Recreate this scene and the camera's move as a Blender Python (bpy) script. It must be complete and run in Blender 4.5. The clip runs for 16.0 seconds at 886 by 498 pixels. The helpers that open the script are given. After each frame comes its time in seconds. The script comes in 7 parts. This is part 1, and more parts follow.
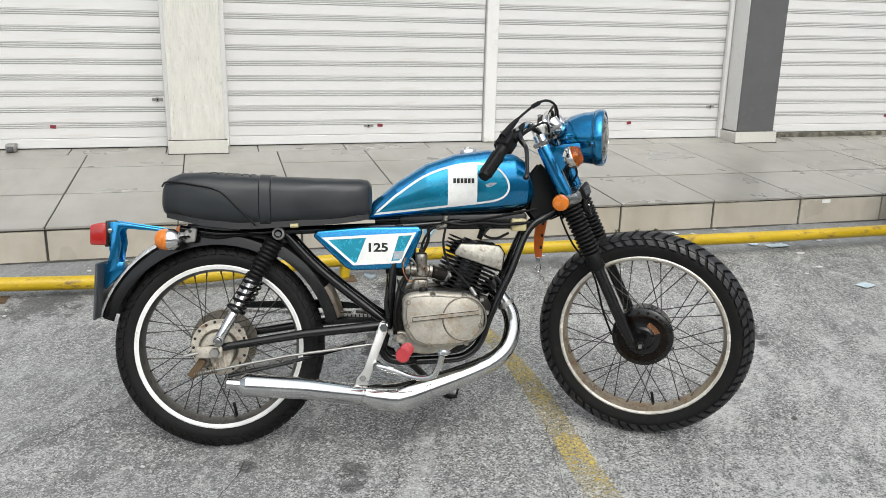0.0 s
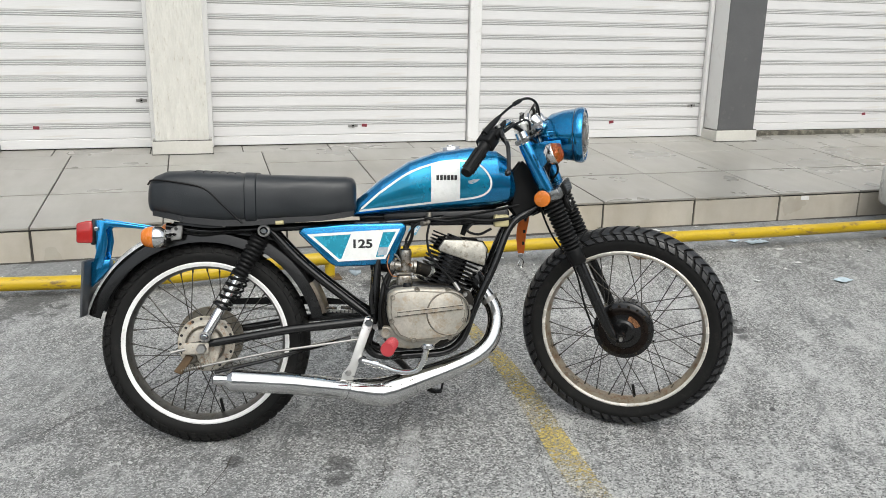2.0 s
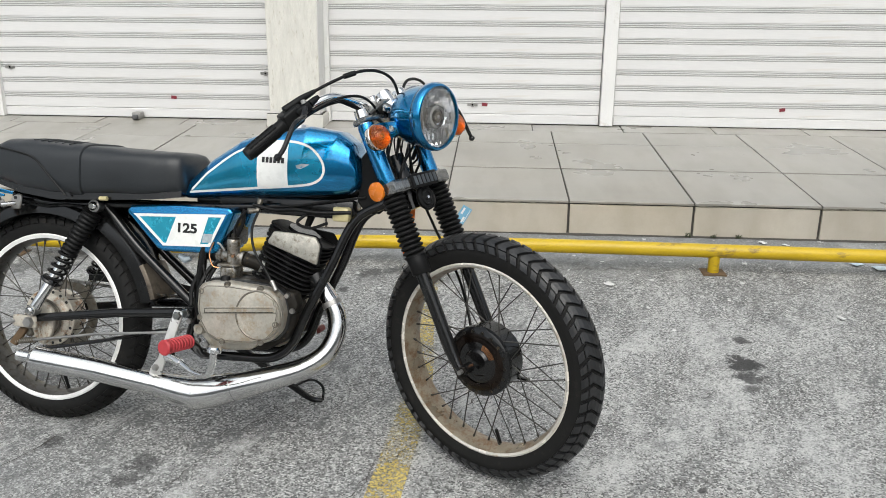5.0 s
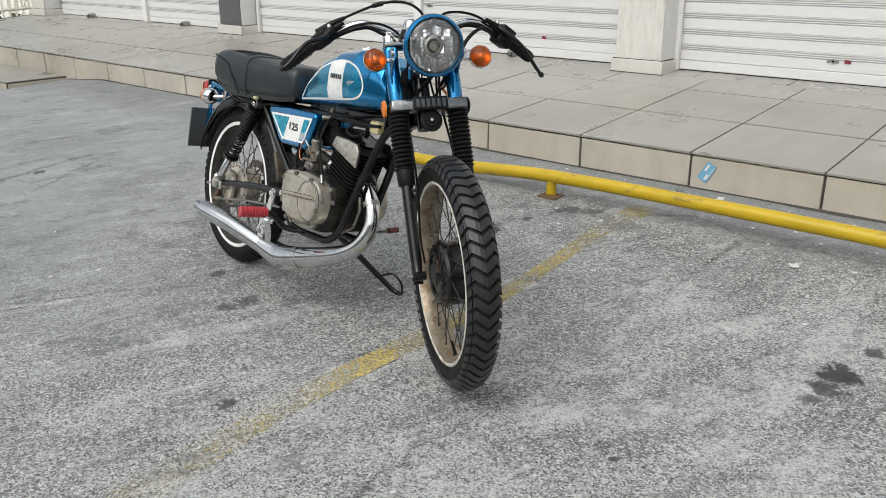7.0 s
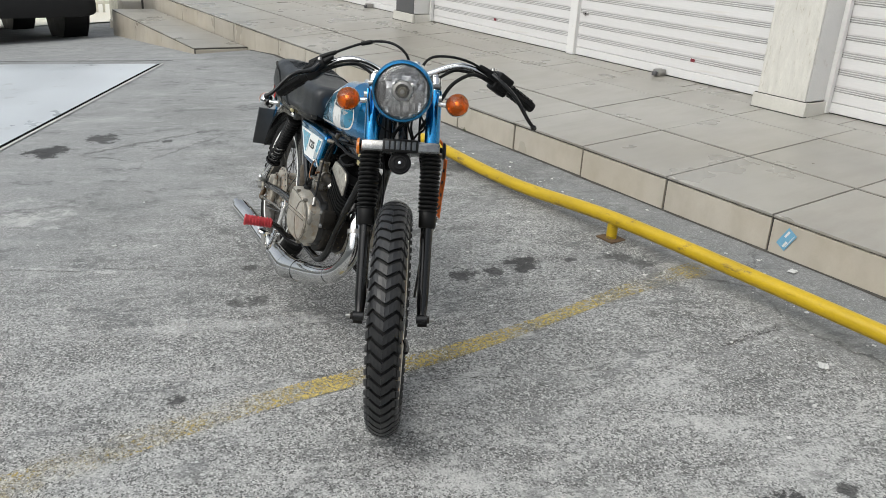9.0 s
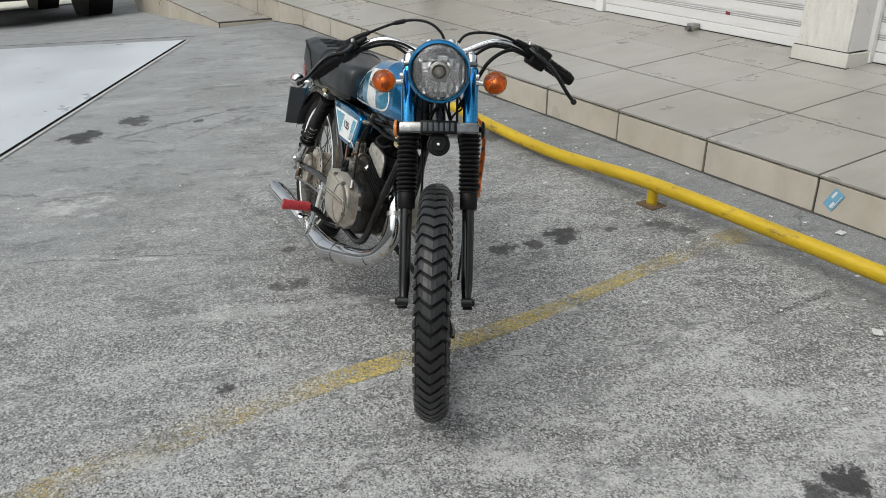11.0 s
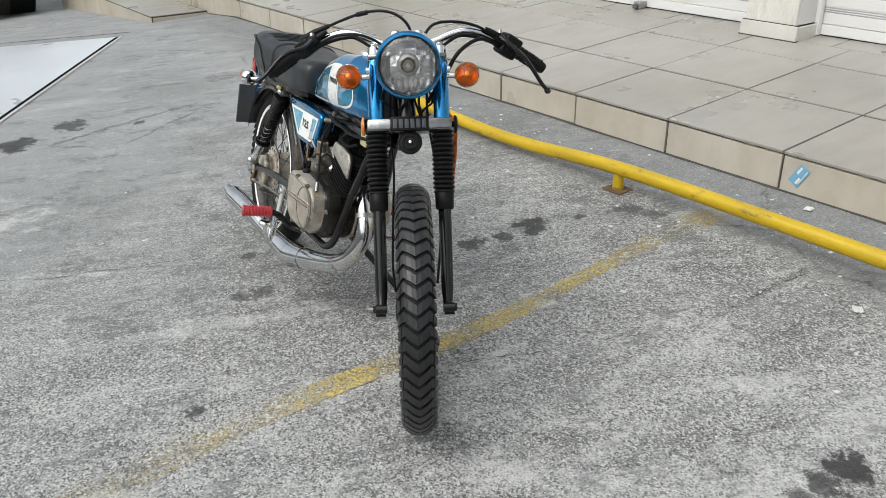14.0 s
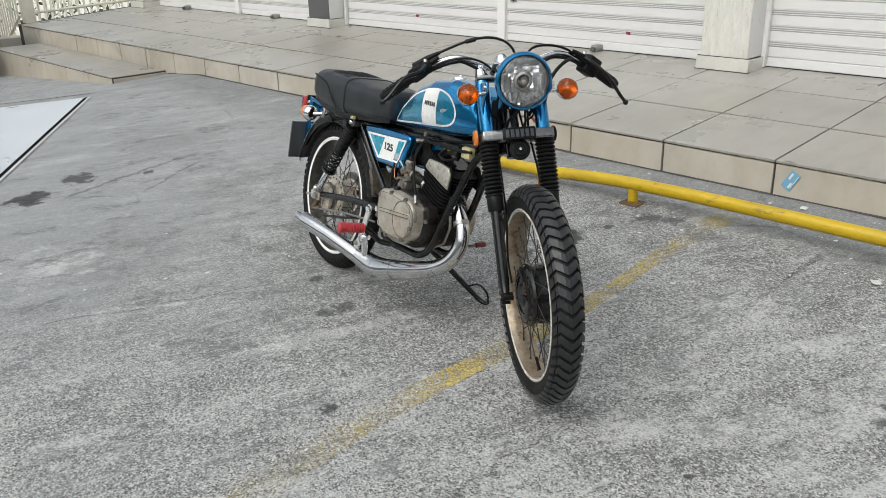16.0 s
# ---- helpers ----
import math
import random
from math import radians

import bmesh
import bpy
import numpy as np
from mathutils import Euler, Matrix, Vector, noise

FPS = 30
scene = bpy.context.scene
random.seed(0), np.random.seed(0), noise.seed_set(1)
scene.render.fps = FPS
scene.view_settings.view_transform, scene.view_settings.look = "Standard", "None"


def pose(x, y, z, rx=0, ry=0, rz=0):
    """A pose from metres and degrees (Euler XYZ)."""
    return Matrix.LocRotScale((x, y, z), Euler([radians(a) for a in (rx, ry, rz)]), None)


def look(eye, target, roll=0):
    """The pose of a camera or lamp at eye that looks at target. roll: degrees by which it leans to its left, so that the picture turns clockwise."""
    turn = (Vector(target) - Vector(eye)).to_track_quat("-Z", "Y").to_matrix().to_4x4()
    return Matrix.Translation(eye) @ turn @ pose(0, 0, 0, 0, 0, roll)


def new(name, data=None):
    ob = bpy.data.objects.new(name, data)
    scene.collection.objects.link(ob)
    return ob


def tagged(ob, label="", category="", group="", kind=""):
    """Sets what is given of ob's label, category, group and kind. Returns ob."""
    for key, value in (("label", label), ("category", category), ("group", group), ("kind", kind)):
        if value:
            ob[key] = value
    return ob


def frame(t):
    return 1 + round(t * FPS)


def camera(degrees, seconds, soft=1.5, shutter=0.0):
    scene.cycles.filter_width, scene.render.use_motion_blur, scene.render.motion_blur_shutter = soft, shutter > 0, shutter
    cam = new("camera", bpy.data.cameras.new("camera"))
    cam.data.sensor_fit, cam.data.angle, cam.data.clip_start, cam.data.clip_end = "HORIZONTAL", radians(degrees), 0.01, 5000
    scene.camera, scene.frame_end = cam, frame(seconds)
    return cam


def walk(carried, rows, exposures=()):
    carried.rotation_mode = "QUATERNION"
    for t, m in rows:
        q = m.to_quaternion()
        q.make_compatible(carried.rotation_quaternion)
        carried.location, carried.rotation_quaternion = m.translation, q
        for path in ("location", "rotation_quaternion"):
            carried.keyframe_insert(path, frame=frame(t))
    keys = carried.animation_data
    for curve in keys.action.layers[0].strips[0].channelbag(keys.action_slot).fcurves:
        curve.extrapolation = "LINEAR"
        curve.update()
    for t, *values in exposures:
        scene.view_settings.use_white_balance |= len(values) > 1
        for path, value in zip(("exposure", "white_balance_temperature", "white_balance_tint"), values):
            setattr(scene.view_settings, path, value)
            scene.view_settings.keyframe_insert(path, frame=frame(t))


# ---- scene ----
cam = camera(56.8, 16.0, soft=0.55)
PATH = [
    (0, (-1.007, -2.116, 1.217), (-0.483, -0.259, 0.691), 1.2),
    (0.5, (-1.007, -2.122, 1.221), (-0.473, -0.267, 0.696), 1.6),
    (1, (-1.004, -2.141, 1.219), (-0.451, -0.291, 0.697), 1.3),
    (1.5, (-1.007, -2.151, 1.218), (-0.454, -0.302, 0.695), 1.2),
    (2, (-1.012, -2.154, 1.212), (-0.454, -0.306, 0.689), 1.1),
    (2.5, (-1.003, -2.167, 1.208), (-0.443, -0.324, 0.669), 1.5),
    (3, (-0.978, -2.158, 1.206), (-0.458, -0.317, 0.622), 2.2),
    (3.5, (-0.853, -2.126, 1.199), (-0.387, -0.27, 0.616), 2.7),
    (4, (-0.54, -2.017, 1.194), (-0.227, -0.115, 0.659), 4.4),
    (4.2, (-0.394, -1.994, 1.187), (-0.114, -0.087, 0.652), 4.2),
    (6.3, (1.194, -1.755, 1.14), (0.329, -0.067, 0.504), -1.7),
    (6.5, (1.31, -1.719, 1.131), (0.406, -0.058, 0.48), -0.3),
    (7, (1.566, -1.606, 1.144), (0.339, -0.182, 0.462), -0.3),
    (7.5, (1.826, -1.493, 1.224), (0.463, -0.21, 0.518), 0.7),
    (8, (1.856, -1.337, 1.314), (0.44, -0.105, 0.623), 3.2),
    (8.5, (1.87, -1.154, 1.336), (0.401, 0.026, 0.664), 4.4),
    (9, (1.961, -1.045, 1.326), (0.427, 0.006, 0.592), 3.5),
    (9.5, (1.928, -1.033, 1.346), (0.352, -0.059, 0.592), 2.9),
    (9.7, (1.969, -1.033, 1.386), (0.395, -0.092, 0.589), 0.4),
    (11.8, (1.856, -1.061, 1.362), (0.326, -0.08, 0.528), 0.9),
    (12, (1.847, -1.067, 1.364), (0.315, -0.089, 0.531), 0.9),
    (12.5, (1.743, -1.114, 1.356), (0.258, -0.063, 0.525), 1.5),
    (13, (1.706, -1.107, 1.352), (0.258, -0.022, 0.499), 1.9),
    (13.5, (1.735, -1.066, 1.353), (0.293, 0.018, 0.49), -0.1),
    (14, (1.752, -1.051, 1.364), (0.298, 0.02, 0.505), -0.8),
    (14.5, (1.722, -1.093, 1.366), (0.241, -0.032, 0.542), -1.1),
    (15, (1.676, -1.223, 1.358), (0.223, -0.078, 0.598), -0.1),
    (15.5, (1.698, -1.484, 1.328), (0.279, -0.278, 0.6), -1.1),
    (16, (1.615, -1.705, 1.325), (0.265, -0.425, 0.591), -1.6),
]
EXPOSURES = [(0, -0.12), (4, -0.14), (6.5, -0.07), (7, -0.26), (7.5, -0.22), (8, -0.3), (8.5, -0.52), (9.0, -0.28), (9.5, -0.49), (12, -0.22), (13, -0.04), (14, -0.14), (14.5, -0.2), (15, -0.3), (15.5, -0.56), (16, -0.26)]
walk(cam, [(t, look(eye, target, roll)) for t, eye, target, roll in PATH], exposures=[(t, stops, 6420, 7) for t, stops in EXPOSURES])

# ---- light ----
world = bpy.data.worlds.new("world")
scene.world = world
world.use_nodes = True
wn = world.node_tree
sky = wn.nodes.new("ShaderNodeTexSky")
sky.sky_type = "NISHITA"
sky.sun_disc = False
sky.sun_elevation = radians(50)
sky.sun_rotation = radians(175)
sky.air_density, sky.dust_density, sky.ozone_density = 1.0, 4.0, 0.6
haze = wn.nodes.new("ShaderNodeHueSaturation")      # thin bright cloud: a pale, nearly colourless sky
haze.inputs["Saturation"].default_value = 0.35
wn.links.new(sky.outputs[0], haze.inputs["Color"])
wn.links.new(haze.outputs[0], wn.nodes["Background"].inputs[0])
wn.nodes["Background"].inputs[1].default_value = 0.215
sun = new("sun", bpy.data.lights.new("sun", "SUN"))
sun.data.energy, sun.data.angle, sun.data.color = 1.0, radians(75), (1.0, 1.0, 0.965)
sun.matrix_world = look((-0.2, -3.9, 8.5), (0, 0, 0))


# ---- materials ----
def nodes_of(name):
    m = bpy.data.materials.new(name)
    m.use_nodes = True
    nt = m.node_tree
    return m, nt, nt.nodes["Principled BSDF"]


def node(nt, kind, **values):
    n = nt.nodes.new("ShaderNode" + kind)
    for key, value in values.items():
        n.inputs[key].default_value = value
    return n


def noise_tex(nt, coords, scale, detail=4.0, rough=0.55, stretch=None):
    n = node(nt, "TexNoise", Scale=scale, Detail=detail, Roughness=rough)
    if stretch:
        mp = node(nt, "Mapping", Scale=stretch)
        nt.links.new(coords, mp.inputs["Vector"])
        coords = mp.outputs[0]
    nt.links.new(coords, n.inputs["Vector"])
    return n.outputs["Fac"]


def ramp(nt, fac, lo, hi, to_lo=0.0, to_hi=1.0):
    n = node(nt, "MapRange")
    n.inputs["From Min"].default_value, n.inputs["From Max"].default_value = lo, hi
    n.inputs["To Min"].default_value, n.inputs["To Max"].default_value = to_lo, to_hi
    nt.links.new(fac, n.inputs["Value"])
    return n.outputs[0]


def mixed(nt, fac, a, b, mode="MIX"):
    n = nt.nodes.new("ShaderNodeMix")
    n.data_type, n.blend_type = "RGBA", mode
    for sock, v in ((n.inputs[0], fac), (n.inputs[6], a), (n.inputs[7], b)):
        if isinstance(v, (int, float)):
            sock.default_value = v
        elif isinstance(v, tuple):
            sock.default_value = (*v, 1.0) if len(v) == 3 else v
        else:
            nt.links.new(v, sock)
    return n.outputs[2]


def maths(nt, op, a, b=0.0):
    n = nt.nodes.new("ShaderNodeMath")
    n.operation = op
    for sock, v in ((n.inputs[0], a), (n.inputs[1], b)):
        if isinstance(v, (int, float)):
            sock.default_value = v
        else:
            nt.links.new(v, sock)
    return n.outputs[0]


def bumped(nt, bsdf, height, strength=0.3, distance=0.002):
    n = node(nt, "Bump", Strength=strength, Distance=distance)
    nt.links.new(height, n.inputs["Height"])
    nt.links.new(n.outputs[0], bsdf.inputs["Normal"])


def paint(name, color, rough=0.5, metal=0.0, dark=0.75, scale=6.0, fine=90.0, bump=0.1, coat=0.0, dirt=None, dirt_at=(0.55, 0.75), stretch=None, spread=0.1, vary=0.0, gloss=0.5):
    """A plain surface with slow and fine variation, wear and slight relief."""
    m, nt, b = nodes_of(name)
    co = nt.nodes.new("ShaderNodeTexCoord").outputs["Object"]
    slow = noise_tex(nt, co, scale, 5.0, 0.6, stretch)
    quick = noise_tex(nt, co, fine, 3.0, 0.6, stretch)
    low = tuple(c * dark for c in color)
    c = mixed(nt, ramp(nt, slow, 0.3, 0.7), low, color)
    c = mixed(nt, ramp(nt, quick, 0.35, 0.65, 0.0, 0.35), c, tuple(v * (dark * 0.9) for v in color))
    if vary:
        info = nt.nodes.new("ShaderNodeObjectInfo").outputs["Random"]
        c = mixed(nt, ramp(nt, info, 0.0, 1.0, 0.0, vary), c, tuple(v * 0.6 for v in color))
    if dirt:
        spots = noise_tex(nt, co, scale * 2.3, 6.0, 0.7, stretch)
        c = mixed(nt, ramp(nt, spots, *dirt_at), c, dirt)
    nt.links.new(c, b.inputs["Base Color"])
    nt.links.new(ramp(nt, slow, 0.3, 0.7, max(0.02, rough - spread), min(1.0, rough + spread)), b.inputs["Roughness"])
    b.inputs["Metallic"].default_value = metal
    b.inputs["Specular IOR Level"].default_value = gloss
    b.inputs["Coat Weight"].default_value = coat
    b.inputs["Coat Roughness"].default_value = 0.06
    bumped(nt, b, quick, bump, 0.001)
    return m


def cells(nt, coords, scale):
    """One random grey for each small grain."""
    v = nt.nodes.new("ShaderNodeTexVoronoi")
    v.inputs["Scale"].default_value = scale
    nt.links.new(coords, v.inputs["Vector"])
    g = nt.nodes.new("ShaderNodeSeparateColor")
    nt.links.new(v.outputs["Color"], g.inputs[0])
    return g.outputs[0], v.outputs["Distance"]


def laid(nt, coords, turn, stretch):
    """Coordinates drawn out along one direction, for trowel marks and wheel scuffs."""
    mp = nt.nodes.new("ShaderNodeMapping")
    mp.vector_type = "TEXTURE"
    mp.inputs["Rotation"].default_value = (0, 0, radians(turn))
    mp.inputs["Scale"].default_value = stretch
    nt.links.new(coords, mp.inputs["Vector"])
    return mp.outputs[0]


def ground_material():
    m, nt, b = nodes_of("worn_concrete")
    co = nt.nodes.new("ShaderNodeTexCoord").outputs["Object"]
    big = noise_tex(nt, co, 0.8, 5.0, 0.6)
    mid = noise_tex(nt, co, 4.5, 6.0, 0.65)
    drawn = laid(nt, co, 64, (2.6, 0.55, 1.0))
    streak = noise_tex(nt, drawn, 4.0, 8.0, 0.74)
    scuff = noise_tex(nt, drawn, 11.0, 5.0, 0.7)
    wisp = noise_tex(nt, laid(nt, co, 70, (1.7, 0.8, 1.0)), 6.5, 9.0, 0.76)
    grit = noise_tex(nt, co, 150.0, 3.0, 0.8)
    grain, _ = cells(nt, co, 225.0)
    stone, _ = cells(nt, co, 95.0)
    # trowelled smooth towards the far end and along the kerb, rubbed down to the stones elsewhere
    at = nt.nodes.new("ShaderNodeSeparateXYZ")
    nt.links.new(co, at.inputs[0])
    drift = ramp(nt, big, 0.3, 0.7, -0.9, 0.9)
    smooth = maths(nt, "MAXIMUM", ramp(nt, maths(nt, "ADD", at.outputs["X"], drift), -0.5, -2.3), ramp(nt, maths(nt, "ADD", at.outputs["Y"], maths(nt, "MULTIPLY", drift, 0.25)), 1.42, 1.62))
    c = mixed(nt, ramp(nt, big, 0.30, 0.70), GROUND_DARK, GROUND_LIGHT)
    c = mixed(nt, ramp(nt, mid, 0.46, 0.66, 0.0, 0.45), c, (0.15, 0.15, 0.145))
    c = mixed(nt, maths(nt, "MULTIPLY", smooth, 0.75), c, (0.245, 0.253, 0.256))
    rough = ramp(nt, smooth, 0.0, 1.0, 1.0, 0.30)
    c = mixed(nt, maths(nt, "MULTIPLY", rough, ramp(nt, streak, 0.50, 0.60, 0.0, 0.52)), c, (0.47, 0.47, 0.458))
    c = mixed(nt, maths(nt, "MULTIPLY", rough, ramp(nt, streak, 0.47, 0.36, 0.0, 0.65)), c, (0.13, 0.13, 0.126))
    wob = node(nt, "TexNoise", Scale=11.0, Detail=8.0, Roughness=0.78)
    nt.links.new(co, wob.inputs["Vector"])

    def spot(x, y, r, soft):
        """One where the uneven spot is, nought outside it."""
        d = nt.nodes.new("ShaderNodeVectorMath")
        d.operation = "DISTANCE"
        sq = nt.nodes.new("ShaderNodeVectorMath")
        sq.operation = "MULTIPLY_ADD"
        nt.links.new(wob.outputs["Color"], sq.inputs[0])
        sq.inputs[1].default_value = (r * 4.8, r * 4.0, 0.0)
        nt.links.new(co, sq.inputs[2])
        nt.links.new(sq.outputs[0], d.inputs[0])
        d.inputs[1].default_value = (x + r * 2.4, y + r * 2.0, gz(x, y))
        return ramp(nt, d.outputs["Value"], r * (1.0 - soft), r, 1.0, 0.0)
    # damp, dark patches, and painted shadow below the motorcycle and the pipe
    for x, y, r, k in DAMP_AND_SHADOW:
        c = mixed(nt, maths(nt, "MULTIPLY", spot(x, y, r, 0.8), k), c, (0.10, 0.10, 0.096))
    # the strip along the kerb is unevenly darker
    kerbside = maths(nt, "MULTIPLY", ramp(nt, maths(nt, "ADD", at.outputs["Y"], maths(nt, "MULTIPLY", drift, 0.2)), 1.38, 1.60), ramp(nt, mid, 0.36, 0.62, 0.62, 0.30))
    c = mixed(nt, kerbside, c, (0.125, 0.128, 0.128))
    # cement wash, smooth and pale, worn through in wisps
    wash = None
    for x, y, r in WASHES:
        k = spot(x, y, r, 0.85)
        wash = k if wash is None else maths(nt, "MAXIMUM", wash, k)
    wash = maths(nt, "MULTIPLY", wash, ramp(nt, wisp, 0.45, 0.53, 0.05, 0.72))
    wash = maths(nt, "MAXIMUM", wash, maths(nt, "MULTIPLY", rough, ramp(nt, wisp, 0.56, 0.64, 0.0, 0.65)))
    c = mixed(nt, wash, c, (0.55, 0.55, 0.535))
    # bare aggregate: pale and dark grains lie side by side, fewer where the wash covers them
    bare = maths(nt, "MULTIPLY", maths(nt, "SUBTRACT", 1.0, maths(nt, "MULTIPLY", wash, 0.75)), ramp(nt, smooth, 0.0, 1.0, 0.92, 0.22))
    c = mixed(nt, maths(nt, "MULTIPLY", bare, ramp(nt, grain, 0.62, 0.88, 0.0, 0.94)), c, (0.05, 0.05, 0.048))
    c = mixed(nt, maths(nt, "MULTIPLY", bare, ramp(nt, grain, 0.36, 0.08, 0.0, 0.90)), c, (0.66, 0.66, 0.64))
    c = mixed(nt, maths(nt, "MULTIPLY", bare, ramp(nt, stone, 0.80, 0.98, 0.0, 0.50)), c, (0.075, 0.075, 0.072))
    c = mixed(nt, maths(nt, "MULTIPLY", bare, ramp(nt, stone, 0.05, 0.0, 0.0, 0.7)), c, (0.66, 0.66, 0.64))
    c = mixed(nt, maths(nt, "MULTIPLY", bare, ramp(nt, grit, 0.42, 0.60, 0.0, 0.38)), c, (0.09, 0.09, 0.087))
    c = mixed(nt, maths(nt, "MULTIPLY", rough, ramp(nt, scuff, 0.60, 0.70, 0.0, 0.45)), c, (0.52, 0.52, 0.50))
    # thin dark flakes and pale scratches lie along the same direction
    flake = noise_tex(nt, laid(nt, co, 62, (3.0, 1.2, 1.0)), 2.4, 8.0, 0.72)
    band = maths(nt, "ABSOLUTE", maths(nt, "SUBTRACT", flake, 0.50))
    c = mixed(nt, maths(nt, "MULTIPLY", ramp(nt, band, 0.004, 0.022, 0.75, 0.0), ramp(nt, mid, 0.47, 0.60)), c, (0.115, 0.118, 0.118))
    rub = noise_tex(nt, laid(nt, co, 76, (5.0, 1.4, 1.0)), 2.6, 7.0, 0.72)
    c = mixed(nt, maths(nt, "MULTIPLY", ramp(nt, rub, 0.57, 0.66, 0.0, 0.42), ramp(nt, mid, 0.40, 0.58)), c, (0.48, 0.485, 0.48))
    # hairline cracks
    warp = nt.nodes.new("ShaderNodeVectorMath")
    warp.operation = "MULTIPLY_ADD"
    nt.links.new(wob.outputs["Color"], warp.inputs[0])
    warp.inputs[1].default_value = (0.22, 0.22, 0.0)
    nt.links.new(co, warp.inputs[2])
    vor = nt.nodes.new("ShaderNodeTexVoronoi")
    vor.feature = "DISTANCE_TO_EDGE"
    vor.inputs["Scale"].default_value = 0.42
    nt.links.new(warp.outputs[0], vor.inputs["Vector"])
    crack = maths(nt, "MULTIPLY", ramp(nt, vor.outputs["Distance"], 0.0006, 0.0022, 1.0, 0.0), ramp(nt, big, 0.46, 0.56))
    c = mixed(nt, maths(nt, "MULTIPLY", crack, 0.6), c, (0.04, 0.04, 0.038))
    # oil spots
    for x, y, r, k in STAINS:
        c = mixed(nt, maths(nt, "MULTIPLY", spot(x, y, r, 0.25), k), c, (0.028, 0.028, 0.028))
    nt.links.new(c, b.inputs["Base Color"])
    nt.links.new(ramp(nt, wisp, 0.4, 0.65, 0.9, 0.66), b.inputs["Roughness"])
    relief = maths(nt, "ADD", maths(nt, "MULTIPLY", maths(nt, "MULTIPLY", grain, bare), 0.5), maths(nt, "ADD", maths(nt, "MULTIPLY", grit, bare), maths(nt, "MULTIPLY", mid, 1.5)))
    bumped(nt, b, maths(nt, "SUBTRACT", relief, crack), 0.6, 0.004)
    return m


def line_material():
    """Worn traffic paint: bare ground shows through where it has gone."""
    m, nt, b = nodes_of("worn_yellow_paint")
    co = nt.nodes.new("ShaderNodeTexCoord").outputs["Object"]
    grit = noise_tex(nt, co, 95.0, 4.0, 0.75)
    wide = noise_tex(nt, co, 3.2, 5.0, 0.65)
    c = mixed(nt, ramp(nt, grit, 0.4, 0.62), (0.56, 0.43, 0.12), (0.42, 0.35, 0.17))
    nt.links.new(c, b.inputs["Base Color"])
    b.inputs["Roughness"].default_value = 0.8
    cover = maths(nt, "ADD", ramp(nt, wide, 0.34, 0.64, -0.12, 0.62), ramp(nt, grit, 0.40, 0.60, 0.40, -0.28))
    sep = nt.nodes.new("ShaderNodeSeparateXYZ")
    nt.links.new(co, sep.inputs[0])
    cover = maths(nt, "ADD", cover, ramp(nt, sep.outputs["Y"], -1.3, -0.1, -0.46, 0.0))
    cover = maths(nt, "ADD", cover, ramp(nt, sep.outputs["Y"], 1.05, 1.45, 0.0, -0.40))
    cl = nt.nodes.new("ShaderNodeClamp")
    nt.links.new(maths(nt, "MULTIPLY", cover, 1.1), cl.inputs[0])
    nt.links.new(cl.outputs[0], b.inputs["Alpha"])
    return m


def scuff_material():
    """A pale drag mark, rubbed thin and broken."""
    m, nt, b = nodes_of("pale_scuff")
    co = nt.nodes.new("ShaderNodeTexCoord").outputs["Object"]
    grit = noise_tex(nt, co, 110.0, 4.0, 0.75)
    wide = noise_tex(nt, co, 6.0, 5.0, 0.65)
    nt.links.new(mixed(nt, grit, (0.44, 0.44, 0.43), (0.58, 0.58, 0.565)), b.inputs["Base Color"])
    b.inputs["Roughness"].default_value = 0.85
    cl = nt.nodes.new("ShaderNodeClamp")
    nt.links.new(maths(nt, "ADD", ramp(nt, wide, 0.36, 0.64, -0.05, 0.65), ramp(nt, grit, 0.40, 0.60, 0.35, -0.20)), cl.inputs[0])
    nt.links.new(cl.outputs[0], b.inputs["Alpha"])
    return m


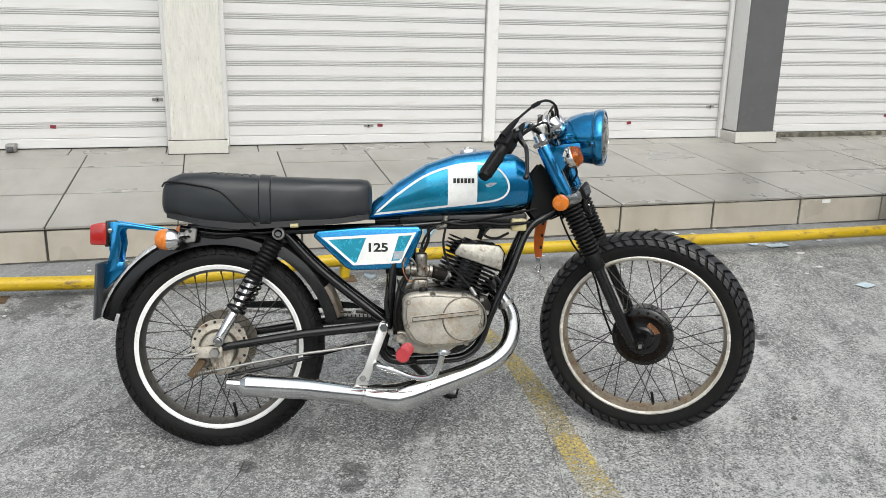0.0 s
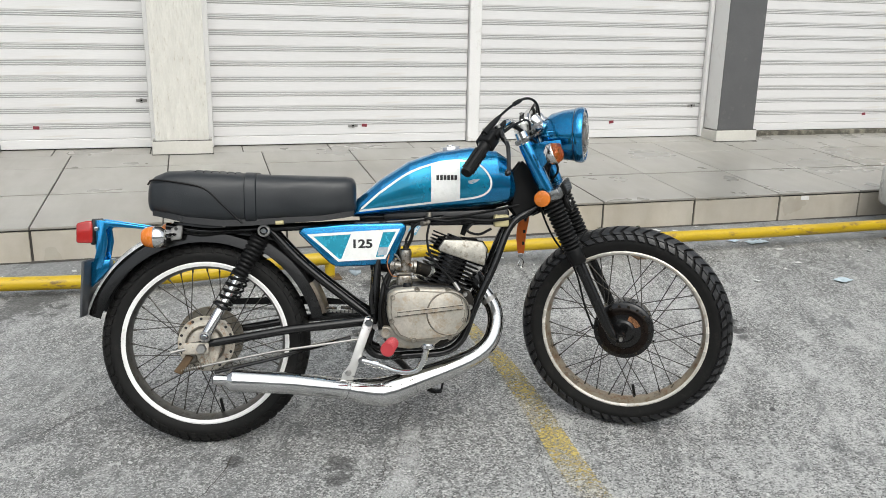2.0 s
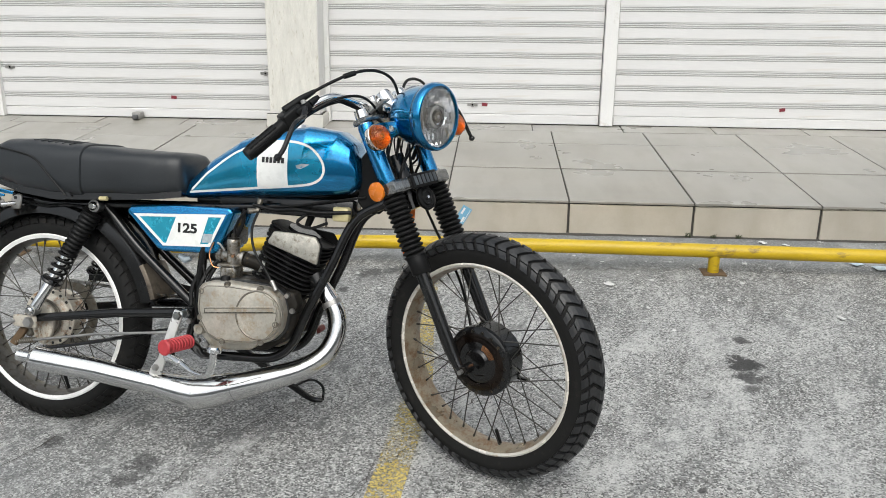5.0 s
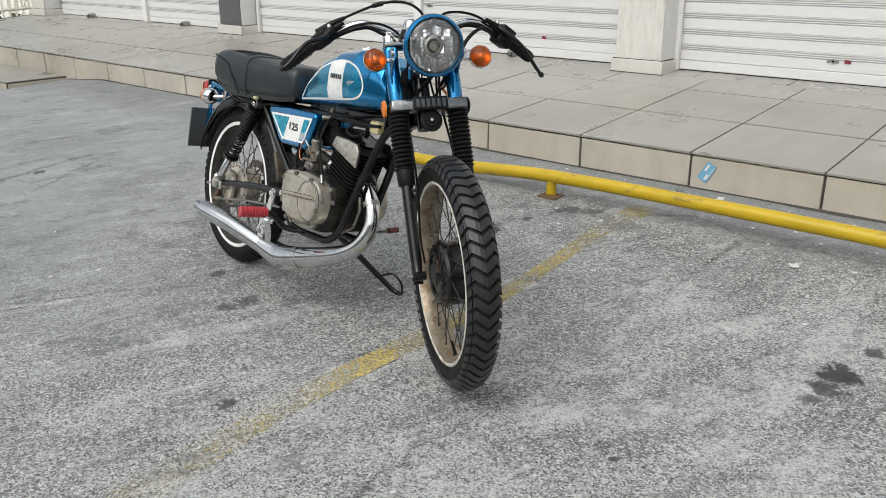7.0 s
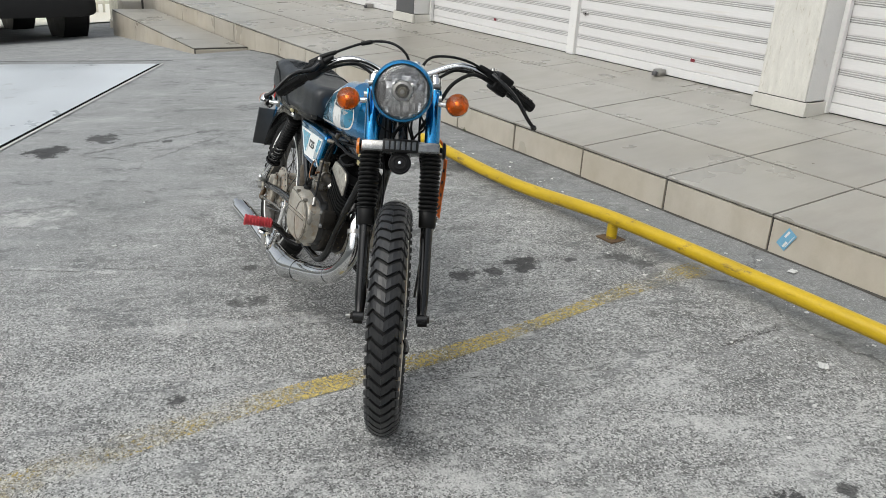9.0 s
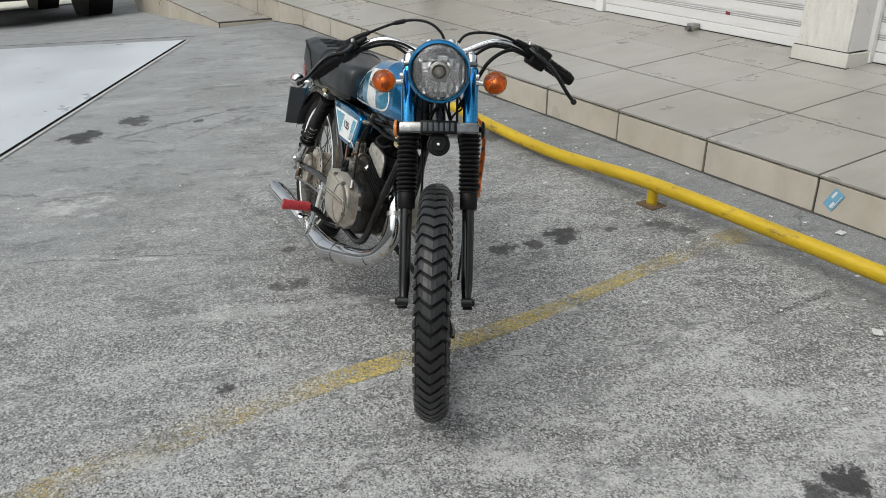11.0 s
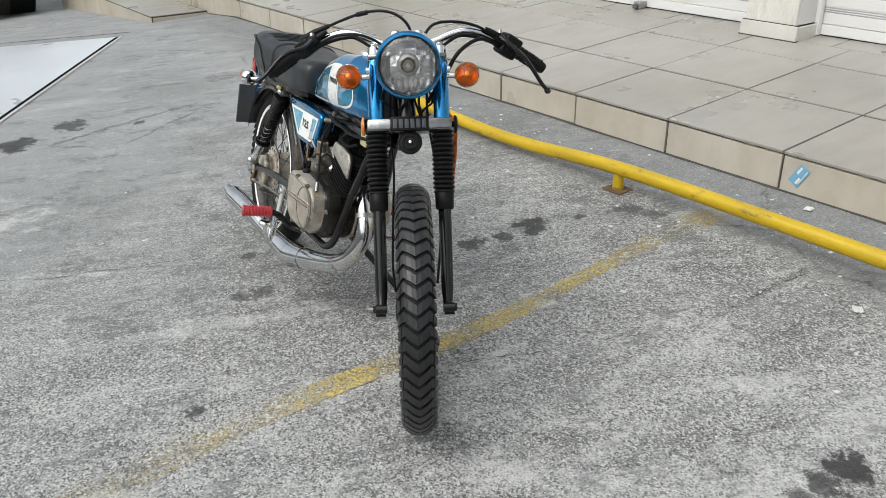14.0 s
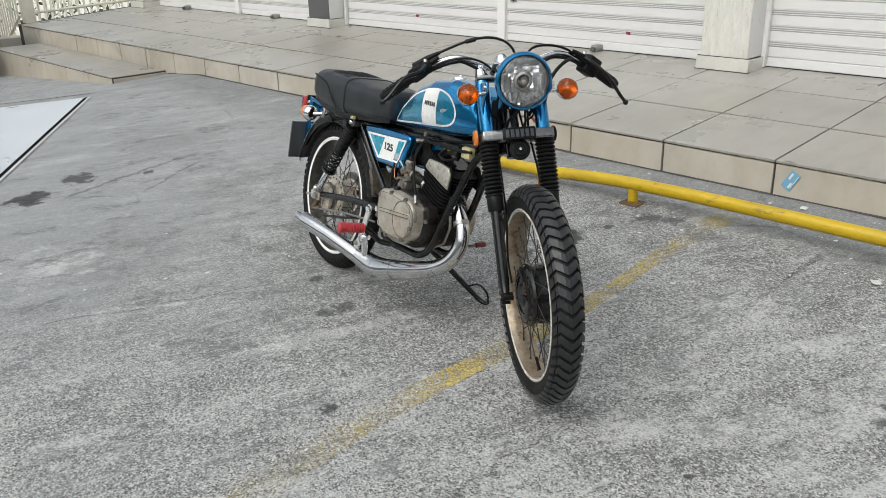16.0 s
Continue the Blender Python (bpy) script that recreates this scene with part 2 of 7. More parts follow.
def tile_material(name, color, joint_dirt, gloss_lo, gloss_hi):
    m, nt, b = nodes_of(name)
    tc = nt.nodes.new("ShaderNodeTexCoord")
    co = tc.outputs["Object"]
    info = nt.nodes.new("ShaderNodeObjectInfo")
    off = nt.nodes.new("ShaderNodeVectorMath")
    off.operation = "ADD"
    nt.links.new(co, off.inputs[0])
    nt.links.new(info.outputs["Location"], off.inputs[1])
    slow = noise_tex(nt, off.outputs[0], 2.1, 4.0, 0.55)
    smear = noise_tex(nt, off.outputs[0], 6.0, 4.0, 0.55, (1.6, 0.5, 1.0))
    fine = noise_tex(nt, off.outputs[0], 140.0, 2.0, 0.6)
    c = mixed(nt, ramp(nt, slow, 0.3, 0.7), tuple(v * 0.76 for v in color), color)
    c = mixed(nt, ramp(nt, smear, 0.42, 0.80, 0.0, 0.5), c, joint_dirt)
    grime = noise_tex(nt, off.outputs[0], 1.1, 4.0, 0.55, (0.6, 1.5, 1.0))
    veil = noise_tex(nt, off.outputs[0], 0.55, 3.0, 0.5)
    c = mixed(nt, ramp(nt, veil, 0.42, 0.66, 0.0, 0.45), c, (joint_dirt[0] * 1.05, joint_dirt[1] * 1.02, joint_dirt[2] * 0.95))
    c = mixed(nt, ramp(nt, grime, 0.44, 0.76, 0.0, 0.42), c, tuple(v * 0.45 for v in color))
    c = mixed(nt, ramp(nt, info.outputs["Random"], 0, 1, 0, 0.08), c, tuple(v * 0.7 for v in color))
    c = mixed(nt, ramp(nt, fine, 0.4, 0.8, 0.0, 0.12), c, joint_dirt)
    nt.links.new(c, b.inputs["Base Color"])
    nt.links.new(ramp(nt, slow, 0.3, 0.7, gloss_lo, gloss_hi), b.inputs["Roughness"])
    bumped(nt, b, fine, 0.04, 0.0005)
    return m


def metallic_blue():
    m, nt, b = nodes_of("blue_metallic_paint")
    co = nt.nodes.new("ShaderNodeTexCoord").outputs["Object"]
    flake = noise_tex(nt, co, 1600.0, 1.0, 0.5)
    slow = noise_tex(nt, co, 7.0, 3.0, 0.5)
    c = mixed(nt, ramp(nt, flake, 0.4, 0.65), (0.002, 0.095, 0.29), (0.007, 0.34, 0.66))
    c = mixed(nt, ramp(nt, slow, 0.4, 0.7, 0.0, 0.2), c, (0.008, 0.37, 0.68))
    nt.links.new(c, b.inputs["Base Color"])
    b.inputs["Metallic"].default_value = 0.88
    nt.links.new(ramp(nt, slow, 0.3, 0.7, 0.15, 0.22), b.inputs["Roughness"])
    b.inputs["Coat Weight"].default_value = 0.9
    b.inputs["Coat Roughness"].default_value = 0.04
    return m


def glass(name, color, rough=0.03, bump=0.0, scale=60.0, clear=1.0):
    m, nt, b = nodes_of(name)
    b.inputs["Base Color"].default_value = (*color, 1)
    b.inputs["Transmission Weight"].default_value = clear
    b.inputs["Roughness"].default_value = rough
    b.inputs["IOR"].default_value = 1.45
    if bump:
        co = nt.nodes.new("ShaderNodeTexCoord").outputs["Object"]
        bumped(nt, b, noise_tex(nt, co, scale, 1.0), bump, 0.002)
    return m


def gz(x, y):
    """Height of the parking ground: it rises to the kerb and falls away at its far end."""
    yy = max(-4.0, min(2.2, y))
    dip = max(0.0, min(8.0, -5.5 - x))
    return 0.045 * yy - 0.08 * dip


# oil spots (x, y, radius, strength), cement wash, damp patches and painted shadow on the ground
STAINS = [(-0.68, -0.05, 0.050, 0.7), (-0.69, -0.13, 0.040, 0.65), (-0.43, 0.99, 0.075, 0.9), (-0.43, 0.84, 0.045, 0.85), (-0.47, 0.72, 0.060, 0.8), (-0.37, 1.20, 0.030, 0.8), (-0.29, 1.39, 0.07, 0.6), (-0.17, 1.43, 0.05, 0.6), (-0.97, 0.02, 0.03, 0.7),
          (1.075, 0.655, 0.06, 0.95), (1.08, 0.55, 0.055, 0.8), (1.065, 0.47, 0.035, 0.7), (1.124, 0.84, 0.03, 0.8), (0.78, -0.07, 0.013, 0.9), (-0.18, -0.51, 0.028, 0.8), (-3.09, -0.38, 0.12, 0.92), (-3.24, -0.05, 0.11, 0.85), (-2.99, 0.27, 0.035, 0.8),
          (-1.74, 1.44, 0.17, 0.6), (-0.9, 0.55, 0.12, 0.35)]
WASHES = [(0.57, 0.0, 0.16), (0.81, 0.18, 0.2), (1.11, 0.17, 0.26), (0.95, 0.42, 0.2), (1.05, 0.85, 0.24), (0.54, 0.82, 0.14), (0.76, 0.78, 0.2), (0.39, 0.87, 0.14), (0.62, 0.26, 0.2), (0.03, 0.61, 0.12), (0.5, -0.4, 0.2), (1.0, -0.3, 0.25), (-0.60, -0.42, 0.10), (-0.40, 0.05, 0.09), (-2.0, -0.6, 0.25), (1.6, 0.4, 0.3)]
DAMP_AND_SHADOW = [(0.9, 1.45, 0.18, 0.6), (1.5, 1.45, 0.2, 0.6), (2.1, 1.42, 0.2, 0.6), (2.7, 1.42, 0.2, 0.55), (-1.6, 1.5, 0.25, 0.55), (-0.3, 1.42, 0.15, 0.5), (0.6, 1.35, 0.2, 0.5), (-1.9, -0.35, 0.5, 0.35), (-1.5, 0.55, 0.35, 0.5), (-1.25, 0.3, 0.3, 0.5), (-1.55, 1.0, 0.3, 0.4), (-1.33, 0.12, 0.35, 0.45), (-0.87, -0.02, 0.32, 0.45), (-0.42, 0.12, 0.26, 0.55), (-0.62, 0.22, 0.24, 0.5), (-0.25, -0.12, 0.2, 0.3), (-2.3, 0.5, 0.45, 0.4), (0.60, 1.12, 0.26, 0.75), (0.25, 1.25, 0.22, 0.7), (-0.1, 1.15, 0.16, 0.5), (0.2, 1.75, 0.2, 0.4), (-0.6, 1.7, 0.22, 0.4), (0.9, 1.75, 0.2, 0.4), (-1.4, 1.75, 0.25, 0.45), (1.25, 1.25, 0.30, 0.65), (2.0, 1.30, 0.3, 0.4), (0.35, 0.45, 0.16, 0.35), (-2.6, 1.6, 0.3, 0.5), (-1.3, 1.25, 0.25, 0.4), (-3.6, 0.7, 0.5, 0.3)]
GROUND_DARK, GROUND_LIGHT = (0.25, 0.25, 0.244), (0.42, 0.42, 0.41)

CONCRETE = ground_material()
LINE = line_material()
SCUFF = scuff_material()
TILE = tile_material("floor_tile", (0.40, 0.387, 0.352), (0.20, 0.18, 0.145), 0.24, 0.40)
KERB_TILE = tile_material("kerb_tile", (0.61, 0.565, 0.485), (0.33, 0.28, 0.20), 0.25, 0.45)
KERB_BED = paint("pale_cement_bed", (0.34, 0.315, 0.25), 0.9, dark=0.6, scale=7, fine=90, bump=0.4, dirt=(0.07, 0.065, 0.05), dirt_at=(0.40, 0.56))
MORTAR = paint("dirty_mortar", (0.085, 0.078, 0.068), 0.9, dark=0.5, scale=9, fine=120, bump=0.5)
SLAB = paint("smooth_pale_concrete", (0.60, 0.635, 0.665), 0.35, dark=0.84, scale=2.0, fine=150, bump=0.1, dirt=(0.3, 0.3, 0.29), dirt_at=(0.6, 0.8))
DRAIN = paint("black_drain_gap", (0.014, 0.014, 0.014), 0.9, gloss=0.0)
EDGE_STRIP = paint("pale_edge_strip", (0.62, 0.62, 0.6), 0.6)
SHUTTER = paint("white_shutter_paint", (0.75, 0.74, 0.73), 0.42, dark=0.94, scale=2.5, fine=60, bump=0.05, dirt=(0.60, 0.56, 0.49), dirt_at=(0.62, 0.86), stretch=(0.4, 1, 2.5), vary=0.06)
# dirtier, darker shutter white for groove faces: shade put into the colour
GROOVE_SHADE = paint("shutter_groove_shade", (0.56, 0.55, 0.54), 0.6, dark=0.7, scale=5, fine=80, dirt=(0.30, 0.28, 0.25), dirt_at=(0.55, 0.8))
WALL = paint("white_wall_paint", (0.80, 0.79, 0.77), 0.75, dark=0.93, scale=3, fine=120, bump=0.15, dirt=(0.46, 0.42, 0.36), dirt_at=(0.60, 0.80))
STUCCO = paint("ribbed_stucco", (0.75, 0.73, 0.67), 0.85, dark=0.80, scale=9, fine=110, bump=1.0, dirt=(0.36, 0.31, 0.22), dirt_at=(0.58, 0.78), stretch=(3.0, 3.0, 0.6))
GREY_PAINT = paint("dark_grey_wall_paint", (0.115, 0.115, 0.117), 0.6, dark=0.8, scale=7, fine=90, bump=0.12, dirt=(0.17, 0.16, 0.15), dirt_at=(0.58, 0.85))
UNSEEN_WALL = paint("pale_unseen_wall", (0.50, 0.50, 0.48), 0.8, dark=0.7, scale=0.6, fine=20)
SKIRT = paint("pale_skirting_tile", (0.68, 0.66, 0.6), 0.4, dark=0.85, scale=5, fine=70, dirt=(0.4, 0.36, 0.3), dirt_at=(0.62, 0.85))
YELLOW = paint("yellow_pipe_paint", (0.63, 0.425, 0.010), 0.40, dark=0.72, scale=5, fine=130, bump=0.12, dirt=(0.20, 0.13, 0.04), dirt_at=(0.565, 0.66), stretch=(0.6, 1.0, 1.8))
RUST = paint("rusty_plate", (0.16, 0.10, 0.05), 0.8, dark=0.5, scale=30)
STEEL = paint("dull_steel", (0.45, 0.44, 0.42), 0.4, 0.9, dark=0.7, scale=30, fine=200)
RED_STICKER = paint("red_sticker", (0.24, 0.03, 0.045), 0.5, scale=60)
BLUE_STICKER = paint("blue_sticker", (0.20, 0.46, 0.66), 0.4, scale=80)
WHITE_PAPER = paint("white_print", (0.78, 0.78, 0.76), 0.5, dark=0.9, scale=40)
RAIL_WHITE = paint("cream_rail_paint", (0.86, 0.82, 0.70), 0.5, dark=0.85, scale=8)
LEAF = paint("leaf_green", (0.06, 0.085, 0.03), 0.6, dark=0.5, scale=5, fine=30)
LITTER_PALE = paint("pale_litter", (0.70, 0.70, 0.68), 0.6, scale=60)
LITTER = paint("litter_plastic", (0.58, 0.70, 0.76), 0.35, scale=50)

BLUE = metallic_blue()
DECAL_WHITE = paint("white_decal", (0.86, 0.86, 0.83), 0.30, dark=0.93, scale=20, fine=120, bump=0.02, coat=0.5)
DECAL_BLACK = paint("black_decal", (0.015, 0.015, 0.015), 0.4)
VINYL = paint("black_seat_vinyl", (0.018, 0.021, 0.024), 0.40, dark=0.75, scale=8, fine=350, bump=0.35, dirt=(0.034, 0.035, 0.036), dirt_at=(0.58, 0.88), gloss=0.5)
BLACK = paint("black_frame_paint", (0.008, 0.008, 0.008), 0.20, dark=0.7, scale=14, fine=160, bump=0.06, coat=0.18, dirt=(0.028, 0.024, 0.020), dirt_at=(0.62, 0.88), gloss=0.36)
RUBBER = paint("black_rubber", (0.008, 0.008, 0.008), 0.45, dark=0.75, scale=20, fine=150, bump=0.15, dirt=(0.03, 0.028, 0.026), dirt_at=(0.62, 0.9), gloss=0.2)
TYRE = paint("tyre_rubber", (0.015, 0.0148, 0.0142), 0.62, dark=0.7, scale=14, fine=200, bump=0.25, dirt=(0.035, 0.031, 0.027), dirt_at=(0.56, 0.92), gloss=0.16)
TREAD = paint("dusty_tread_rubber", (0.021, 0.0215, 0.0225), 0.40, dark=0.6, scale=25, fine=200, bump=0.2, dirt=(0.055, 0.05, 0.045), dirt_at=(0.56, 0.85), gloss=0.5)
CHROME = paint("chrome", (0.80, 0.80, 0.79), 0.10, 1.0, dark=0.9, scale=18, fine=260, bump=0.015, spread=0.05)
EXHAUST = paint("brushed_exhaust_metal", (0.70, 0.70, 0.69), 0.13, 1.0, dark=0.82, scale=9, fine=260, bump=0.02, spread=0.04, dirt=(0.40, 0.36, 0.30), dirt_at=(0.66, 0.9))
ALLOY = paint("weathered_alloy", (0.27, 0.25, 0.21), 0.42, 0.55, dark=0.6, scale=34, fine=180, bump=0.15, dirt=(0.10, 0.07, 0.04), dirt_at=(0.50, 0.68))
CASE = paint("engine_case_alloy", (0.62, 0.58, 0.50), 0.36, 0.45, dark=0.55, scale=13, fine=160, bump=0.08, dirt=(0.30, 0.20, 0.10), dirt_at=(0.50, 0.76))
HEAD_ALLOY = paint("stained_head_alloy", (0.66, 0.63, 0.55), 0.36, 0.55, dark=0.5, scale=22, fine=160, bump=0.08, dirt=(0.13, 0.10, 0.06), dirt_at=(0.50, 0.72))
# rear rim's inner face: the channel's shade painted as dark grey, with some dirt
RIM_SHADE = paint("shaded_inner_rim", (0.15, 0.145, 0.135), 0.35, 0.7, dark=0.5, scale=30, fine=200, dirt=(0.06, 0.045, 0.03), dirt_at=(0.5, 0.7))
GRIMY = paint("grimy_black_case", (0.030, 0.027, 0.023), 0.5, 0.3, dark=0.5, scale=30, fine=180, bump=0.2, dirt=(0.16, 0.12, 0.07), dirt_at=(0.58, 0.72), gloss=0.2)
HUB = paint("stained_cream_hub", (0.64, 0.59, 0.50), 0.42, 0.15, dark=0.6, scale=20, fine=200, bump=0.2, dirt=(0.25, 0.12, 0.045), dirt_at=(0.52, 0.68))
RIM_WHITE = paint("bright_rim_alloy", (0.93, 0.92, 0.89), 0.22, 0.0, dark=0.86, scale=16, fine=200, dirt=(0.42, 0.36, 0.26), dirt_at=(0.62, 0.82))
RIM_DULL = paint("dull_rim_alloy", (0.80, 0.76, 0.68), 0.24, 0.3, dark=0.78, scale=16, fine=200, dirt=(0.36, 0.25, 0.13), dirt_at=(0.55, 0.8))
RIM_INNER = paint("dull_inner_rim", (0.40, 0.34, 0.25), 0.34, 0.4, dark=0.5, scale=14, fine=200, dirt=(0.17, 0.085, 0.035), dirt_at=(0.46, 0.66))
SPOKE = paint("spoke_steel", (0.10, 0.095, 0.085), 0.45, 0.8, dark=0.6, scale=40)
AMBER = glass("amber_lens", (0.95, 0.26, 0.015), 0.12, 0.6, 320.0, 0.92)
AMBER_SOLID = paint("amber_reflector", (0.75, 0.20, 0.01), 0.25, dark=0.85, scale=60, coat=0.6)
RED_LENS = paint("red_lens", (0.42, 0.015, 0.012), 0.2, dark=0.8, scale=50, coat=0.8)
RED_RUBBER = paint("red_rubber", (0.50, 0.045, 0.055), 0.5, dark=0.8, scale=40)
BROWN_RUBBER = paint("brownish_red_rubber", (0.20, 0.045, 0.035), 0.6, dark=0.6, scale=40)
CLEAR = glass("headlamp_glass", (1.0, 1.0, 1.0), 0.02, 0.0)
ORANGE_STRAP = paint("orange_strap", (0.85, 0.19, 0.03), 0.8, dark=0.85, scale=60)
PLATE_GREY = paint("grey_plate_back", (0.085, 0.09, 0.095), 0.4, 0.3, dark=0.8, scale=14)
FENDER_GREY = paint("scuffed_fender_metal", (0.74, 0.74, 0.73), 0.24, 0.55, dark=0.7, scale=14, dirt=(0.15, 0.13, 0.11), dirt_at=(0.55, 0.8))
BROWN_STEEL = paint("rust_brown_steel", (0.20, 0.165, 0.125), 0.35, 0.5, dark=0.4, scale=12, fine=120, dirt=(0.05, 0.04, 0.03), dirt_at=(0.5, 0.7))
YELLOW_PLUG = paint("yellowed_plastic", (0.58, 0.51, 0.27), 0.5)
CAR_DARK = paint("black_car_paint", (0.010, 0.010, 0.011), 0.3, coat=0.6)
CAR_WHITE = paint("pale_car_paint", (0.60, 0.60, 0.58), 0.3, dark=0.94, bump=0.01, coat=0.8)
CAR_GLASS = paint("dark_car_glass", (0.012, 0.014, 0.015), 0.06, coat=0.5)
CAR_TRIM = paint("black_bumper_plastic", (0.014, 0.014, 0.014), 0.55, gloss=0.2)
GREY_PLASTIC = paint("grey_bumper_plastic", (0.16, 0.16, 0.16), 0.5)

BLUE_FIELD = paint("mid_blue_paint", (0.008, 0.31, 0.52), 0.24, 0.75, dark=0.75, scale=9, fine=400, bump=0.01, coat=0.9)
FOIL = paint("pale_blue_foil", (0.03, 0.42, 0.60), 0.24, 0.35, dark=0.7, scale=22, fine=400, bump=0.02, coat=1.0)
DECAL_PALE = paint("pale_worn_decal", (0.45, 0.52, 0.56), 0.4, dark=0.6, scale=90, fine=300)
CARB = paint("stained_carburettor_alloy", (0.46, 0.44, 0.40), 0.36, 0.7, dark=0.5, scale=40, fine=200, dirt=(0.12, 0.09, 0.05), dirt_at=(0.46, 0.62))
ALLOY_BRIGHT = paint("pale_alloy", (0.74, 0.73, 0.70), 0.32, 0.6, dark=0.85, scale=25, fine=200)
COPPER = paint("copper_coloured_metal", (0.62, 0.30, 0.15), 0.28, 0.9, dark=0.45, scale=26, fine=160)
CLAMP = paint("polished_clamp_alloy", (0.36, 0.36, 0.35), 0.22, 0.9, dark=0.6, scale=22, fine=160, dirt=(0.10, 0.09, 0.08), dirt_at=(0.56, 0.74))
AMBER_CUP = paint("orange_tinted_cup", (0.62, 0.30, 0.09), 0.25, 0.8, scale=40)
FIN_BLACK = paint("matt_fin_black", (0.010, 0.010, 0.010), 0.55, dark=0.6, scale=30, dirt=(0.03, 0.028, 0.024), dirt_at=(0.6, 0.85), gloss=0.15)
GREY_BAR = paint("raised_grey_bar", (0.07, 0.08, 0.09), 0.45, scale=60)
LAMP_FACET = paint("lamp_facet_mirror", (0.80, 0.80, 0.80), 0.10, 0.92, dark=0.85, scale=30, fine=60, bump=0.0, spread=0.04)
MIRROR = paint("lamp_mirror", (0.85, 0.85, 0.85), 0.12, 0.9, dark=0.95, scale=30, bump=0.0, spread=0.03)


# ---- mesh tools ----
def part(name, bm, material, parent, label="", smooth=True, sharp=38):
    me = bpy.data.meshes.new(name)
    bmesh.ops.recalc_face_normals(bm, faces=bm.faces)
    bm.to_mesh(me)
    bm.free()
    for mm in (material if isinstance(material, (list, tuple)) else [material]):
        me.materials.append(mm)
    if smooth:
        me.shade_smooth()
        me.set_sharp_from_angle(angle=radians(sharp))
    ob = new(name, me)
    ob.parent = parent
    return tagged(ob, label)


def thing(name, label, category, m=None, group="", kind=""):
    ob = new(name)
    ob.empty_display_size = 0.1
    ob.matrix_world = m or Matrix()
    return tagged(ob, label, category, group, kind)


def solid(name, bm, material, label, category="", group="", kind="", m=None, smooth=True):
    ob = part(name, bm, material, None, label, smooth)
    if m is not None:
        ob.matrix_world = m
    return tagged(ob, "", category, group, kind)


def box(x0, x1, y0, y1, z0, z1, bevel=0.0, seg=2, bm=None):
    out = bm or bmesh.new()
    b = bmesh.new()
    bmesh.ops.create_cube(b, size=1.0)
    for v in b.verts:
        v.co = ((x0 + x1) / 2 + v.co.x * (x1 - x0), (y0 + y1) / 2 + v.co.y * (y1 - y0), (z0 + z1) / 2 + v.co.z * (z1 - z0))
    if bevel:
        bmesh.ops.bevel(b, geom=list(b.edges), offset=bevel, segments=seg, affect="EDGES", profile=0.5)
    return merge(out, b)


def merge(out, b):
    idx = {}
    for v in b.verts:
        idx[v] = out.verts.new(v.co)
    for f in b.faces:
        nf = out.faces.new([idx[v] for v in f.verts])
        nf.material_index = f.material_index
    b.free()
    return out


def glide(points, n=6):
    """Points on a smooth curve through the given ones."""
    p = [Vector(q) for q in points]
    p = [p[0] * 2 - p[1], *p, p[-1] * 2 - p[-2]]
    out = []
    for i in range(1, len(p) - 2):
        for k in range(n):
            t = k / n
            out.append(0.5 * (2 * p[i] + (p[i + 1] - p[i - 1]) * t + (2 * p[i - 1] - 5 * p[i] + 4 * p[i + 1] - p[i + 2]) * t * t + (3 * p[i] - p[i - 1] - 3 * p[i + 1] + p[i + 2]) * t ** 3))
    return out + [p[-2]]


def tube(points, radius, sides=12, bm=None, flat=1.0):
    """A round bar along the points; radius is one number or one for each point."""
    out = bm or bmesh.new()
    pts = [Vector(q) for q in points]
    rad = radius if isinstance(radius, (list, tuple)) else [radius] * len(pts)
    if len(rad) != len(pts):
        rad = [float(v) for v in np.interp(np.linspace(0, 1, len(pts)), np.linspace(0, 1, len(rad)), rad)]
    t = (pts[1] - pts[0]).normalized()
    side = t.cross((0, 0, 1) if abs(t.z) < 0.9 else (1, 0, 0)).normalized()
    rings = []
    for i, q in enumerate(pts):
        t = (pts[min(i + 1, len(pts) - 1)] - pts[max(i - 1, 0)]).normalized()
        side = (side - t * side.dot(t)).normalized()
        up = t.cross(side)
        rings.append([out.verts.new(q + side * (rad[i] * math.cos(a)) + up * (flat * rad[i] * math.sin(a))) for a in (2 * math.pi * k / sides for k in range(sides))])
    for a, b in zip(rings, rings[1:]):
        for k in range(sides):
            out.faces.new((a[k], a[(k + 1) % sides], b[(k + 1) % sides], b[k]))
    out.faces.new(rings[0][::-1])
    out.faces.new(rings[-1])
    return out


def lathe(profile, center, axis, sides=32, bm=None, closed=False):
    """Turns a profile of (radius, height) round the axis through center."""
    out = bm or bmesh.new()
    axis = Vector(axis).normalized()
    u = axis.cross((0, 0, 1) if abs(axis.z) < 0.9 else (1, 0, 0)).normalized()
    w = axis.cross(u)
    c = Vector(center)
    rings = []
    for r, h in profile:
        if r < 1e-6:
            rings.append([out.verts.new(c + axis * h)])
        else:
            rings.append([out.verts.new(c + axis * h + u * (r * math.cos(a)) + w * (r * math.sin(a))) for a in (2 * math.pi * k / sides for k in range(sides))])
    pairs = list(zip(rings, rings[1:])) + ([(rings[-1], rings[0])] if closed else [])
    for a, b in pairs:
        for k in range(sides):
            j = (k + 1) % sides
            if len(a) == 1 and len(b) == 1:
                continue
            if len(a) == 1:
                out.faces.new((a[0], b[j], b[k]))
            elif len(b) == 1:
                out.faces.new((a[k], a[j], b[0]))
            else:
                out.faces.new((a[k], a[j], b[j], b[k]))
    return out


